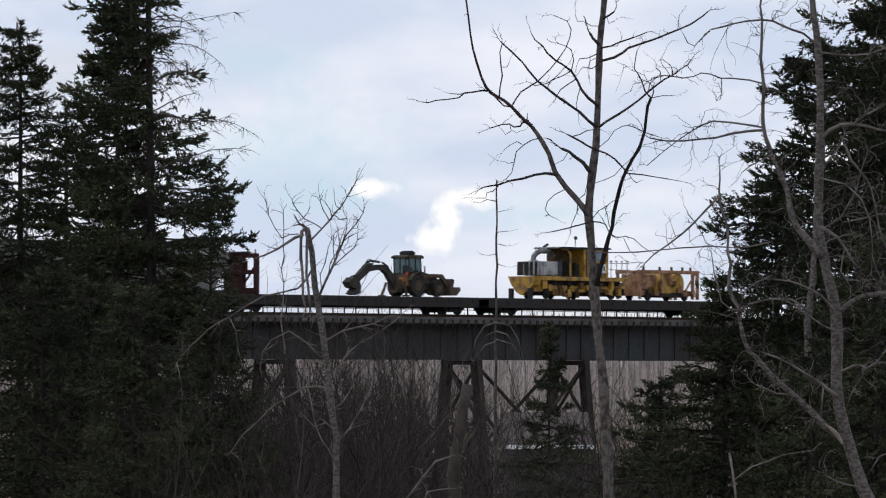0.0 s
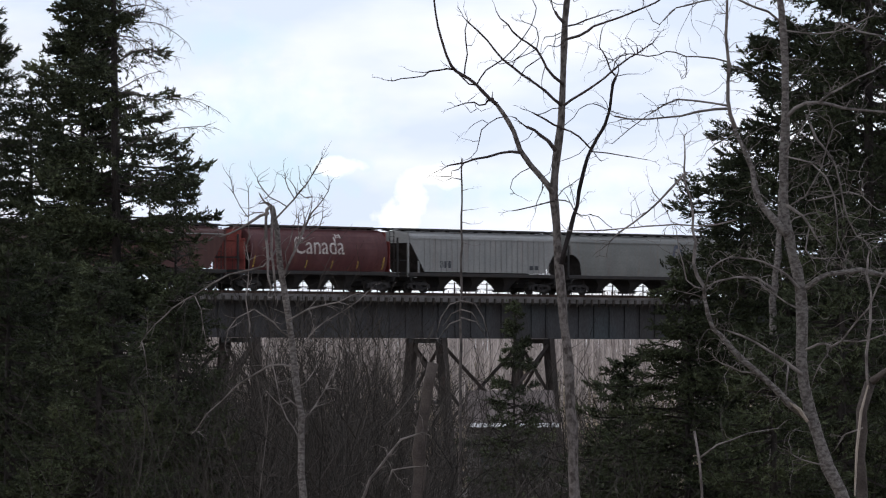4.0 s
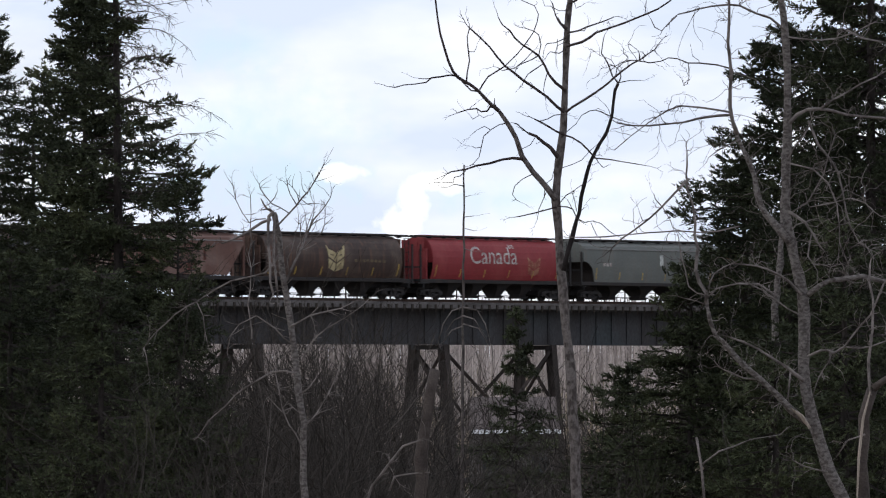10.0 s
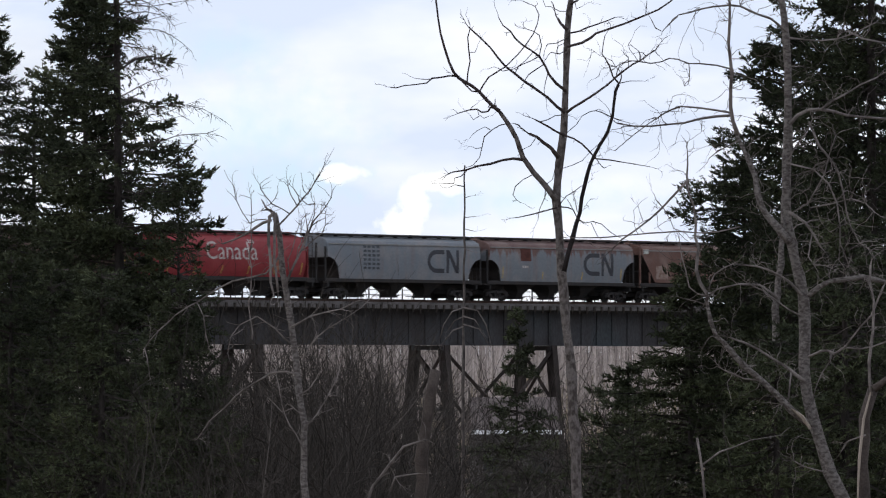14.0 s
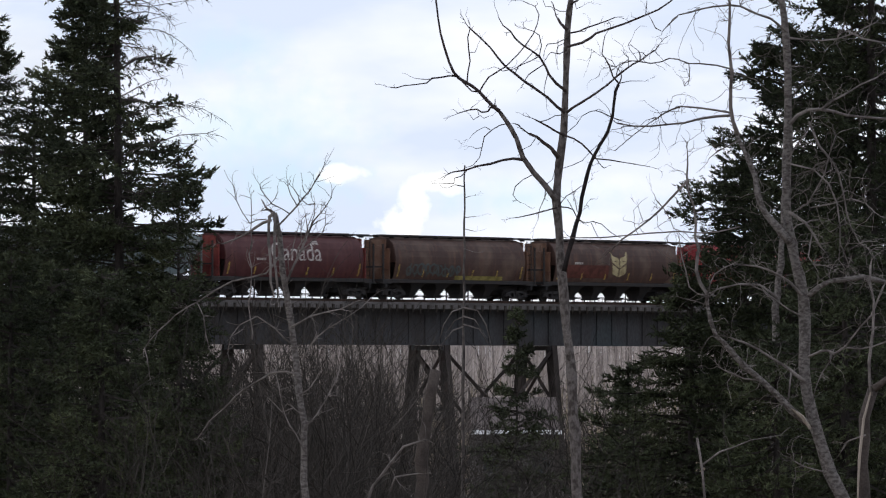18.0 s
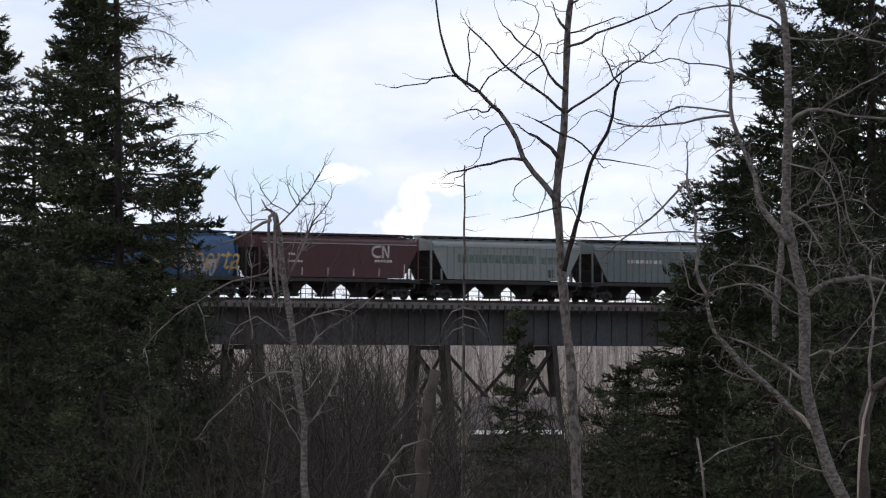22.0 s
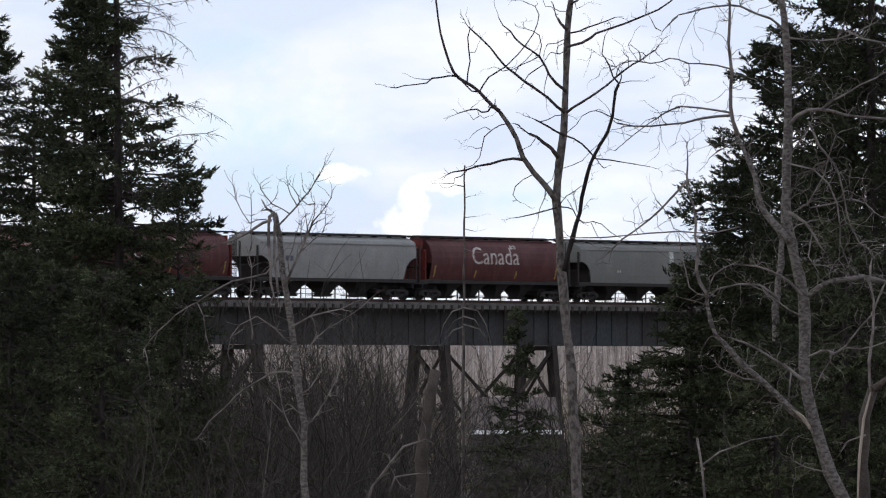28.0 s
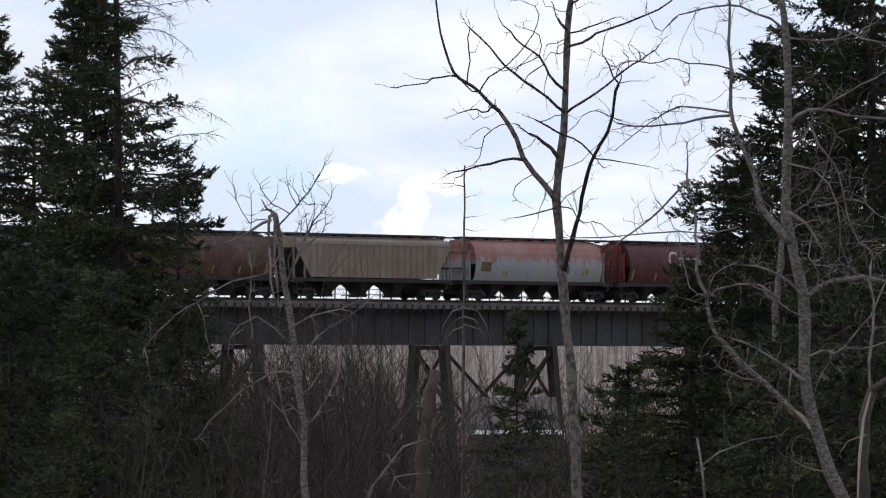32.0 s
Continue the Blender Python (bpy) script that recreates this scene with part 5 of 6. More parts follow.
# ---- trees ----
class Twigs:
    """Collects many thin three-sided stems for one mesh."""

    def __init__(self, seed):
        self.r = random.Random(seed)
        self.shape = Shape()

    def stem(self, pts, r0, r1, sides=3):
        n = len(pts)
        self.shape.tube(pts, [r0 + (r1 - r0) * i / (n - 1) for i in range(n)], sides, cap=False)

    def curl(self, at, way, length, r0, bend=0.5, n=5, level=0, lift=0.0, side_len=(0.3, 0.55)):
        """A wandering twig, with side twigs while level lasts."""
        r = self.r
        p, d = Vector(at), Vector(way).normalized()
        step = length / n
        pts = [p.copy()]
        for i in range(n):
            d = (d + Vector((r.gauss(0, bend), r.gauss(0, bend), r.gauss(lift, bend))) * 0.5).normalized()
            p = p + d * step
            pts.append(p.copy())
            if level and r.random() < 0.75:
                side = (d + Vector((r.uniform(-1, 1), r.uniform(-1, 1), r.uniform(-0.6, 0.9)))).normalized()
                self.curl(p, side, length * r.uniform(*side_len), r0 * 0.6, bend, max(3, n - 2), level - 1, lift)
        self.stem(pts, r0, r0 * 0.4)


def bare_tree(name, m, label, bark, limb_bark, seed, rows, category="tree", twig=1.0, twig_r=0.006, trunk_limbs=1, dark_limb=0, reach=1.0, sparse_below=-99.0, bend=0.85, max_bark=0.045):
    """A leafless tree: a trunk, its limbs as given in metres (radius, radius, then x, z pairs), and procedural twigs."""
    root = thing(name, m, label, category)
    r = random.Random(seed)
    tw = Twigs(seed)
    for k, row in enumerate(rows):
        r0, r1, flat = row[0], row[1], row[2:]
        pts = [Vector((flat[i], 0, flat[i + 1])) for i in range(0, len(flat), 2)]
        length = sum((b - a).length for a, b in zip(pts, pts[1:]))
        lean = r.uniform(-0.45, 0.45) if k else 0.04
        run, fine = 0.0, []
        for a, b in zip(pts, pts[1:]):
            seg = (b - a).length
            n = max(1, int(seg / (0.16 if k else 0.22)))
            for i in range(n):
                q = a.lerp(b, i / n)
                q.y = (run + seg * i / n) * lean * 0.55
                if 0 < i:
                    wob = min(seg * 0.05, 0.02 if k or r0 > 0.06 else 0.006)
                    q += Vector((r.gauss(0, wob), r.gauss(0, wob), r.gauss(0, wob)))
                fine.append(q)
            run += seg
        last = pts[-1].copy()
        last.y = run * lean * 0.55
        fine.append(last)
        n = len(fine)
        radii = [(r0 + (r1 - r0) * i / (n - 1)) * (1 + (r.uniform(-0.12, 0.14) if r0 > 0.03 else r.uniform(-0.1, 0.15))) for i in range(n)]
        sh = Shape().tube(fine, radii, 10 if k < trunk_limbs else (7 if r0 > 0.02 else 5))
        if k < trunk_limbs:
            part("trunk", sh, bark, root, smooth=True)
        else:
            part("limb", sh, M_DEADLIMB if k == dark_limb else (limb_bark if r0 < max_bark else bark), root, smooth=True)
        if k or twig > 1:
            count = int(length * (8 if k else 3) * twig)
            for _ in range(count):
                i = r.randrange(n // 4 if k else int(n * 0.62), n)
                if fine[i].x < sparse_below and r.random() < 0.7:
                    continue
                d = fine[min(i + 1, n - 1)] - fine[max(i - 1, 0)]
                d = d.normalized() if d.length else Vector((0, 0, 1))
                side = d * 0.5 + Vector((r.uniform(-1, 1), r.uniform(-0.6, 0.6), r.uniform(-0.6, 1.0)))
                tw.curl(fine[i], side, reach * r.uniform(0.1, 0.5) * r.choice((0.6, 1, 1.2)), twig_r, bend, 7 if bend > 0.5 else 4, 1 if r.random() < 0.3 else 0, -0.08)
            tw.curl(fine[-1], fine[-1] - fine[-2], 0.2, r1 * 0.8, 0.5, 4, 1)
    tagged(part("twigwork", tw.shape, limb_bark, root), kind="stuff")
    return root


def limb(*numbers):
    ROWS.append(numbers)


ROWS = []


M_DEADLIMB = material("blackened_dead_bark", (0.022, 0.018, 0.018), 0.85, scale=5, fine=50, bump=0.4)
M_LIMB2 = material("grey_branch_bark", (0.19, 0.168, 0.16), 0.85, second=(0.09, 0.078, 0.074), scale=5, fine=50, bump=0.4)
M_LIMB3 = material("dull_branch_bark", (0.112, 0.097, 0.091), 0.85, second=(0.055, 0.047, 0.045), scale=5, fine=50, bump=0.4)
M_SNAG = material("snag_bark", (0.075, 0.062, 0.056), 0.85, second=(0.045, 0.037, 0.034), scale=4, fine=40, bump=0.6)
ROWS = []
limb(0.095, 0.033, 0, -0.1, 0, 2.5, 0, 4.83, -0.02, 5.15, -0.06, 6.17, -0.1, 6.75, -0.16, 7.34, -0.2, 7.77, -0.22, 8.06, -0.23, 8.28, -0.25, 8.5, -0.27, 8.7, -0.25, 8.94, -0.23, 9.15, -0.2, 9.37, -0.17, 9.59, -0.16, 9.81, -0.15, 10.03, -0.14, 10.32, -0.13, 10.61, -0.12, 10.9, -0.1, 11.12, -0.08, 11.26, -0.06, 11.7, -0.04, 12.21)
limb(0.033, 0.018, -0.17, 7.77, -0.12, 7.99, -0.06, 8.19, -0.01, 8.39, 0.06, 8.72, 0.13, 9.01, 0.17, 9.15, 0.22, 9.26, 0.3, 9.41, 0.39, 9.55, 0.46, 9.77, 0.48, 9.95, 0.5, 10.1, 0.54, 10.19)
limb(0.047, 0.025, -0.27, 8.69, -0.36, 8.81, -0.45, 8.92, -0.56, 9.04, -0.63, 9.14, -0.7, 9.24, -0.74, 9.36, -0.78, 9.48, -0.85, 9.61, -0.92, 9.72, -1, 9.83)
limb(0.025, 0.011, -1, 9.83, -1.09, 9.9, -1.18, 9.99, -1.26, 10.08, -1.36, 10.16, -1.45, 10.21, -1.53, 10.26, -1.59, 10.33, -1.65, 10.46, -1.71, 10.65, -1.76, 10.83, -1.79, 11.01, -1.82, 11.26, -1.85, 11.48)
limb(0.011, 0.009, -1.26, 10.08, -1.36, 10.09, -1.43, 10.16, -1.52, 10.25)
limb(0.013, 0.006, -1.56, 10.28, -1.64, 10.29, -1.76, 10.27, -1.87, 10.26, -1.94, 10.2, -2.09, 10.18, -2.23, 10.17, -2.34, 10.14, -2.41, 10.15)
limb(0.007, 0.005, -1.64, 10.29, -1.8, 10.26, -1.94, 10.24, -2.05, 10.25)
limb(0.011, 0.007, -1.42, 10.19, -1.41, 10.32, -1.38, 10.48, -1.4, 10.65, -1.41, 10.79, -1.38, 10.9)
limb(0.005, 0.004, -1.4, 10.59, -1.32, 10.59, -1.29, 10.65)
limb(0.020, 0.009, -0.16, 9.81, -0.27, 9.9, -0.38, 10.01, -0.45, 10.06, -0.56, 10.14, -0.68, 10.22, -0.8, 10.32, -0.92, 10.41, -1.03, 10.54, -1.12, 10.66, -1.25, 10.79, -1.36, 10.89, -1.4, 10.93)
limb(0.011, 0.005, -1.26, 10.08, -1.21, 10.17, -1.14, 10.27, -1.03, 10.34, -0.92, 10.41, -0.85, 10.48, -0.76, 10.57, -0.67, 10.68, -0.56, 10.84, -0.51, 10.97, -0.49, 11.08, -0.54, 11.19, -0.7, 11.26)
limb(0.020, 0.007, -0.14, 10.09, -0.27, 10.19, -0.36, 10.3, -0.41, 10.41, -0.49, 10.54, -0.6, 10.62, -0.7, 10.68, -0.8, 10.77, -0.86, 10.86, -0.96, 10.94, -1.01, 11.03)
limb(0.007, 0.005, -0.49, 10.54, -0.46, 10.68, -0.49, 10.81, -0.56, 10.86, -0.65, 10.89)
limb(0.007, 0.005, -0.49, 10.54, -0.6, 10.48, -0.7, 10.44, -0.81, 10.38, -0.96, 10.35, -1.02, 10.39)
limb(0.008, 0.007, -0.44, 10.43, -0.56, 10.35, -0.63, 10.3, -0.68, 10.22)
limb(0.006, 0.005, -0.8, 10.32, -0.76, 10.41, -0.67, 10.48, -0.57, 10.59)
limb(0.006, 0.004, -0.38, 10.32, -0.41, 10.21, -0.43, 10.1, -0.4, 9.97)
limb(0.018, 0.007, -0.14, 9.81, -0.05, 9.88, 0.1, 9.97, 0.24, 10.06, 0.39, 10.17, 0.5, 10.27, 0.6, 10.35, 0.71, 10.43, 0.81, 10.48, 0.9, 10.55, 1, 10.61, 1.05, 10.68)
limb(0.012, 0.006, 0.54, 10.18, 0.46, 10.28, 0.41, 10.43, 0.36, 10.52, 0.32, 10.57, 0.34, 10.72, 0.36, 10.81)
limb(0.007, 0.005, 0.5, 10.27, 0.52, 10.38, 0.6, 10.45, 0.71, 10.48, 0.86, 10.46, 1, 10.45)
limb(0.007, 0.004, 0.54, 10.19, 0.68, 10.22, 0.83, 10.22)
limb(0.011, 0.009, 0.81, 10.47, 0.81, 10.56)
limb(0.005, 0.004, 0.89, 10.54, 0.84, 10.59, 0.79, 10.59)
limb(0.005, 0.004, 0.66, 10.39, 0.66, 10.52, 0.6, 10.57, 0.6, 10.63)
limb(0.005, 0.004, 0.99, 10.61, 1.03, 10.57, 1.06, 10.54)
limb(0.020, 0.009, -0.13, 10.66, 0.06, 10.71, 0.17, 10.77, 0.24, 10.83, 0.42, 10.89, 0.6, 10.95, 0.75, 11.01, 0.9, 11.07, 1.04, 11.13, 1.19, 11.23, 1.26, 11.29)
limb(0.005, 0.004, 0.88, 11.07, 0.9, 11.26)
limb(0.013, 0.007, -0.13, 10.83, 0.02, 10.86, 0.13, 10.91, 0.28, 10.96, 0.39, 11, 0.48, 11.04)
limb(0.005, 0.004, 0.03, 10.86, 0.1, 10.86, 0.13, 10.91)
limb(0.022, 0.015, -0.13, 10.88, -0.21, 10.96, -0.25, 11.03)
limb(0.007, 0.005, -0.14, 10.62, -0.23, 10.57, -0.34, 10.59, -0.38, 10.55)
limb(0.007, 0.005, -0.14, 10.77, -0.27, 10.71, -0.38, 10.7, -0.4, 10.67)
limb(0.006, 0.004, -0.14, 10.72, -0.25, 10.67, -0.28, 10.56)
limb(0.005, 0.004, -0.25, 10.75, -0.25, 10.65)
limb(0.015, 0.011, -0.09, 11.21, -0.01, 11.25, 0.06, 11.3)
limb(0.005, 0.004, -0.03, 11.23, -0.01, 11.15, 0.06, 11.18)
limb(0.005, 0.004, -0.12, 11.12, -0.23, 11.12, -0.34, 11.18, -0.41, 11.18, -0.44, 11.26)
limb(0.015, 0.007, -1.04, 9.9, -1.12, 9.88, -1.15, 9.83, -1.23, 9.82, -1.29, 9.86, -1.4, 9.85, -1.53, 9.81)
limb(0.005, 0.004, -1.29, 9.86, -1.27, 9.79, -1.2, 9.74, -1.14, 9.77)
limb(0.005, 0.004, -1.38, 9.85, -1.36, 9.88, -1.29, 9.93)
limb(0.005, 0.004, -1.26, 9.77, -1.34, 9.72, -1.39, 9.79)
limb(0.008, 0.005, -0.91, 9.67, -1, 9.65, -1.1, 9.59, -1.2, 9.5, -1.23, 9.36, -1.26, 9.23, -1.34, 9.14, -1.38, 9.12)
limb(0.005, 0.004, -1.12, 9.59, -1.19, 9.63, -1.29, 9.58, -1.36, 9.52)
limb(0.005, 0.004, -1.24, 9.36, -1.31, 9.35, -1.34, 9.37)
limb(0.022, 0.009, -0.7, 9.21, -0.83, 9.22, -0.96, 9.2, -1.12, 9.15, -1.29, 9.12, -1.43, 9.07, -1.61, 9.04)
limb(0.007, 0.004, -1.43, 9.06, -1.5, 8.99, -1.58, 8.97, -1.59, 8.9, -1.72, 8.9)
limb(0.029, 0.016, -0.24, 9.23, -0.34, 9.36, -0.44, 9.43, -0.52, 9.5, -0.62, 9.54)
limb(0.005, 0.004, -0.54, 9.48, -0.6, 9.39, -0.7, 9.34)
limb(0.016, 0.009, -0.16, 9.52, -0.27, 9.57, -0.38, 9.64, -0.49, 9.7, -0.55, 9.73)
limb(0.007, 0.006, -0.49, 9.69, -0.38, 9.72, -0.29, 9.77, -0.19, 9.78)
limb(0.013, 0.011, -0.17, 9.52, -0.05, 9.48, 0.06, 9.41, 0.13, 9.34, 0.22, 9.24)
limb(0.005, 0.007, -0.14, 9.55, -0.01, 9.66, 0.06, 9.77, 0.17, 9.83, 0.24, 9.84, 0.31, 9.82, 0.46, 9.75, 0.57, 9.71)
limb(0.009, 0.005, 0.22, 9.22, 0.42, 9.2, 0.64, 9.16, 0.93, 9.11)
limb(0.005, 0.004, -0.2, 9.09, -0.05, 9.14, 0.06, 9.19, 0.17, 9.31, 0.28, 9.41)
limb(0.007, 0.004, -0.58, 9.01, -0.7, 8.95, -0.8, 8.86, -0.83, 8.75, -0.78, 8.68, -0.73, 8.65)
limb(0.007, 0.004, -0.41, 8.86, -0.42, 8.72, -0.49, 8.56, -0.51, 8.43)
limb(0.011, 0.005, -0.26, 8.59, -0.41, 8.55, -0.56, 8.51, -0.74, 8.47, -0.81, 8.46)
limb(0.009, 0.007, -0.25, 8.6, -0.12, 8.59, -0.05, 8.56, -0.01, 8.47)
limb(0.006, 0.005, -0.25, 8.6, -0.14, 8.74, -0.05, 8.79, 0.04, 8.86, 0.1, 8.89)
limb(0.007, 0.005, -0.01, 8.45, 0.1, 8.39, 0.2, 8.41, 0.31, 8.38, 0.42, 8.28, 0.48, 8.24)
limb(0.005, 0.004, 0.18, 8.39, 0.22, 8.3, 0.26, 8.22)
limb(0.006, 0.004, -0.41, 8.88, -0.32, 8.95, -0.29, 9.08, -0.26, 9.15)
limb(0.005, 0.004, 0.44, 9.75, 0.41, 9.85, 0.36, 9.92)
limb(0.005, 0.004, -0.01, 8.47, -0.09, 8.63, -0.12, 8.68)
limb(0.005, 0.004, 0, 8.53, -0.02, 8.63, -0.03, 8.7)
bare_tree("aspen_tree", pose(1.73, 80, -4.90), "bare grey aspen with a forked crown and curling twigs", M_ASPEN, M_LIMB, 11, ROWS, twig=0.28, twig_r=0.005, reach=0.45, dark_limb=1)

ROWS = []
limb(0.118, 0.033, 0, -0.1, -0.02, 2.6, -0.1, 3.9, -0.31, 4.69, -0.46, 4.98, -0.56, 5.3, -0.66, 5.62, -0.73, 5.92, -0.76, 6.21, -0.75, 6.54, -0.75, 6.8, -0.77, 7.06, -0.81, 7.26, -0.86, 7.44, -0.9, 7.65, -0.94, 7.85, -0.96, 8.11, -0.96, 8.5, -0.94, 8.9, -0.94, 9.29, -0.94, 9.68, -0.96, 10.01, -0.98, 10.27, -1.01, 10.47, -1.05, 10.86, -1.08, 11.38)
limb(0.046, 0.023, -0.74, 5.57, -0.92, 5.72, -1.08, 5.89, -1.25, 6.05, -1.44, 6.21, -1.57, 6.34, -1.7, 6.5, -1.79, 6.57, -1.85, 6.74, -1.89, 6.93)
limb(0.026, 0.008, -1.89, 6.93, -1.89, 7.06, -1.97, 7.19, -2.01, 7.33, -2, 7.46, -1.98, 7.59, -2.02, 7.72, -2.01, 7.88, -2.04, 8.11, -2.1, 8.27, -2.11, 8.44, -2.1, 8.57, -2.1, 8.73)
limb(0.052, 0.023, -0.92, 7.65, -1.03, 7.78, -1.11, 7.88, -1.2, 7.98, -1.26, 8.1, -1.3, 8.24, -1.32, 8.41, -1.38, 8.57, -1.45, 8.73, -1.53, 8.9)
limb(0.026, 0.011, -1.53, 8.9, -1.59, 9.06, -1.62, 9.22, -1.62, 9.42, -1.61, 9.62, -1.63, 9.78, -1.65, 9.94, -1.64, 10.21, -1.64, 10.4, -1.64, 10.73)
limb(0.016, 0.008, -1.6, 9.13, -1.77, 9.12, -1.97, 9.09, -2.16, 9.04, -2.36, 9.02, -2.55, 9, -2.75, 9, -2.93, 9.03)
limb(0.013, 0.005, -1.61, 9.16, -1.77, 9.19, -1.97, 9.22, -2.19, 9.24, -2.33, 9.19, -2.46, 9.11, -2.55, 9.05, -2.75, 8.9, -2.95, 8.73)
limb(0.010, 0.005, -1.62, 9.67, -1.77, 9.71, -1.97, 9.73, -2.1, 9.73, -2.23, 9.78, -2.33, 9.79, -2.42, 9.75, -2.55, 9.73, -2.69, 9.76, -2.82, 9.76, -2.95, 9.69)
limb(0.016, 0.008, -0.96, 10.1, -1.15, 10.25, -1.31, 10.3, -1.51, 10.39, -1.64, 10.4, -1.83, 10.38, -1.97, 10.35, -2.1, 10.31, -2.23, 10.28)
limb(0.008, 0.005, -2.23, 10.28, -2.33, 10.19, -2.41, 10.1, -2.49, 10.14, -2.54, 10.24)
limb(0.006, 0.004, -2.1, 9.73, -2.09, 9.58, -2.11, 9.49, -2.15, 9.47, -2.17, 9.54)
limb(0.010, 0.005, -1.54, 8.83, -1.64, 8.78, -1.77, 8.71, -1.87, 8.63)
limb(0.011, 0.007, -0.94, 10.03, -0.79, 10.01, -0.59, 9.99, -0.39, 10.01, -0.2, 10.07, -0, 10.17)
limb(0.013, 0.010, -0.26, 10.11, -0.1, 10.02, 0.19, 9.96)
limb(0.023, 0.013, -0.93, 9.03, -0.84, 9.13, -0.72, 9.19, -0.59, 9.2, -0.43, 9.18, -0.26, 9.13, -0.07, 9.11, 0.21, 9.09)
limb(0.013, 0.010, -0.56, 9.2, -0.43, 9.3, -0.26, 9.39, -0.1, 9.49, 0.1, 9.58)
limb(0.010, 0.007, -0.94, 8.63, -0.75, 8.9, -0.66, 9.09)
limb(0.015, 0.007, -0.71, 9.06, -0.59, 8.78, -0.46, 8.63, -0.36, 8.47, -0.3, 8.24, -0.26, 8.01, -0.2, 7.82, -0.1, 7.65, 0.03, 7.57)
limb(0.010, 0.007, -0.94, 8.57, -0.66, 8.5, -0.49, 8.34, -0.39, 8.11, -0.36, 7.85, -0.36, 7.65, -0.26, 7.39)
limb(0.020, 0.007, -0.94, 8.01, -0.75, 7.88, -0.66, 7.75, -0.59, 7.62, -0.53, 7.55)
limb(0.010, 0.007, -0.67, 7.77, -0.7, 7.62, -0.72, 7.49, -0.66, 7.4, -0.56, 7.39)
limb(0.010, 0.007, -0.92, 7.99, -0.72, 8.11, -0.66, 8.21, -0.53, 8.44, -0.46, 8.7, -0.39, 8.9)
limb(0.008, 0.007, -0.69, 8.06, -0.46, 8.1, -0.23, 8.16, -0.07, 8.11, 0.03, 8.01)
limb(0.020, 0.010, -0.79, 7.04, -0.92, 7.19, -1.02, 7.26, -1.18, 7.34, -1.31, 7.38, -1.49, 7.4)
limb(0.033, 0.026, -0.72, 7.04, -0.59, 7.14, -0.46, 7.21, -0.26, 7.23, -0.07, 7.26, 0.21, 7.19)
limb(0.011, 0.008, -0.79, 6.8, -1.11, 7, -1.25, 7.1, -1.38, 7.16, -1.54, 7.17, -1.74, 7.13, -1.87, 7.06)
limb(0.008, 0.007, -1.87, 7.1, -1.85, 7.19, -1.8, 7.29, -1.7, 7.36, -1.61, 7.4)
limb(0.010, 0.007, -1.9, 7.04, -2, 7.06, -2.1, 7.14, -2.14, 7.33, -2.19, 7.49, -2.21, 7.65)
limb(0.026, 0.010, -0.76, 6.05, -0.87, 6.13, -0.95, 6.2, -1.08, 6.28, -1.28, 6.41, -1.44, 6.49, -1.61, 6.55)
limb(0.016, 0.010, -0.72, 6.33, -0.56, 6.4, -0.49, 6.4, -0.43, 6.36, -0.3, 6.44, -0.23, 6.54, -0.13, 6.67, -0, 6.81, 0.1, 7.06, 0.14, 7.16)
limb(0.011, 0.010, -0.3, 6.44, -0.13, 6.42, 0.03, 6.45, 0.19, 6.51)
limb(0.008, 0.007, -0.46, 6.38, -0.47, 6.28, -0.56, 6.15, -0.62, 6.02, -0.66, 5.89)
limb(0.011, 0.007, -1.28, 6.06, -1.47, 6.08, -1.57, 6.13, -1.7, 6.18)
limb(0.011, 0.008, -0.92, 6.15, -0.94, 5.95, -0.95, 5.85, -1.02, 5.79)
limb(0.011, 0.007, -0.49, 4.99, -0.66, 5.03, -0.79, 5.07, -0.89, 5.13)
limb(0.008, 0.007, -1.9, 6.93, -2, 6.97, -2.13, 7)
limb(0.015, 0.008, -2.1, 8.39, -2.29, 8.19, -2.42, 8.05, -2.55, 7.93, -2.72, 7.8, -2.88, 7.69, -2.98, 7.59)
limb(0.007, 0.004, -2.41, 8.07, -2.48, 8.15, -2.5, 8.21)
limb(0.007, 0.004, -2.55, 7.93, -2.63, 7.9, -2.67, 8.01)
limb(0.007, 0.004, -2.4, 8.06, -2.31, 7.91, -2.28, 7.82)
limb(0.010, 0.007, -1.51, 7.84, -1.77, 7.78, -1.97, 7.77, -2.23, 7.79, -2.55, 7.77, -2.88, 7.74, -3.21, 7.72, -3.41, 7.72)
birch = bare_tree("birch_tree", pose(4.95, 72, -4.58), "bare pale birch with long sweeping limbs", M_BIRCH, M_LIMB2, 12, ROWS, twig=2.3, twig_r=0.005, reach=1.3, sparse_below=-1.64, max_bark=0.03)
part("split_wood", Shape().tube([(-0.7, -0.07, 5.5), (-0.8, -0.08, 5.64), (-0.92, -0.09, 5.73)], [0.018, 0.026, 0.008], 6), M_SPLIT, birch, "pale torn wood at a limb")

ROWS = []
limb(0.085, 0.038, 0, -0.1, -0.02, 2.84, 0.02, 7.48, 0.05, 8.16, 0.10, 8.84, 0.14, 9.34, 0.17, 10.02, 0.22, 10.70)
limb(0.025, 0.008, 0.04, 8.08, -0.23, 8.29, -0.52, 8.31, -0.82, 8.23)
limb(0.017, 0.008, 0.12, 8.92, 0.32, 9.18, 0.57, 9.26)
bare_tree("pale_stem", pose(4.97, 93, -5.42), "pale bare stem standing among spruce boughs", M_BIRCH, M_LIMB2, 18, ROWS, twig=1.0)

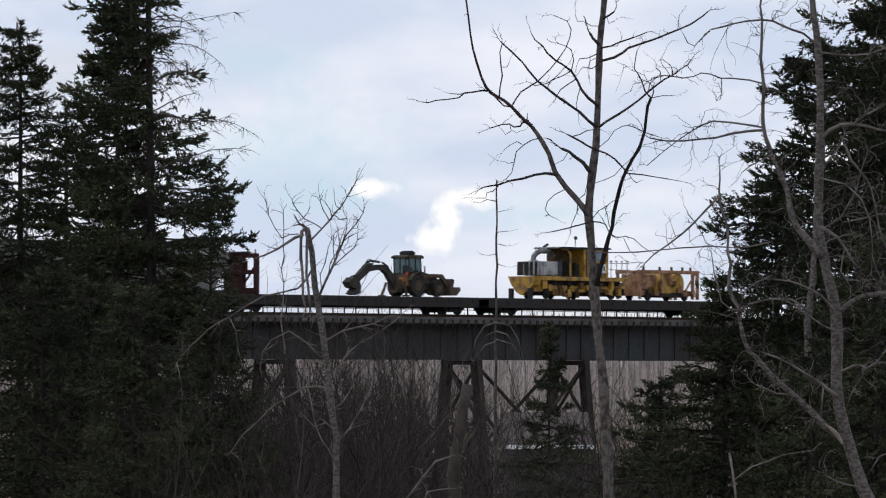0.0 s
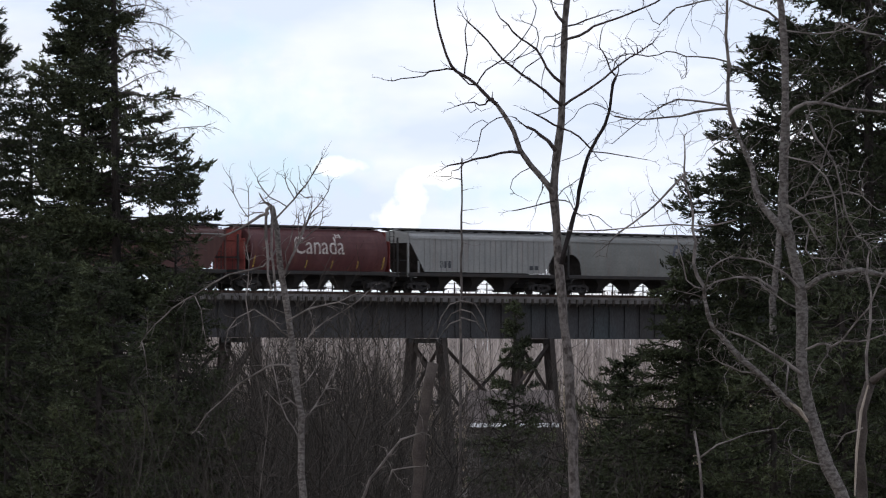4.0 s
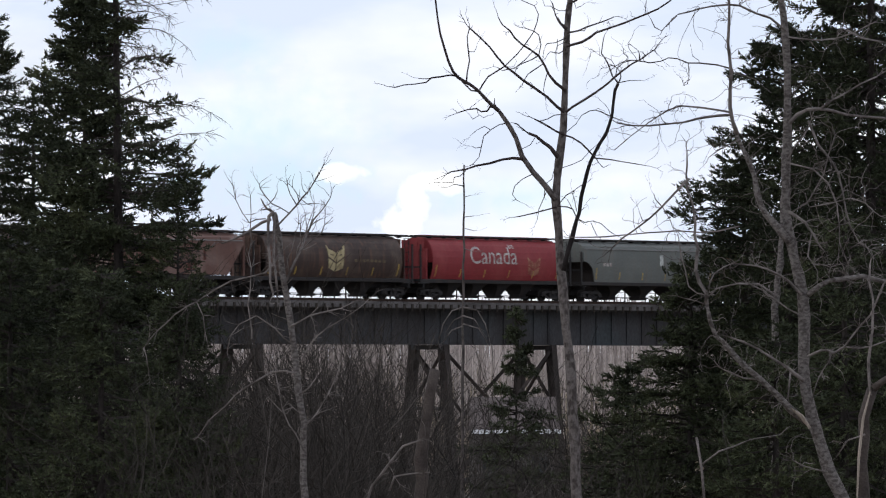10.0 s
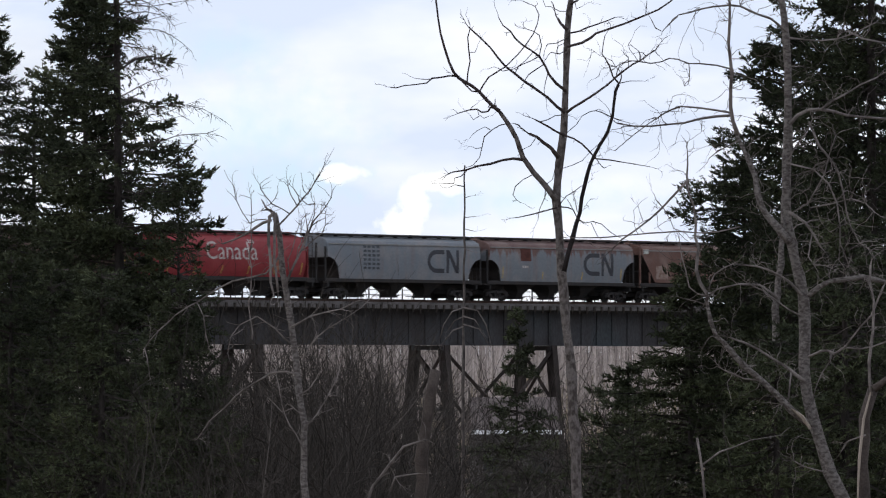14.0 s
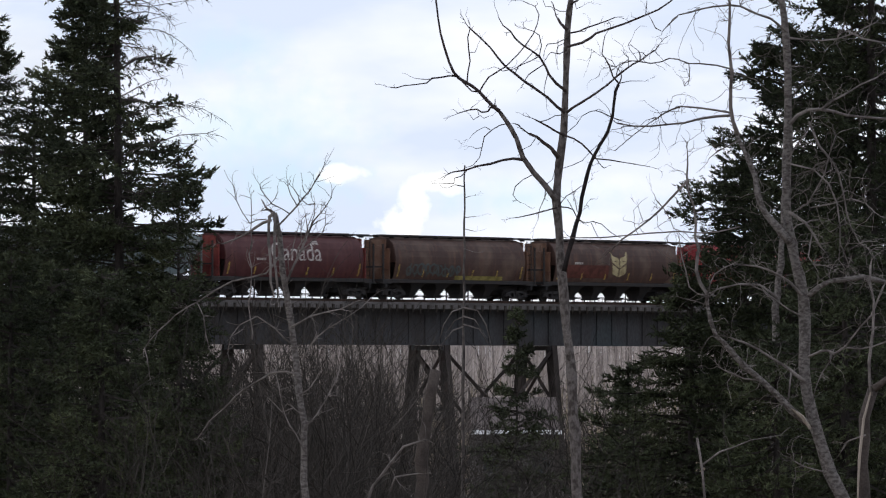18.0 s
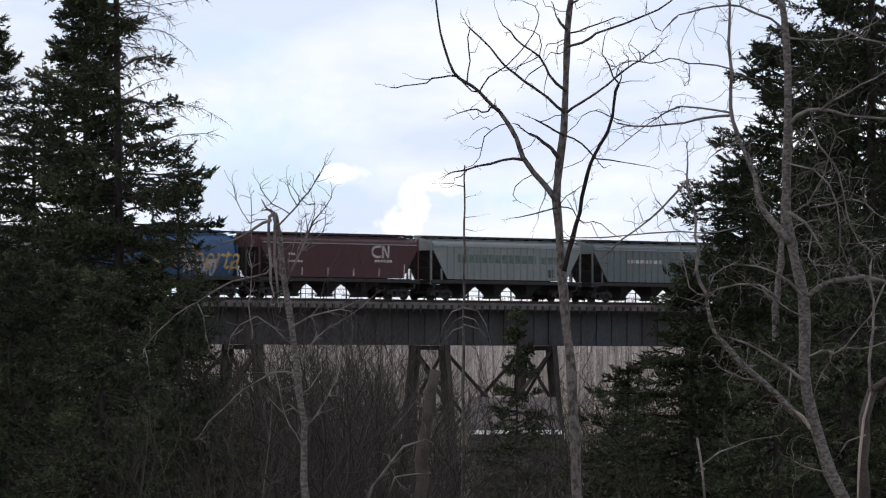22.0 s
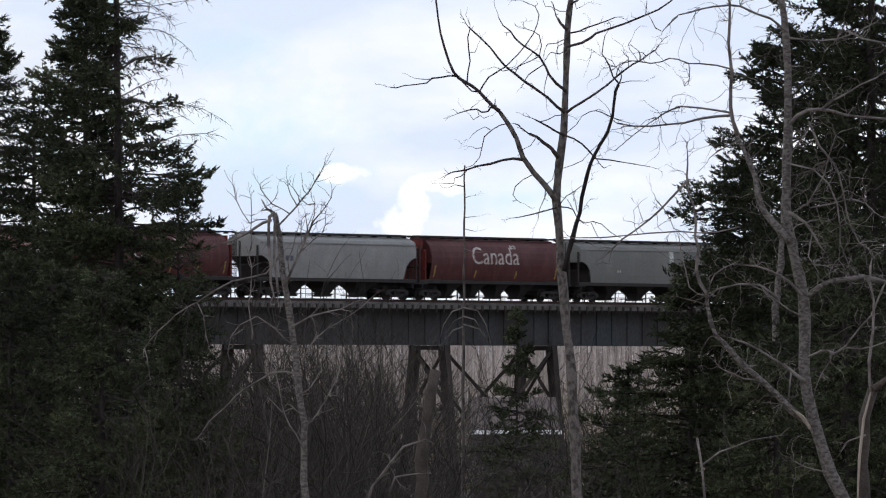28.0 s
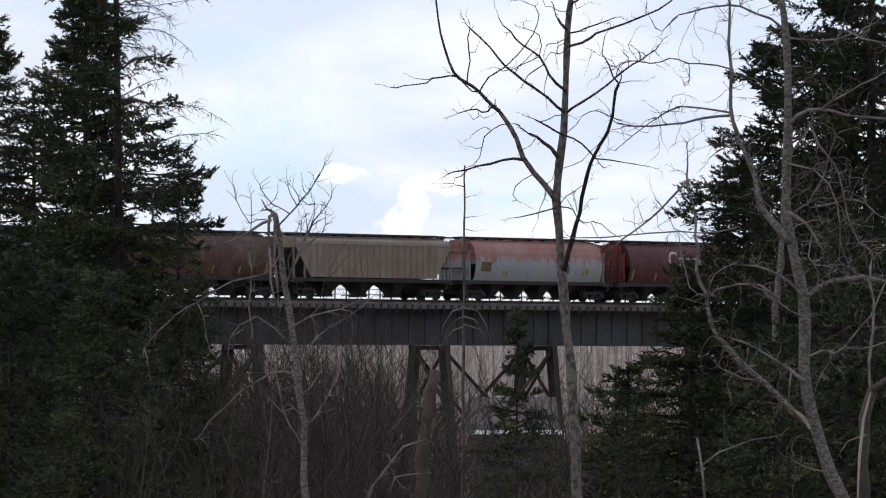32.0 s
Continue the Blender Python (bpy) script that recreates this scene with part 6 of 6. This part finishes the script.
ROWS = []
limb(0.076, 0.060, 0, -0.1, -0.01, 2.95, -0.03, 4.54, -0.06, 5.05, -0.04, 5.56, 0.06, 5.88)
limb(0.045, 0.025, 0.06, 5.88, 0.20, 5.99, 0.41, 6.13)
limb(0.019, 0.013, 0.03, 5.81, 0.01, 6.20, 0.06, 6.70, 0.03, 7.28)
limb(0.013, 0.006, -0.03, 5.37, -0.23, 5.30, -0.36, 5.11)
snag = bare_tree("broken_snag", pose(4.79, 70, -4.50), "broken pale tree stem with split wood", M_SNAG, M_LIMB2, 13, ROWS, twig=0.5)
part("split_wood", Shape().tube([(-0.13, -0.08, 4.6), (-0.11, -0.1, 5.1), (-0.06, -0.1, 5.55), (0.02, -0.09, 5.85)], [0.008, 0.016, 0.016, 0.008], 6), M_SPLIT, snag, "pale freshly split wood")

ROWS = []
limb(0.079, 0.036, 0, -0.1, 0, 2.5, -0.03, 4.97, -0.06, 5.79, -0.1, 6.27, -0.13, 6.5, -0.17, 6.9, -0.21, 7.21, -0.24, 7.45, -0.28, 7.69, -0.32, 7.93, -0.36, 8.16, -0.38, 8.4, -0.4, 8.64, -0.44, 8.8, -0.46, 8.92, -0.48, 8.98)
limb(0.024, 0.016, -0.48, 8.98, -0.54, 8.92, -0.55, 8.8, -0.55, 8.56, -0.52, 8.24, -0.48, 7.85)
limb(0.020, 0.016, -0.46, 8.95, -0.47, 8.72, -0.47, 8.48, -0.45, 8.16, -0.42, 7.85)
limb(0.024, 0.010, -0.51, 8.88, -0.63, 8.84, -0.75, 8.76, -0.87, 8.68, -1.03, 8.6, -1.19, 8.54)
limb(0.014, 0.007, -0.43, 8.78, -0.28, 8.94, -0.16, 9.07, -0.08, 9.18, 0.02, 9.29, 0.09, 9.41, 0.16, 9.52, 0.21, 9.63)
limb(0.009, 0.006, -0.26, 8.97, -0.37, 9.04, -0.5, 9.1, -0.59, 9.21, -0.66, 9.31, -0.67, 9.37)
limb(0.007, 0.005, -0.53, 9.1, -0.46, 9.18, -0.42, 9.27)
limb(0.008, 0.006, -0.15, 9.08, -0.24, 9.23, -0.28, 9.35, -0.28, 9.41)
limb(0.008, 0.006, -0.12, 9.13, -0.14, 9.23, -0.21, 9.33)
limb(0.007, 0.005, -0, 9.23, -0.06, 9.29, -0.08, 9.37)
limb(0.007, 0.005, -0.09, 9.16, -0, 9.09, 0.12, 9.1)
limb(0.009, 0.006, -0.58, 8.89, -0.71, 8.88, -0.81, 8.83, -0.91, 8.97, -1, 9.15, -1.04, 9.35)
limb(0.012, 0.006, -0.78, 7.21, -0.8, 8.01, -0.81, 8.76, -0.8, 8.95, -0.81, 9.19)
limb(0.020, 0.006, -0.32, 7.96, -0.2, 8.24, -0.02, 8.65, 0.08, 8.88, 0.16, 8.97, 0.24, 9.07, 0.32, 9.2)
limb(0.008, 0.005, 0.01, 8.7, 0.09, 8.95, 0.1, 9.11)
limb(0.008, 0.005, -0.08, 8.51, -0.1, 8.72, -0.09, 8.88)
limb(0.009, 0.005, -0.12, 8.42, 0.08, 8.6, 0.2, 8.7, 0.24, 8.8, 0.25, 8.95)
limb(0.008, 0.005, -0.16, 8.34, -0.04, 8.64, 0.01, 8.81, 0.06, 8.94)
limb(0.008, 0.005, -0.26, 8.12, -0.21, 8.48, -0.17, 8.68, -0.12, 8.81)
limb(0.008, 0.005, 0.04, 8.78, 0.13, 8.86, 0.2, 8.89)
limb(0.007, 0.005, -0.06, 8.57, -0, 8.76, -0.03, 8.92)
limb(0.016, 0.008, -0.4, 8.39, -0.59, 8.13, -0.79, 8.08, -1.07, 8.02, -1.31, 7.89, -1.54, 7.74, -1.86, 7.55, -2.1, 7.33, -2.24, 7.17, -2.29, 7.09)
limb(0.008, 0.006, -2.29, 7.09, -2.25, 6.94, -2.22, 6.74)
limb(0.008, 0.006, -1.55, 7.72, -1.46, 7.53, -1.43, 7.29, -1.38, 7.06)
limb(0.014, 0.007, -0.19, 7.12, -0.32, 7.21, -0.59, 7.45, -0.71, 7.53, -0.95, 7.41, -1.07, 7.25, -1.11, 7.06)
limb(0.016, 0.008, -0.16, 6.72, -0.32, 6.76, -0.51, 6.74, -0.71, 6.62, -0.91, 6.5, -1.15, 6.27, -1.38, 6.07, -1.54, 5.83)
limb(0.016, 0.008, -0.25, 7.37, -0.12, 7.44, 0.04, 7.53, 0.28, 7.59, 0.47, 7.63, 0.67, 7.73)
limb(0.012, 0.006, -0.08, 6.9, 0.02, 7.1, 0.12, 7.23, 0.28, 7.36, 0.51, 7.49, 0.75, 7.65, 0.87, 7.77)
limb(0.012, 0.006, -0.06, 5.95, 0.12, 6.15, 0.28, 6.42, 0.4, 6.66, 0.47, 6.9)
limb(0.012, 0.006, -0.09, 6.15, -0.2, 6.25, -0.36, 6.19, -0.47, 6.31)
limb(0.012, 0.006, -0.12, 6.42, 0.02, 6.52, 0.12, 6.66)
limb(0.012, 0.006, -0.04, 5.63, -0.16, 5.87, -0.32, 6.15, -0.4, 6.5, -0.45, 6.74)
bare_tree("broken_tree", pose(-1.89, 87, -5.18), "slender bare tree with a snapped, bent top", M_BIRCH, M_LIMB2, 14, ROWS, twig=1.3, twig_r=0.0055, reach=0.55, bend=0.3)

ROWS = []
limb(0.050, 0.012, 0, -0.1, -0.03, 3.25, -0.01, 5.24, 0.00, 7.80, 0.01, 9.44, 0.02, 10.60)
limb(0.014, 0.007, 0.00, 8.30, 0.23, 8.25, 0.36, 8.03, 0.42, 7.80)
limb(0.014, 0.007, 0.00, 8.30, -0.18, 8.24, -0.32, 8.03, -0.38, 7.80)
limb(0.014, 0.007, 0.00, 8.16, 0.18, 8.11, 0.29, 7.94)
limb(0.014, 0.007, 0.00, 8.16, -0.15, 8.09, -0.25, 7.94)
limb(0.014, 0.007, 0.00, 8.03, 0.25, 7.96, 0.38, 7.75)
limb(0.014, 0.007, 0.00, 8.00, -0.18, 7.93, -0.31, 7.75)
limb(0.008, 0.005, 0.02, 10.25, -0.14, 10.28, -0.22, 10.24)
limb(0.007, 0.004, 0.02, 10.07, 0.13, 10.1)
limb(0.007, 0.004, 0.01, 9.75, 0.2, 9.77)
limb(0.007, 0.004, 0.01, 9.57, 0.18, 9.53)
limb(0.007, 0.004, 0.01, 9.4, -0.12, 9.38)
limb(0.007, 0.004, 0.01, 9.25, 0.15, 9.2)
bare_tree("dead_conifer", pose(0.33, 100, -5.70), "thin dead conifer pole with short drooping twigs", M_LIMB3, M_LIMB2, 15, ROWS, twig=0.25, reach=0.35, bend=0.3)

ROWS = []
limb(0.119, 0.079, 0, -0.1, -0.02, 3.66, -0.01, 4.98, 0.04, 5.79, 0.13, 6.42, 0.21, 6.78)
limb(0.024, 0.012, -0.83, 4.76, -0.67, 5.16, -0.43, 5.47, -0.24, 5.71, 0.00, 5.79)
limb(0.016, 0.008, -0.43, 5.08, -0.36, 5.28, -0.04, 5.33)
bare_tree("dead_stub", pose(-0.31, 87, -5.18), "weathered broken stem with arching shoots", M_SNAG, M_LIMB2, 16, ROWS, twig=0.8)

ROWS = []
limb(0.027, 0.014, 0, -0.1, 0.01, 3.27, 0.00, 4.75, -0.03, 5.11, -0.09, 5.48)
limb(0.014, 0.007, -0.02, 5.16, 0.18, 5.31, 0.56, 5.45, 0.87, 5.50)
bare_tree("sapling", pose(3.16, 75, -4.70), "thin pale bare sapling", M_LIMB2, M_LIMB2, 17, ROWS, twig=0.5)


def spruce(name, m, tall, wide, label, seed, needles, full=1.0, clear=0.05, bare_from=2.0, trunk_r=0.15, density=1.0, one_sided=None, dead_from=0.0, lean=0.0, cap=2.4, taper=0.66, rise=0.0, thick=1.0, gap=1.0, snags=()):
    """A spruce: tapered trunk, whorls of drooping boughs, each with many small needle sprays; boughs in the one_sided sector, or above bare_from, stay dead and bare."""
    r = random.Random(seed)
    rs = np.random.RandomState(seed)
    root = thing(name, m, label, "tree")
    axis = lambda z: Vector((lean * z / tall, 0.05 * math.sin(z * 0.4), z))
    part("trunk", Shape().tube([axis(tall * i / 14) for i in range(15)], [trunk_r * (1 - i / 14.5) + 0.008 for i in range(15)], 9), M_SPRUCE, root, smooth=True)
    boughs, dead = Shape(), Twigs(seed + 1)
    pos, fwd, size = [], [], []
    z = tall * clear
    while z < tall * 0.985:
        rel = z / tall
        reach = min(cap, wide * (1 - rel) ** taper) + 0.06
        az0 = r.uniform(0, 6.28)
        for i in range(r.choice((4, 5, 5, 6))):
            zi = min(tall * 0.985, z + r.uniform(-0.35, 0.35))
            az = az0 + i * 1.2 + r.uniform(-0.3, 0.3)
            ln = reach * r.choice((0.6, 0.75, 0.85, 0.95, 1.0, 1.15)) * r.uniform(0.9, 1.1)
            sag = 0.36 * (1 - rel) + r.uniform(-0.34, 0.42) - 0.25 * max(0, rel - 0.75) * 4 - rise * r.uniform(0.5, 1.2)
            out = Vector((math.cos(az), math.sin(az), 0))
            base = axis(zi)
            pts = []
            for k in range(6):
                t = k / 5
                pts.append(base + out * ln * t + Vector((0, 0, -sag * ln * (t - 0.75 * t * t * t) * 1.1)))
            sided = one_sided is not None and abs((az - one_sided + math.pi) % (2 * math.pi) - math.pi) < 0.95
            is_dead = (sided and rel > dead_from and r.random() < 0.93) or rel > bare_from or r.random() > full
            if sided and rel > dead_from and r.random() < (0.72 if snags else 0.3):
                continue
            if is_dead:
                if one_sided is None and rel < 0.5:
                    ln *= 0.6
                ln *= r.uniform(0.6, 1.1) if sided else r.uniform(0.5, 0.9)
                fall, rise = r.uniform(0.1, 0.5), r.uniform(0.1, 0.45)
                tip = [base + out * ln * 1.15 * k / 5 + Vector((r.gauss(0, 0.02), 0, ln * (-fall * k / 5 + rise * (k / 5) ** 2) + r.gauss(0, 0.02))) for k in range(6)]
                dead.stem(tip, 0.012, 0.004)
                for _ in range(int((24 if sided else 12) * ln) + 2):
                    q = tip[r.randrange(1, 6)]
                    dead.curl(q, out * 0.6 + Vector((r.uniform(-1, 1), r.uniform(-1, 1), r.uniform(-1.2, 0.2))), r.uniform(0.08, 0.3), 0.005, 0.5, 3)
                continue
            boughs.tube(pts, [0.02 * (1 - k / 6) + 0.004 for k in range(6)], 3, cap=False)
            across = Vector((-out.y, out.x, 0))
            nb = int((ln * 9 + 4) * density * (1.0 if z > 4.2 else 0.4)) + 2
            tb = np.sort(rs.uniform(0.1, 1.0, nb)) ** 0.85
            sd = np.where(np.arange(nb) % 2, 1.0, -1.0) * rs.uniform(0.5, 1.0, nb)
            sd[-1] = 0.1
            root_p = np.stack([np.interp(tb, np.linspace(0, 1, 6), [p[k] for p in pts]) for k in range(3)], 1)
            lb = (0.14 + 0.36 * ln * (1.02 - tb) * rs.uniform(0.5, 1.4, nb)).clip(0.1, 0.6)
            db = np.stack([out.x * 0.9 + across.x * sd, out.y * 0.9 + across.y * sd, rs.normal(-0.55, 0.42, nb) + 1.1 * tb ** 3 + 0.3 * rise], 1)
            db /= np.linalg.norm(db, axis=1)[:, None]
            per = 20
            k = np.tile(np.linspace(0.0, 1.0, per), nb)
            which = np.repeat(np.arange(nb), per)
            p = root_p[which] + db[which] * (lb[which] * k)[:, None] + rs.normal(0, 0.012, (nb * per, 3))
            p[:, 2] += (0.22 * tb[which] - 0.1) * lb[which] * k * k
            f = db[which] + rs.normal(0, 0.5, (nb * per, 3)) + np.array([0, 0, 0.12])
            f /= np.linalg.norm(f, axis=1)[:, None]
            pos.append(p)
            fwd.append(f)
            size.append(rs.uniform(0.035, 0.095, nb * per))
        z += gap * r.uniform(0.13, 0.22) * (0.8 + 0.4 * (1 - rel)) * (1.0 if z > 4.2 else 1.6)
    for zs, ln, fall in snags:                  # long bare boughs on one side, hung with twigs
        base = axis(zs)
        tip = [base + Vector((ln * k / 7, r.gauss(0, 0.02) - 0.1 * k / 7, ln * (0.32 * math.sin(1.6 * k / 7) - (fall + 0.3) * (k / 7) ** 2) + r.gauss(0, 0.012))) for k in range(8)]
        dead.stem(tip, 0.017, 0.005)
        for _ in range(int(26 * ln)):
            q = tip[r.randrange(1, 8)].lerp(tip[r.randrange(3, 8)], r.random() * 0.5)
            dead.curl(q, Vector((r.uniform(-0.2, 1.2), r.uniform(-0.8, 0.8), r.uniform(-1.3, 0.5))), r.uniform(0.06, 0.26), 0.0055, 0.4, 3, 1 if r.random() < 0.25 else 0)
    lead = int(260 * min(1, density) ** 2)     # the leader's own short twigs
    zl = tall * 0.998 - rs.uniform(0, 1, lead) ** 1.5 * 1.3
    turn = rs.uniform(0, 6.28, lead)
    pos.append(np.stack([lean * zl / tall, 0.05 * np.sin(zl * 0.4), zl], 1))
    fl = np.stack([np.cos(turn), np.sin(turn), rs.uniform(0.1, 1.2, lead)], 1)
    fwd.append(fl / np.linalg.norm(fl, axis=1)[:, None])
    size.append(rs.uniform(0.07, 0.16, lead))
    p, f, s = np.concatenate(pos), np.concatenate(fwd), np.concatenate(size)
    n = len(p)
    up = rs.normal(0, 1, (n, 3))
    side = np.cross(f, up)
    side /= np.linalg.norm(side, axis=1)[:, None] + 1e-9
    w = rs.uniform(0.008, 0.018, n)[:, None] * thick
    verts = np.concatenate([p - side * w, p + side * w, p + f * s[:, None]])
    tagged(part("crown", blade_mesh("crown", verts, needles), None, root), kind="stuff")
    tagged(part("branchwork", boughs, M_SPRUCE, root), kind="stuff")
    if dead.shape.v:
        tagged(part("deadwood", dead.shape, M_DEADTWIG, root), kind="stuff")
    return root


def stand(px, depth):
    """A pose on the ground at x = px, y = depth metres."""
    return pose(px, depth, height(px, depth) - 0.1)


def plant_spruces():
    dark, low = "dark green spruce with drooping boughs", "low dense spruce among brush"
    spruce("spruce_tree", stand(-8.05, 110), 14.2, 2.4, dark, 21, M_NEEDLE, density=1.0)
    spruce("spruce_tree", stand(-6.5, 113), 15.0, 2.3, "tall dark spruce with a narrow crown", 22, M_NEEDLE, full=0.97, cap=1.8, density=1.2, thick=1.3)
    spruce("spruce_tree", stand(-5.5, 108), 19.5, 2.6, "tall spruce with bare dead boughs near its top", 23, M_NEEDLE2, full=0.9, one_sided=-0.2, dead_from=0.6, lean=-0.25, cap=1.4, density=1.3, trunk_r=0.14, thick=1.45,
           snags=((14.0, 1.0, 0.35), (13.75, 0.9, 0.0), (13.45, 1.3, 0.2), (13.3, 0.75, 0.7), (12.95, 1.15, 0.05), (12.4, 0.85, -0.4), (12.3, 0.9, 0.45), (12.0, 1.75, -0.02), (11.35, 1.8, -0.2)))
    spruce("spruce_tree", stand(-5.02, 118), 12.2, 1.55, "small spruce with a pointed top", 24, M_NEEDLE, cap=0.85, density=0.42, full=0.8, rise=0.1, trunk_r=0.08)
    spruce("spruce_tree", stand(-6.43, 102), 9.2, 3.0, low, 25, M_NEEDLE2)
    spruce("spruce_tree", stand(-4.4, 104), 8.9, 2.4, low, 26, M_NEEDLE2, cap=1.5)
    spruce("spruce_tree", stand(-5.38, 98), 8.8, 2.6, low, 27, M_NEEDLE2)
    spruce("spruce_tree", stand(-6.95, 100), 9.2, 2.8, low, 28, M_NEEDLE)
    spruce("spruce_tree", stand(5.54, 99), 12.75, 3.7, "broad dark spruce with upswept boughs behind a bare birch", 31, M_NEEDLE, full=0.95, cap=1.62, density=1.35, taper=0.6, rise=0.35, thick=1.2)
    spruce("spruce_tree", stand(6.85, 104), 14.0, 2.7, dark, 39, M_NEEDLE, cap=1.55, density=1.15, thick=1.4)
    spruce("spruce_tree", stand(-7.9, 120), 13.2, 3.0, dark, 40, M_NEEDLE, cap=1.4)
    spruce("spruce_tree", stand(6.55, 95), 17.5, 2.7, "tall dark spruce with heavy boughs", 32, M_NEEDLE, cap=2.2, density=1.3, thick=1.3)
    spruce("spruce_tree", stand(5.0, 103), 10.9, 2.4, "dark spruce crowded among taller ones", 33, M_NEEDLE, cap=1.15, density=1.15, rise=0.2)
    spruce("spruce_tree", stand(4.0, 100), 9.0, 3.8, "broad low spruce with drooping feathery boughs", 34, M_NEEDLE2, density=1.05, full=0.95, cap=2.0, taper=0.8, rise=-0.1)
    spruce("spruce_tree", stand(3.1, 104), 7.6, 3.2, low, 41, M_NEEDLE2, density=0.8, full=0.9, cap=1.3, taper=0.9, rise=-0.15)
    spruce("spruce_tree", stand(1.45, 122), 9.1, 4.4, "young spruce with a thin leader and drooping boughs", 36, M_NEEDLE2, full=0.85, density=1.0, cap=1.3, trunk_r=0.05, taper=1.4, rise=-0.2, gap=1.4)
    spruce("spruce_tree", stand(4.83, 90), 7.3, 2.6, low, 37, M_NEEDLE2, cap=1.4, density=0.8)
    spruce("spruce_tree", stand(5.95, 92), 9.2, 3.0, low, 38, M_NEEDLE2, cap=1.6, density=0.8)


plant_spruces()


def plant_brush():
    """Leafless undergrowth on the slope and the valley floor: tall on one side, low before the building and the towers."""
    r = random.Random(51)
    for band, (y0, y1, n) in enumerate(((88, 125, 560), (125, 190, 760), (190, 300, 540), (300, 425, 300))):
        tw = Twigs(60 + band)
        for _ in range(n):
            y = r.uniform(y0, y1)
            u = (r.uniform(-0.045, 0.0) if r.random() < 0.65 else r.uniform(0.0, 0.03)) if r.random() < 0.88 else r.uniform(-0.078, 0.078)
            x = u * y
            lean = Vector((r.gauss(0, 0.22), r.gauss(0, 0.2), 1))
            over = u + lean.x * 7 / y          # where its top leans to
            low = any(0.002 < a < 0.0135 for a in (u, over, (u + over) / 2))
            crest = -0.0195 if low else (r.uniform(0.002, 0.011) if r.random() < 0.5 and u > -0.037 else -0.001) if u < -0.006 else -0.003
            z = height(x, y) - 0.05
            h = 1.6 + (crest - abs(r.gauss(0, 0.0065))) * y - z
            if h < 1.2:
                continue
            tw.curl((x, y, z), lean, h * 0.93, 0.016 * (y / 110) ** 0.8 * r.uniform(0.4, 1.3), 0.27, 8, 2, 0.05, (0.12, 0.32))
        solid("undergrowth", tw.shape, M_BRUSH, "tangle of bare grey-brown shrubs", "shrubs", "stuff")


def plant_far_wood():
    """The bare wood on the slope beyond the bridge."""
    r = random.Random(71)
    tw = Twigs(72)
    for _ in range(3600):
        y = r.uniform(520, 900)
        x = r.uniform(-0.1, 0.1) * y
        base = Vector((x, y, height(x, y) - 0.1))
        h = r.uniform(6.5, 9.5)
        top = base + Vector((r.gauss(0, 0.3), r.gauss(0, 0.3), h))
        tw.stem([base, base.lerp(top, 0.5), top], 0.13, 0.05)
        for i in range(7):
            q = base.lerp(top, r.uniform(0.35, 0.95))
            tw.stem([q, q + Vector((r.gauss(0, 0.5), r.gauss(0, 0.5), r.uniform(0.5, 1.4)))], 0.04, 0.02)
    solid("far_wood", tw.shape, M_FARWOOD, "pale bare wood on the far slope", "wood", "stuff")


plant_brush()
plant_far_wood()


# ---- a low building by the bridge ----
def build_house():
    x, y = 4.4, 395.0
    z = height(x, y) - 0.1
    root = thing("house", pose(x, y, z, 0, 0, 4), "low dark-sided house with a brown roof and white eaves", "house")
    part("wall", Shape().box(0, 0, 2.8, 5.0, 5.6, 5.8), M_SIDING, root)
    part("roof", Shape().slab([(-3.3, 5.7), (3.3, 5.7), (0, 7.9)], -2.8, 2.8), M_SHINGLE, root, "brown shingle roof", m=pose(0, 0, 0, 0, 0, 90))
    part("fascia", Shape().box(0, -3.34, 5.72, 5.7, 0.08, 0.26), M_FASCIA, root, "white eave board")
    for wx, w in ((-1.4, 1.4), (1.6, 1.2)):
        window = part("window", Shape().box(wx, -2.82, 4.2, w, 0.08, 0.14).box(wx, -2.82, 3.1, w, 0.08, 0.1).box(wx - w / 2, -2.82, 3.65, 0.1, 0.08, 1.2).box(wx + w / 2, -2.82, 3.65, 0.1, 0.08, 1.2), M_SIDING, root, "dark window frame")
        part("pane", Shape().box(wx, -2.81, 3.65, w - 0.1, 0.03, 1.05), M_GLASSDARK, window)


build_house()


# ---- what moves: the train rolls to the right at about 15 m/s ----
TRAVEL = [(0, 0.0), (4, 61.37), (8, 122.57), (12, 183.32), (16, 243.46), (20, 302.93), (24, 361.97), (28, 420.68), (32, 479.08)]


def gone(t):
    for (a, p), (b, q) in zip(TRAVEL, TRAVEL[1:]):
        if t <= b:
            return p + (q - p) * (t - a) / (b - a)
    return TRAVEL[-1][1]


def motions():
    for ob, s, z in MOVERS:
        walk(ob, [(t, on_line(s + d, 0, z)) for t, d in TRAVEL])
    # the wheelsets roll while their car is on the open bridge
    for ob, s, dx in ROLLERS:
        times = [k / 30 for k in range(961) if -36 < s + gone(k / 30) < 42]
        if not times:
            continue
        first = gone(times[0])
        rows = [(0.0, 0.0)] * (times[0] > 0.01) + [(t, gone(t) - first) for t in times]
        rows += [(32.0, rows[-1][1])] * (times[-1] < 31.99)
        walk(ob, [(t, pose(dx, 0, 0.44, 0, math.degrees(d / 0.44), 0)) for t, d in rows])


motions()
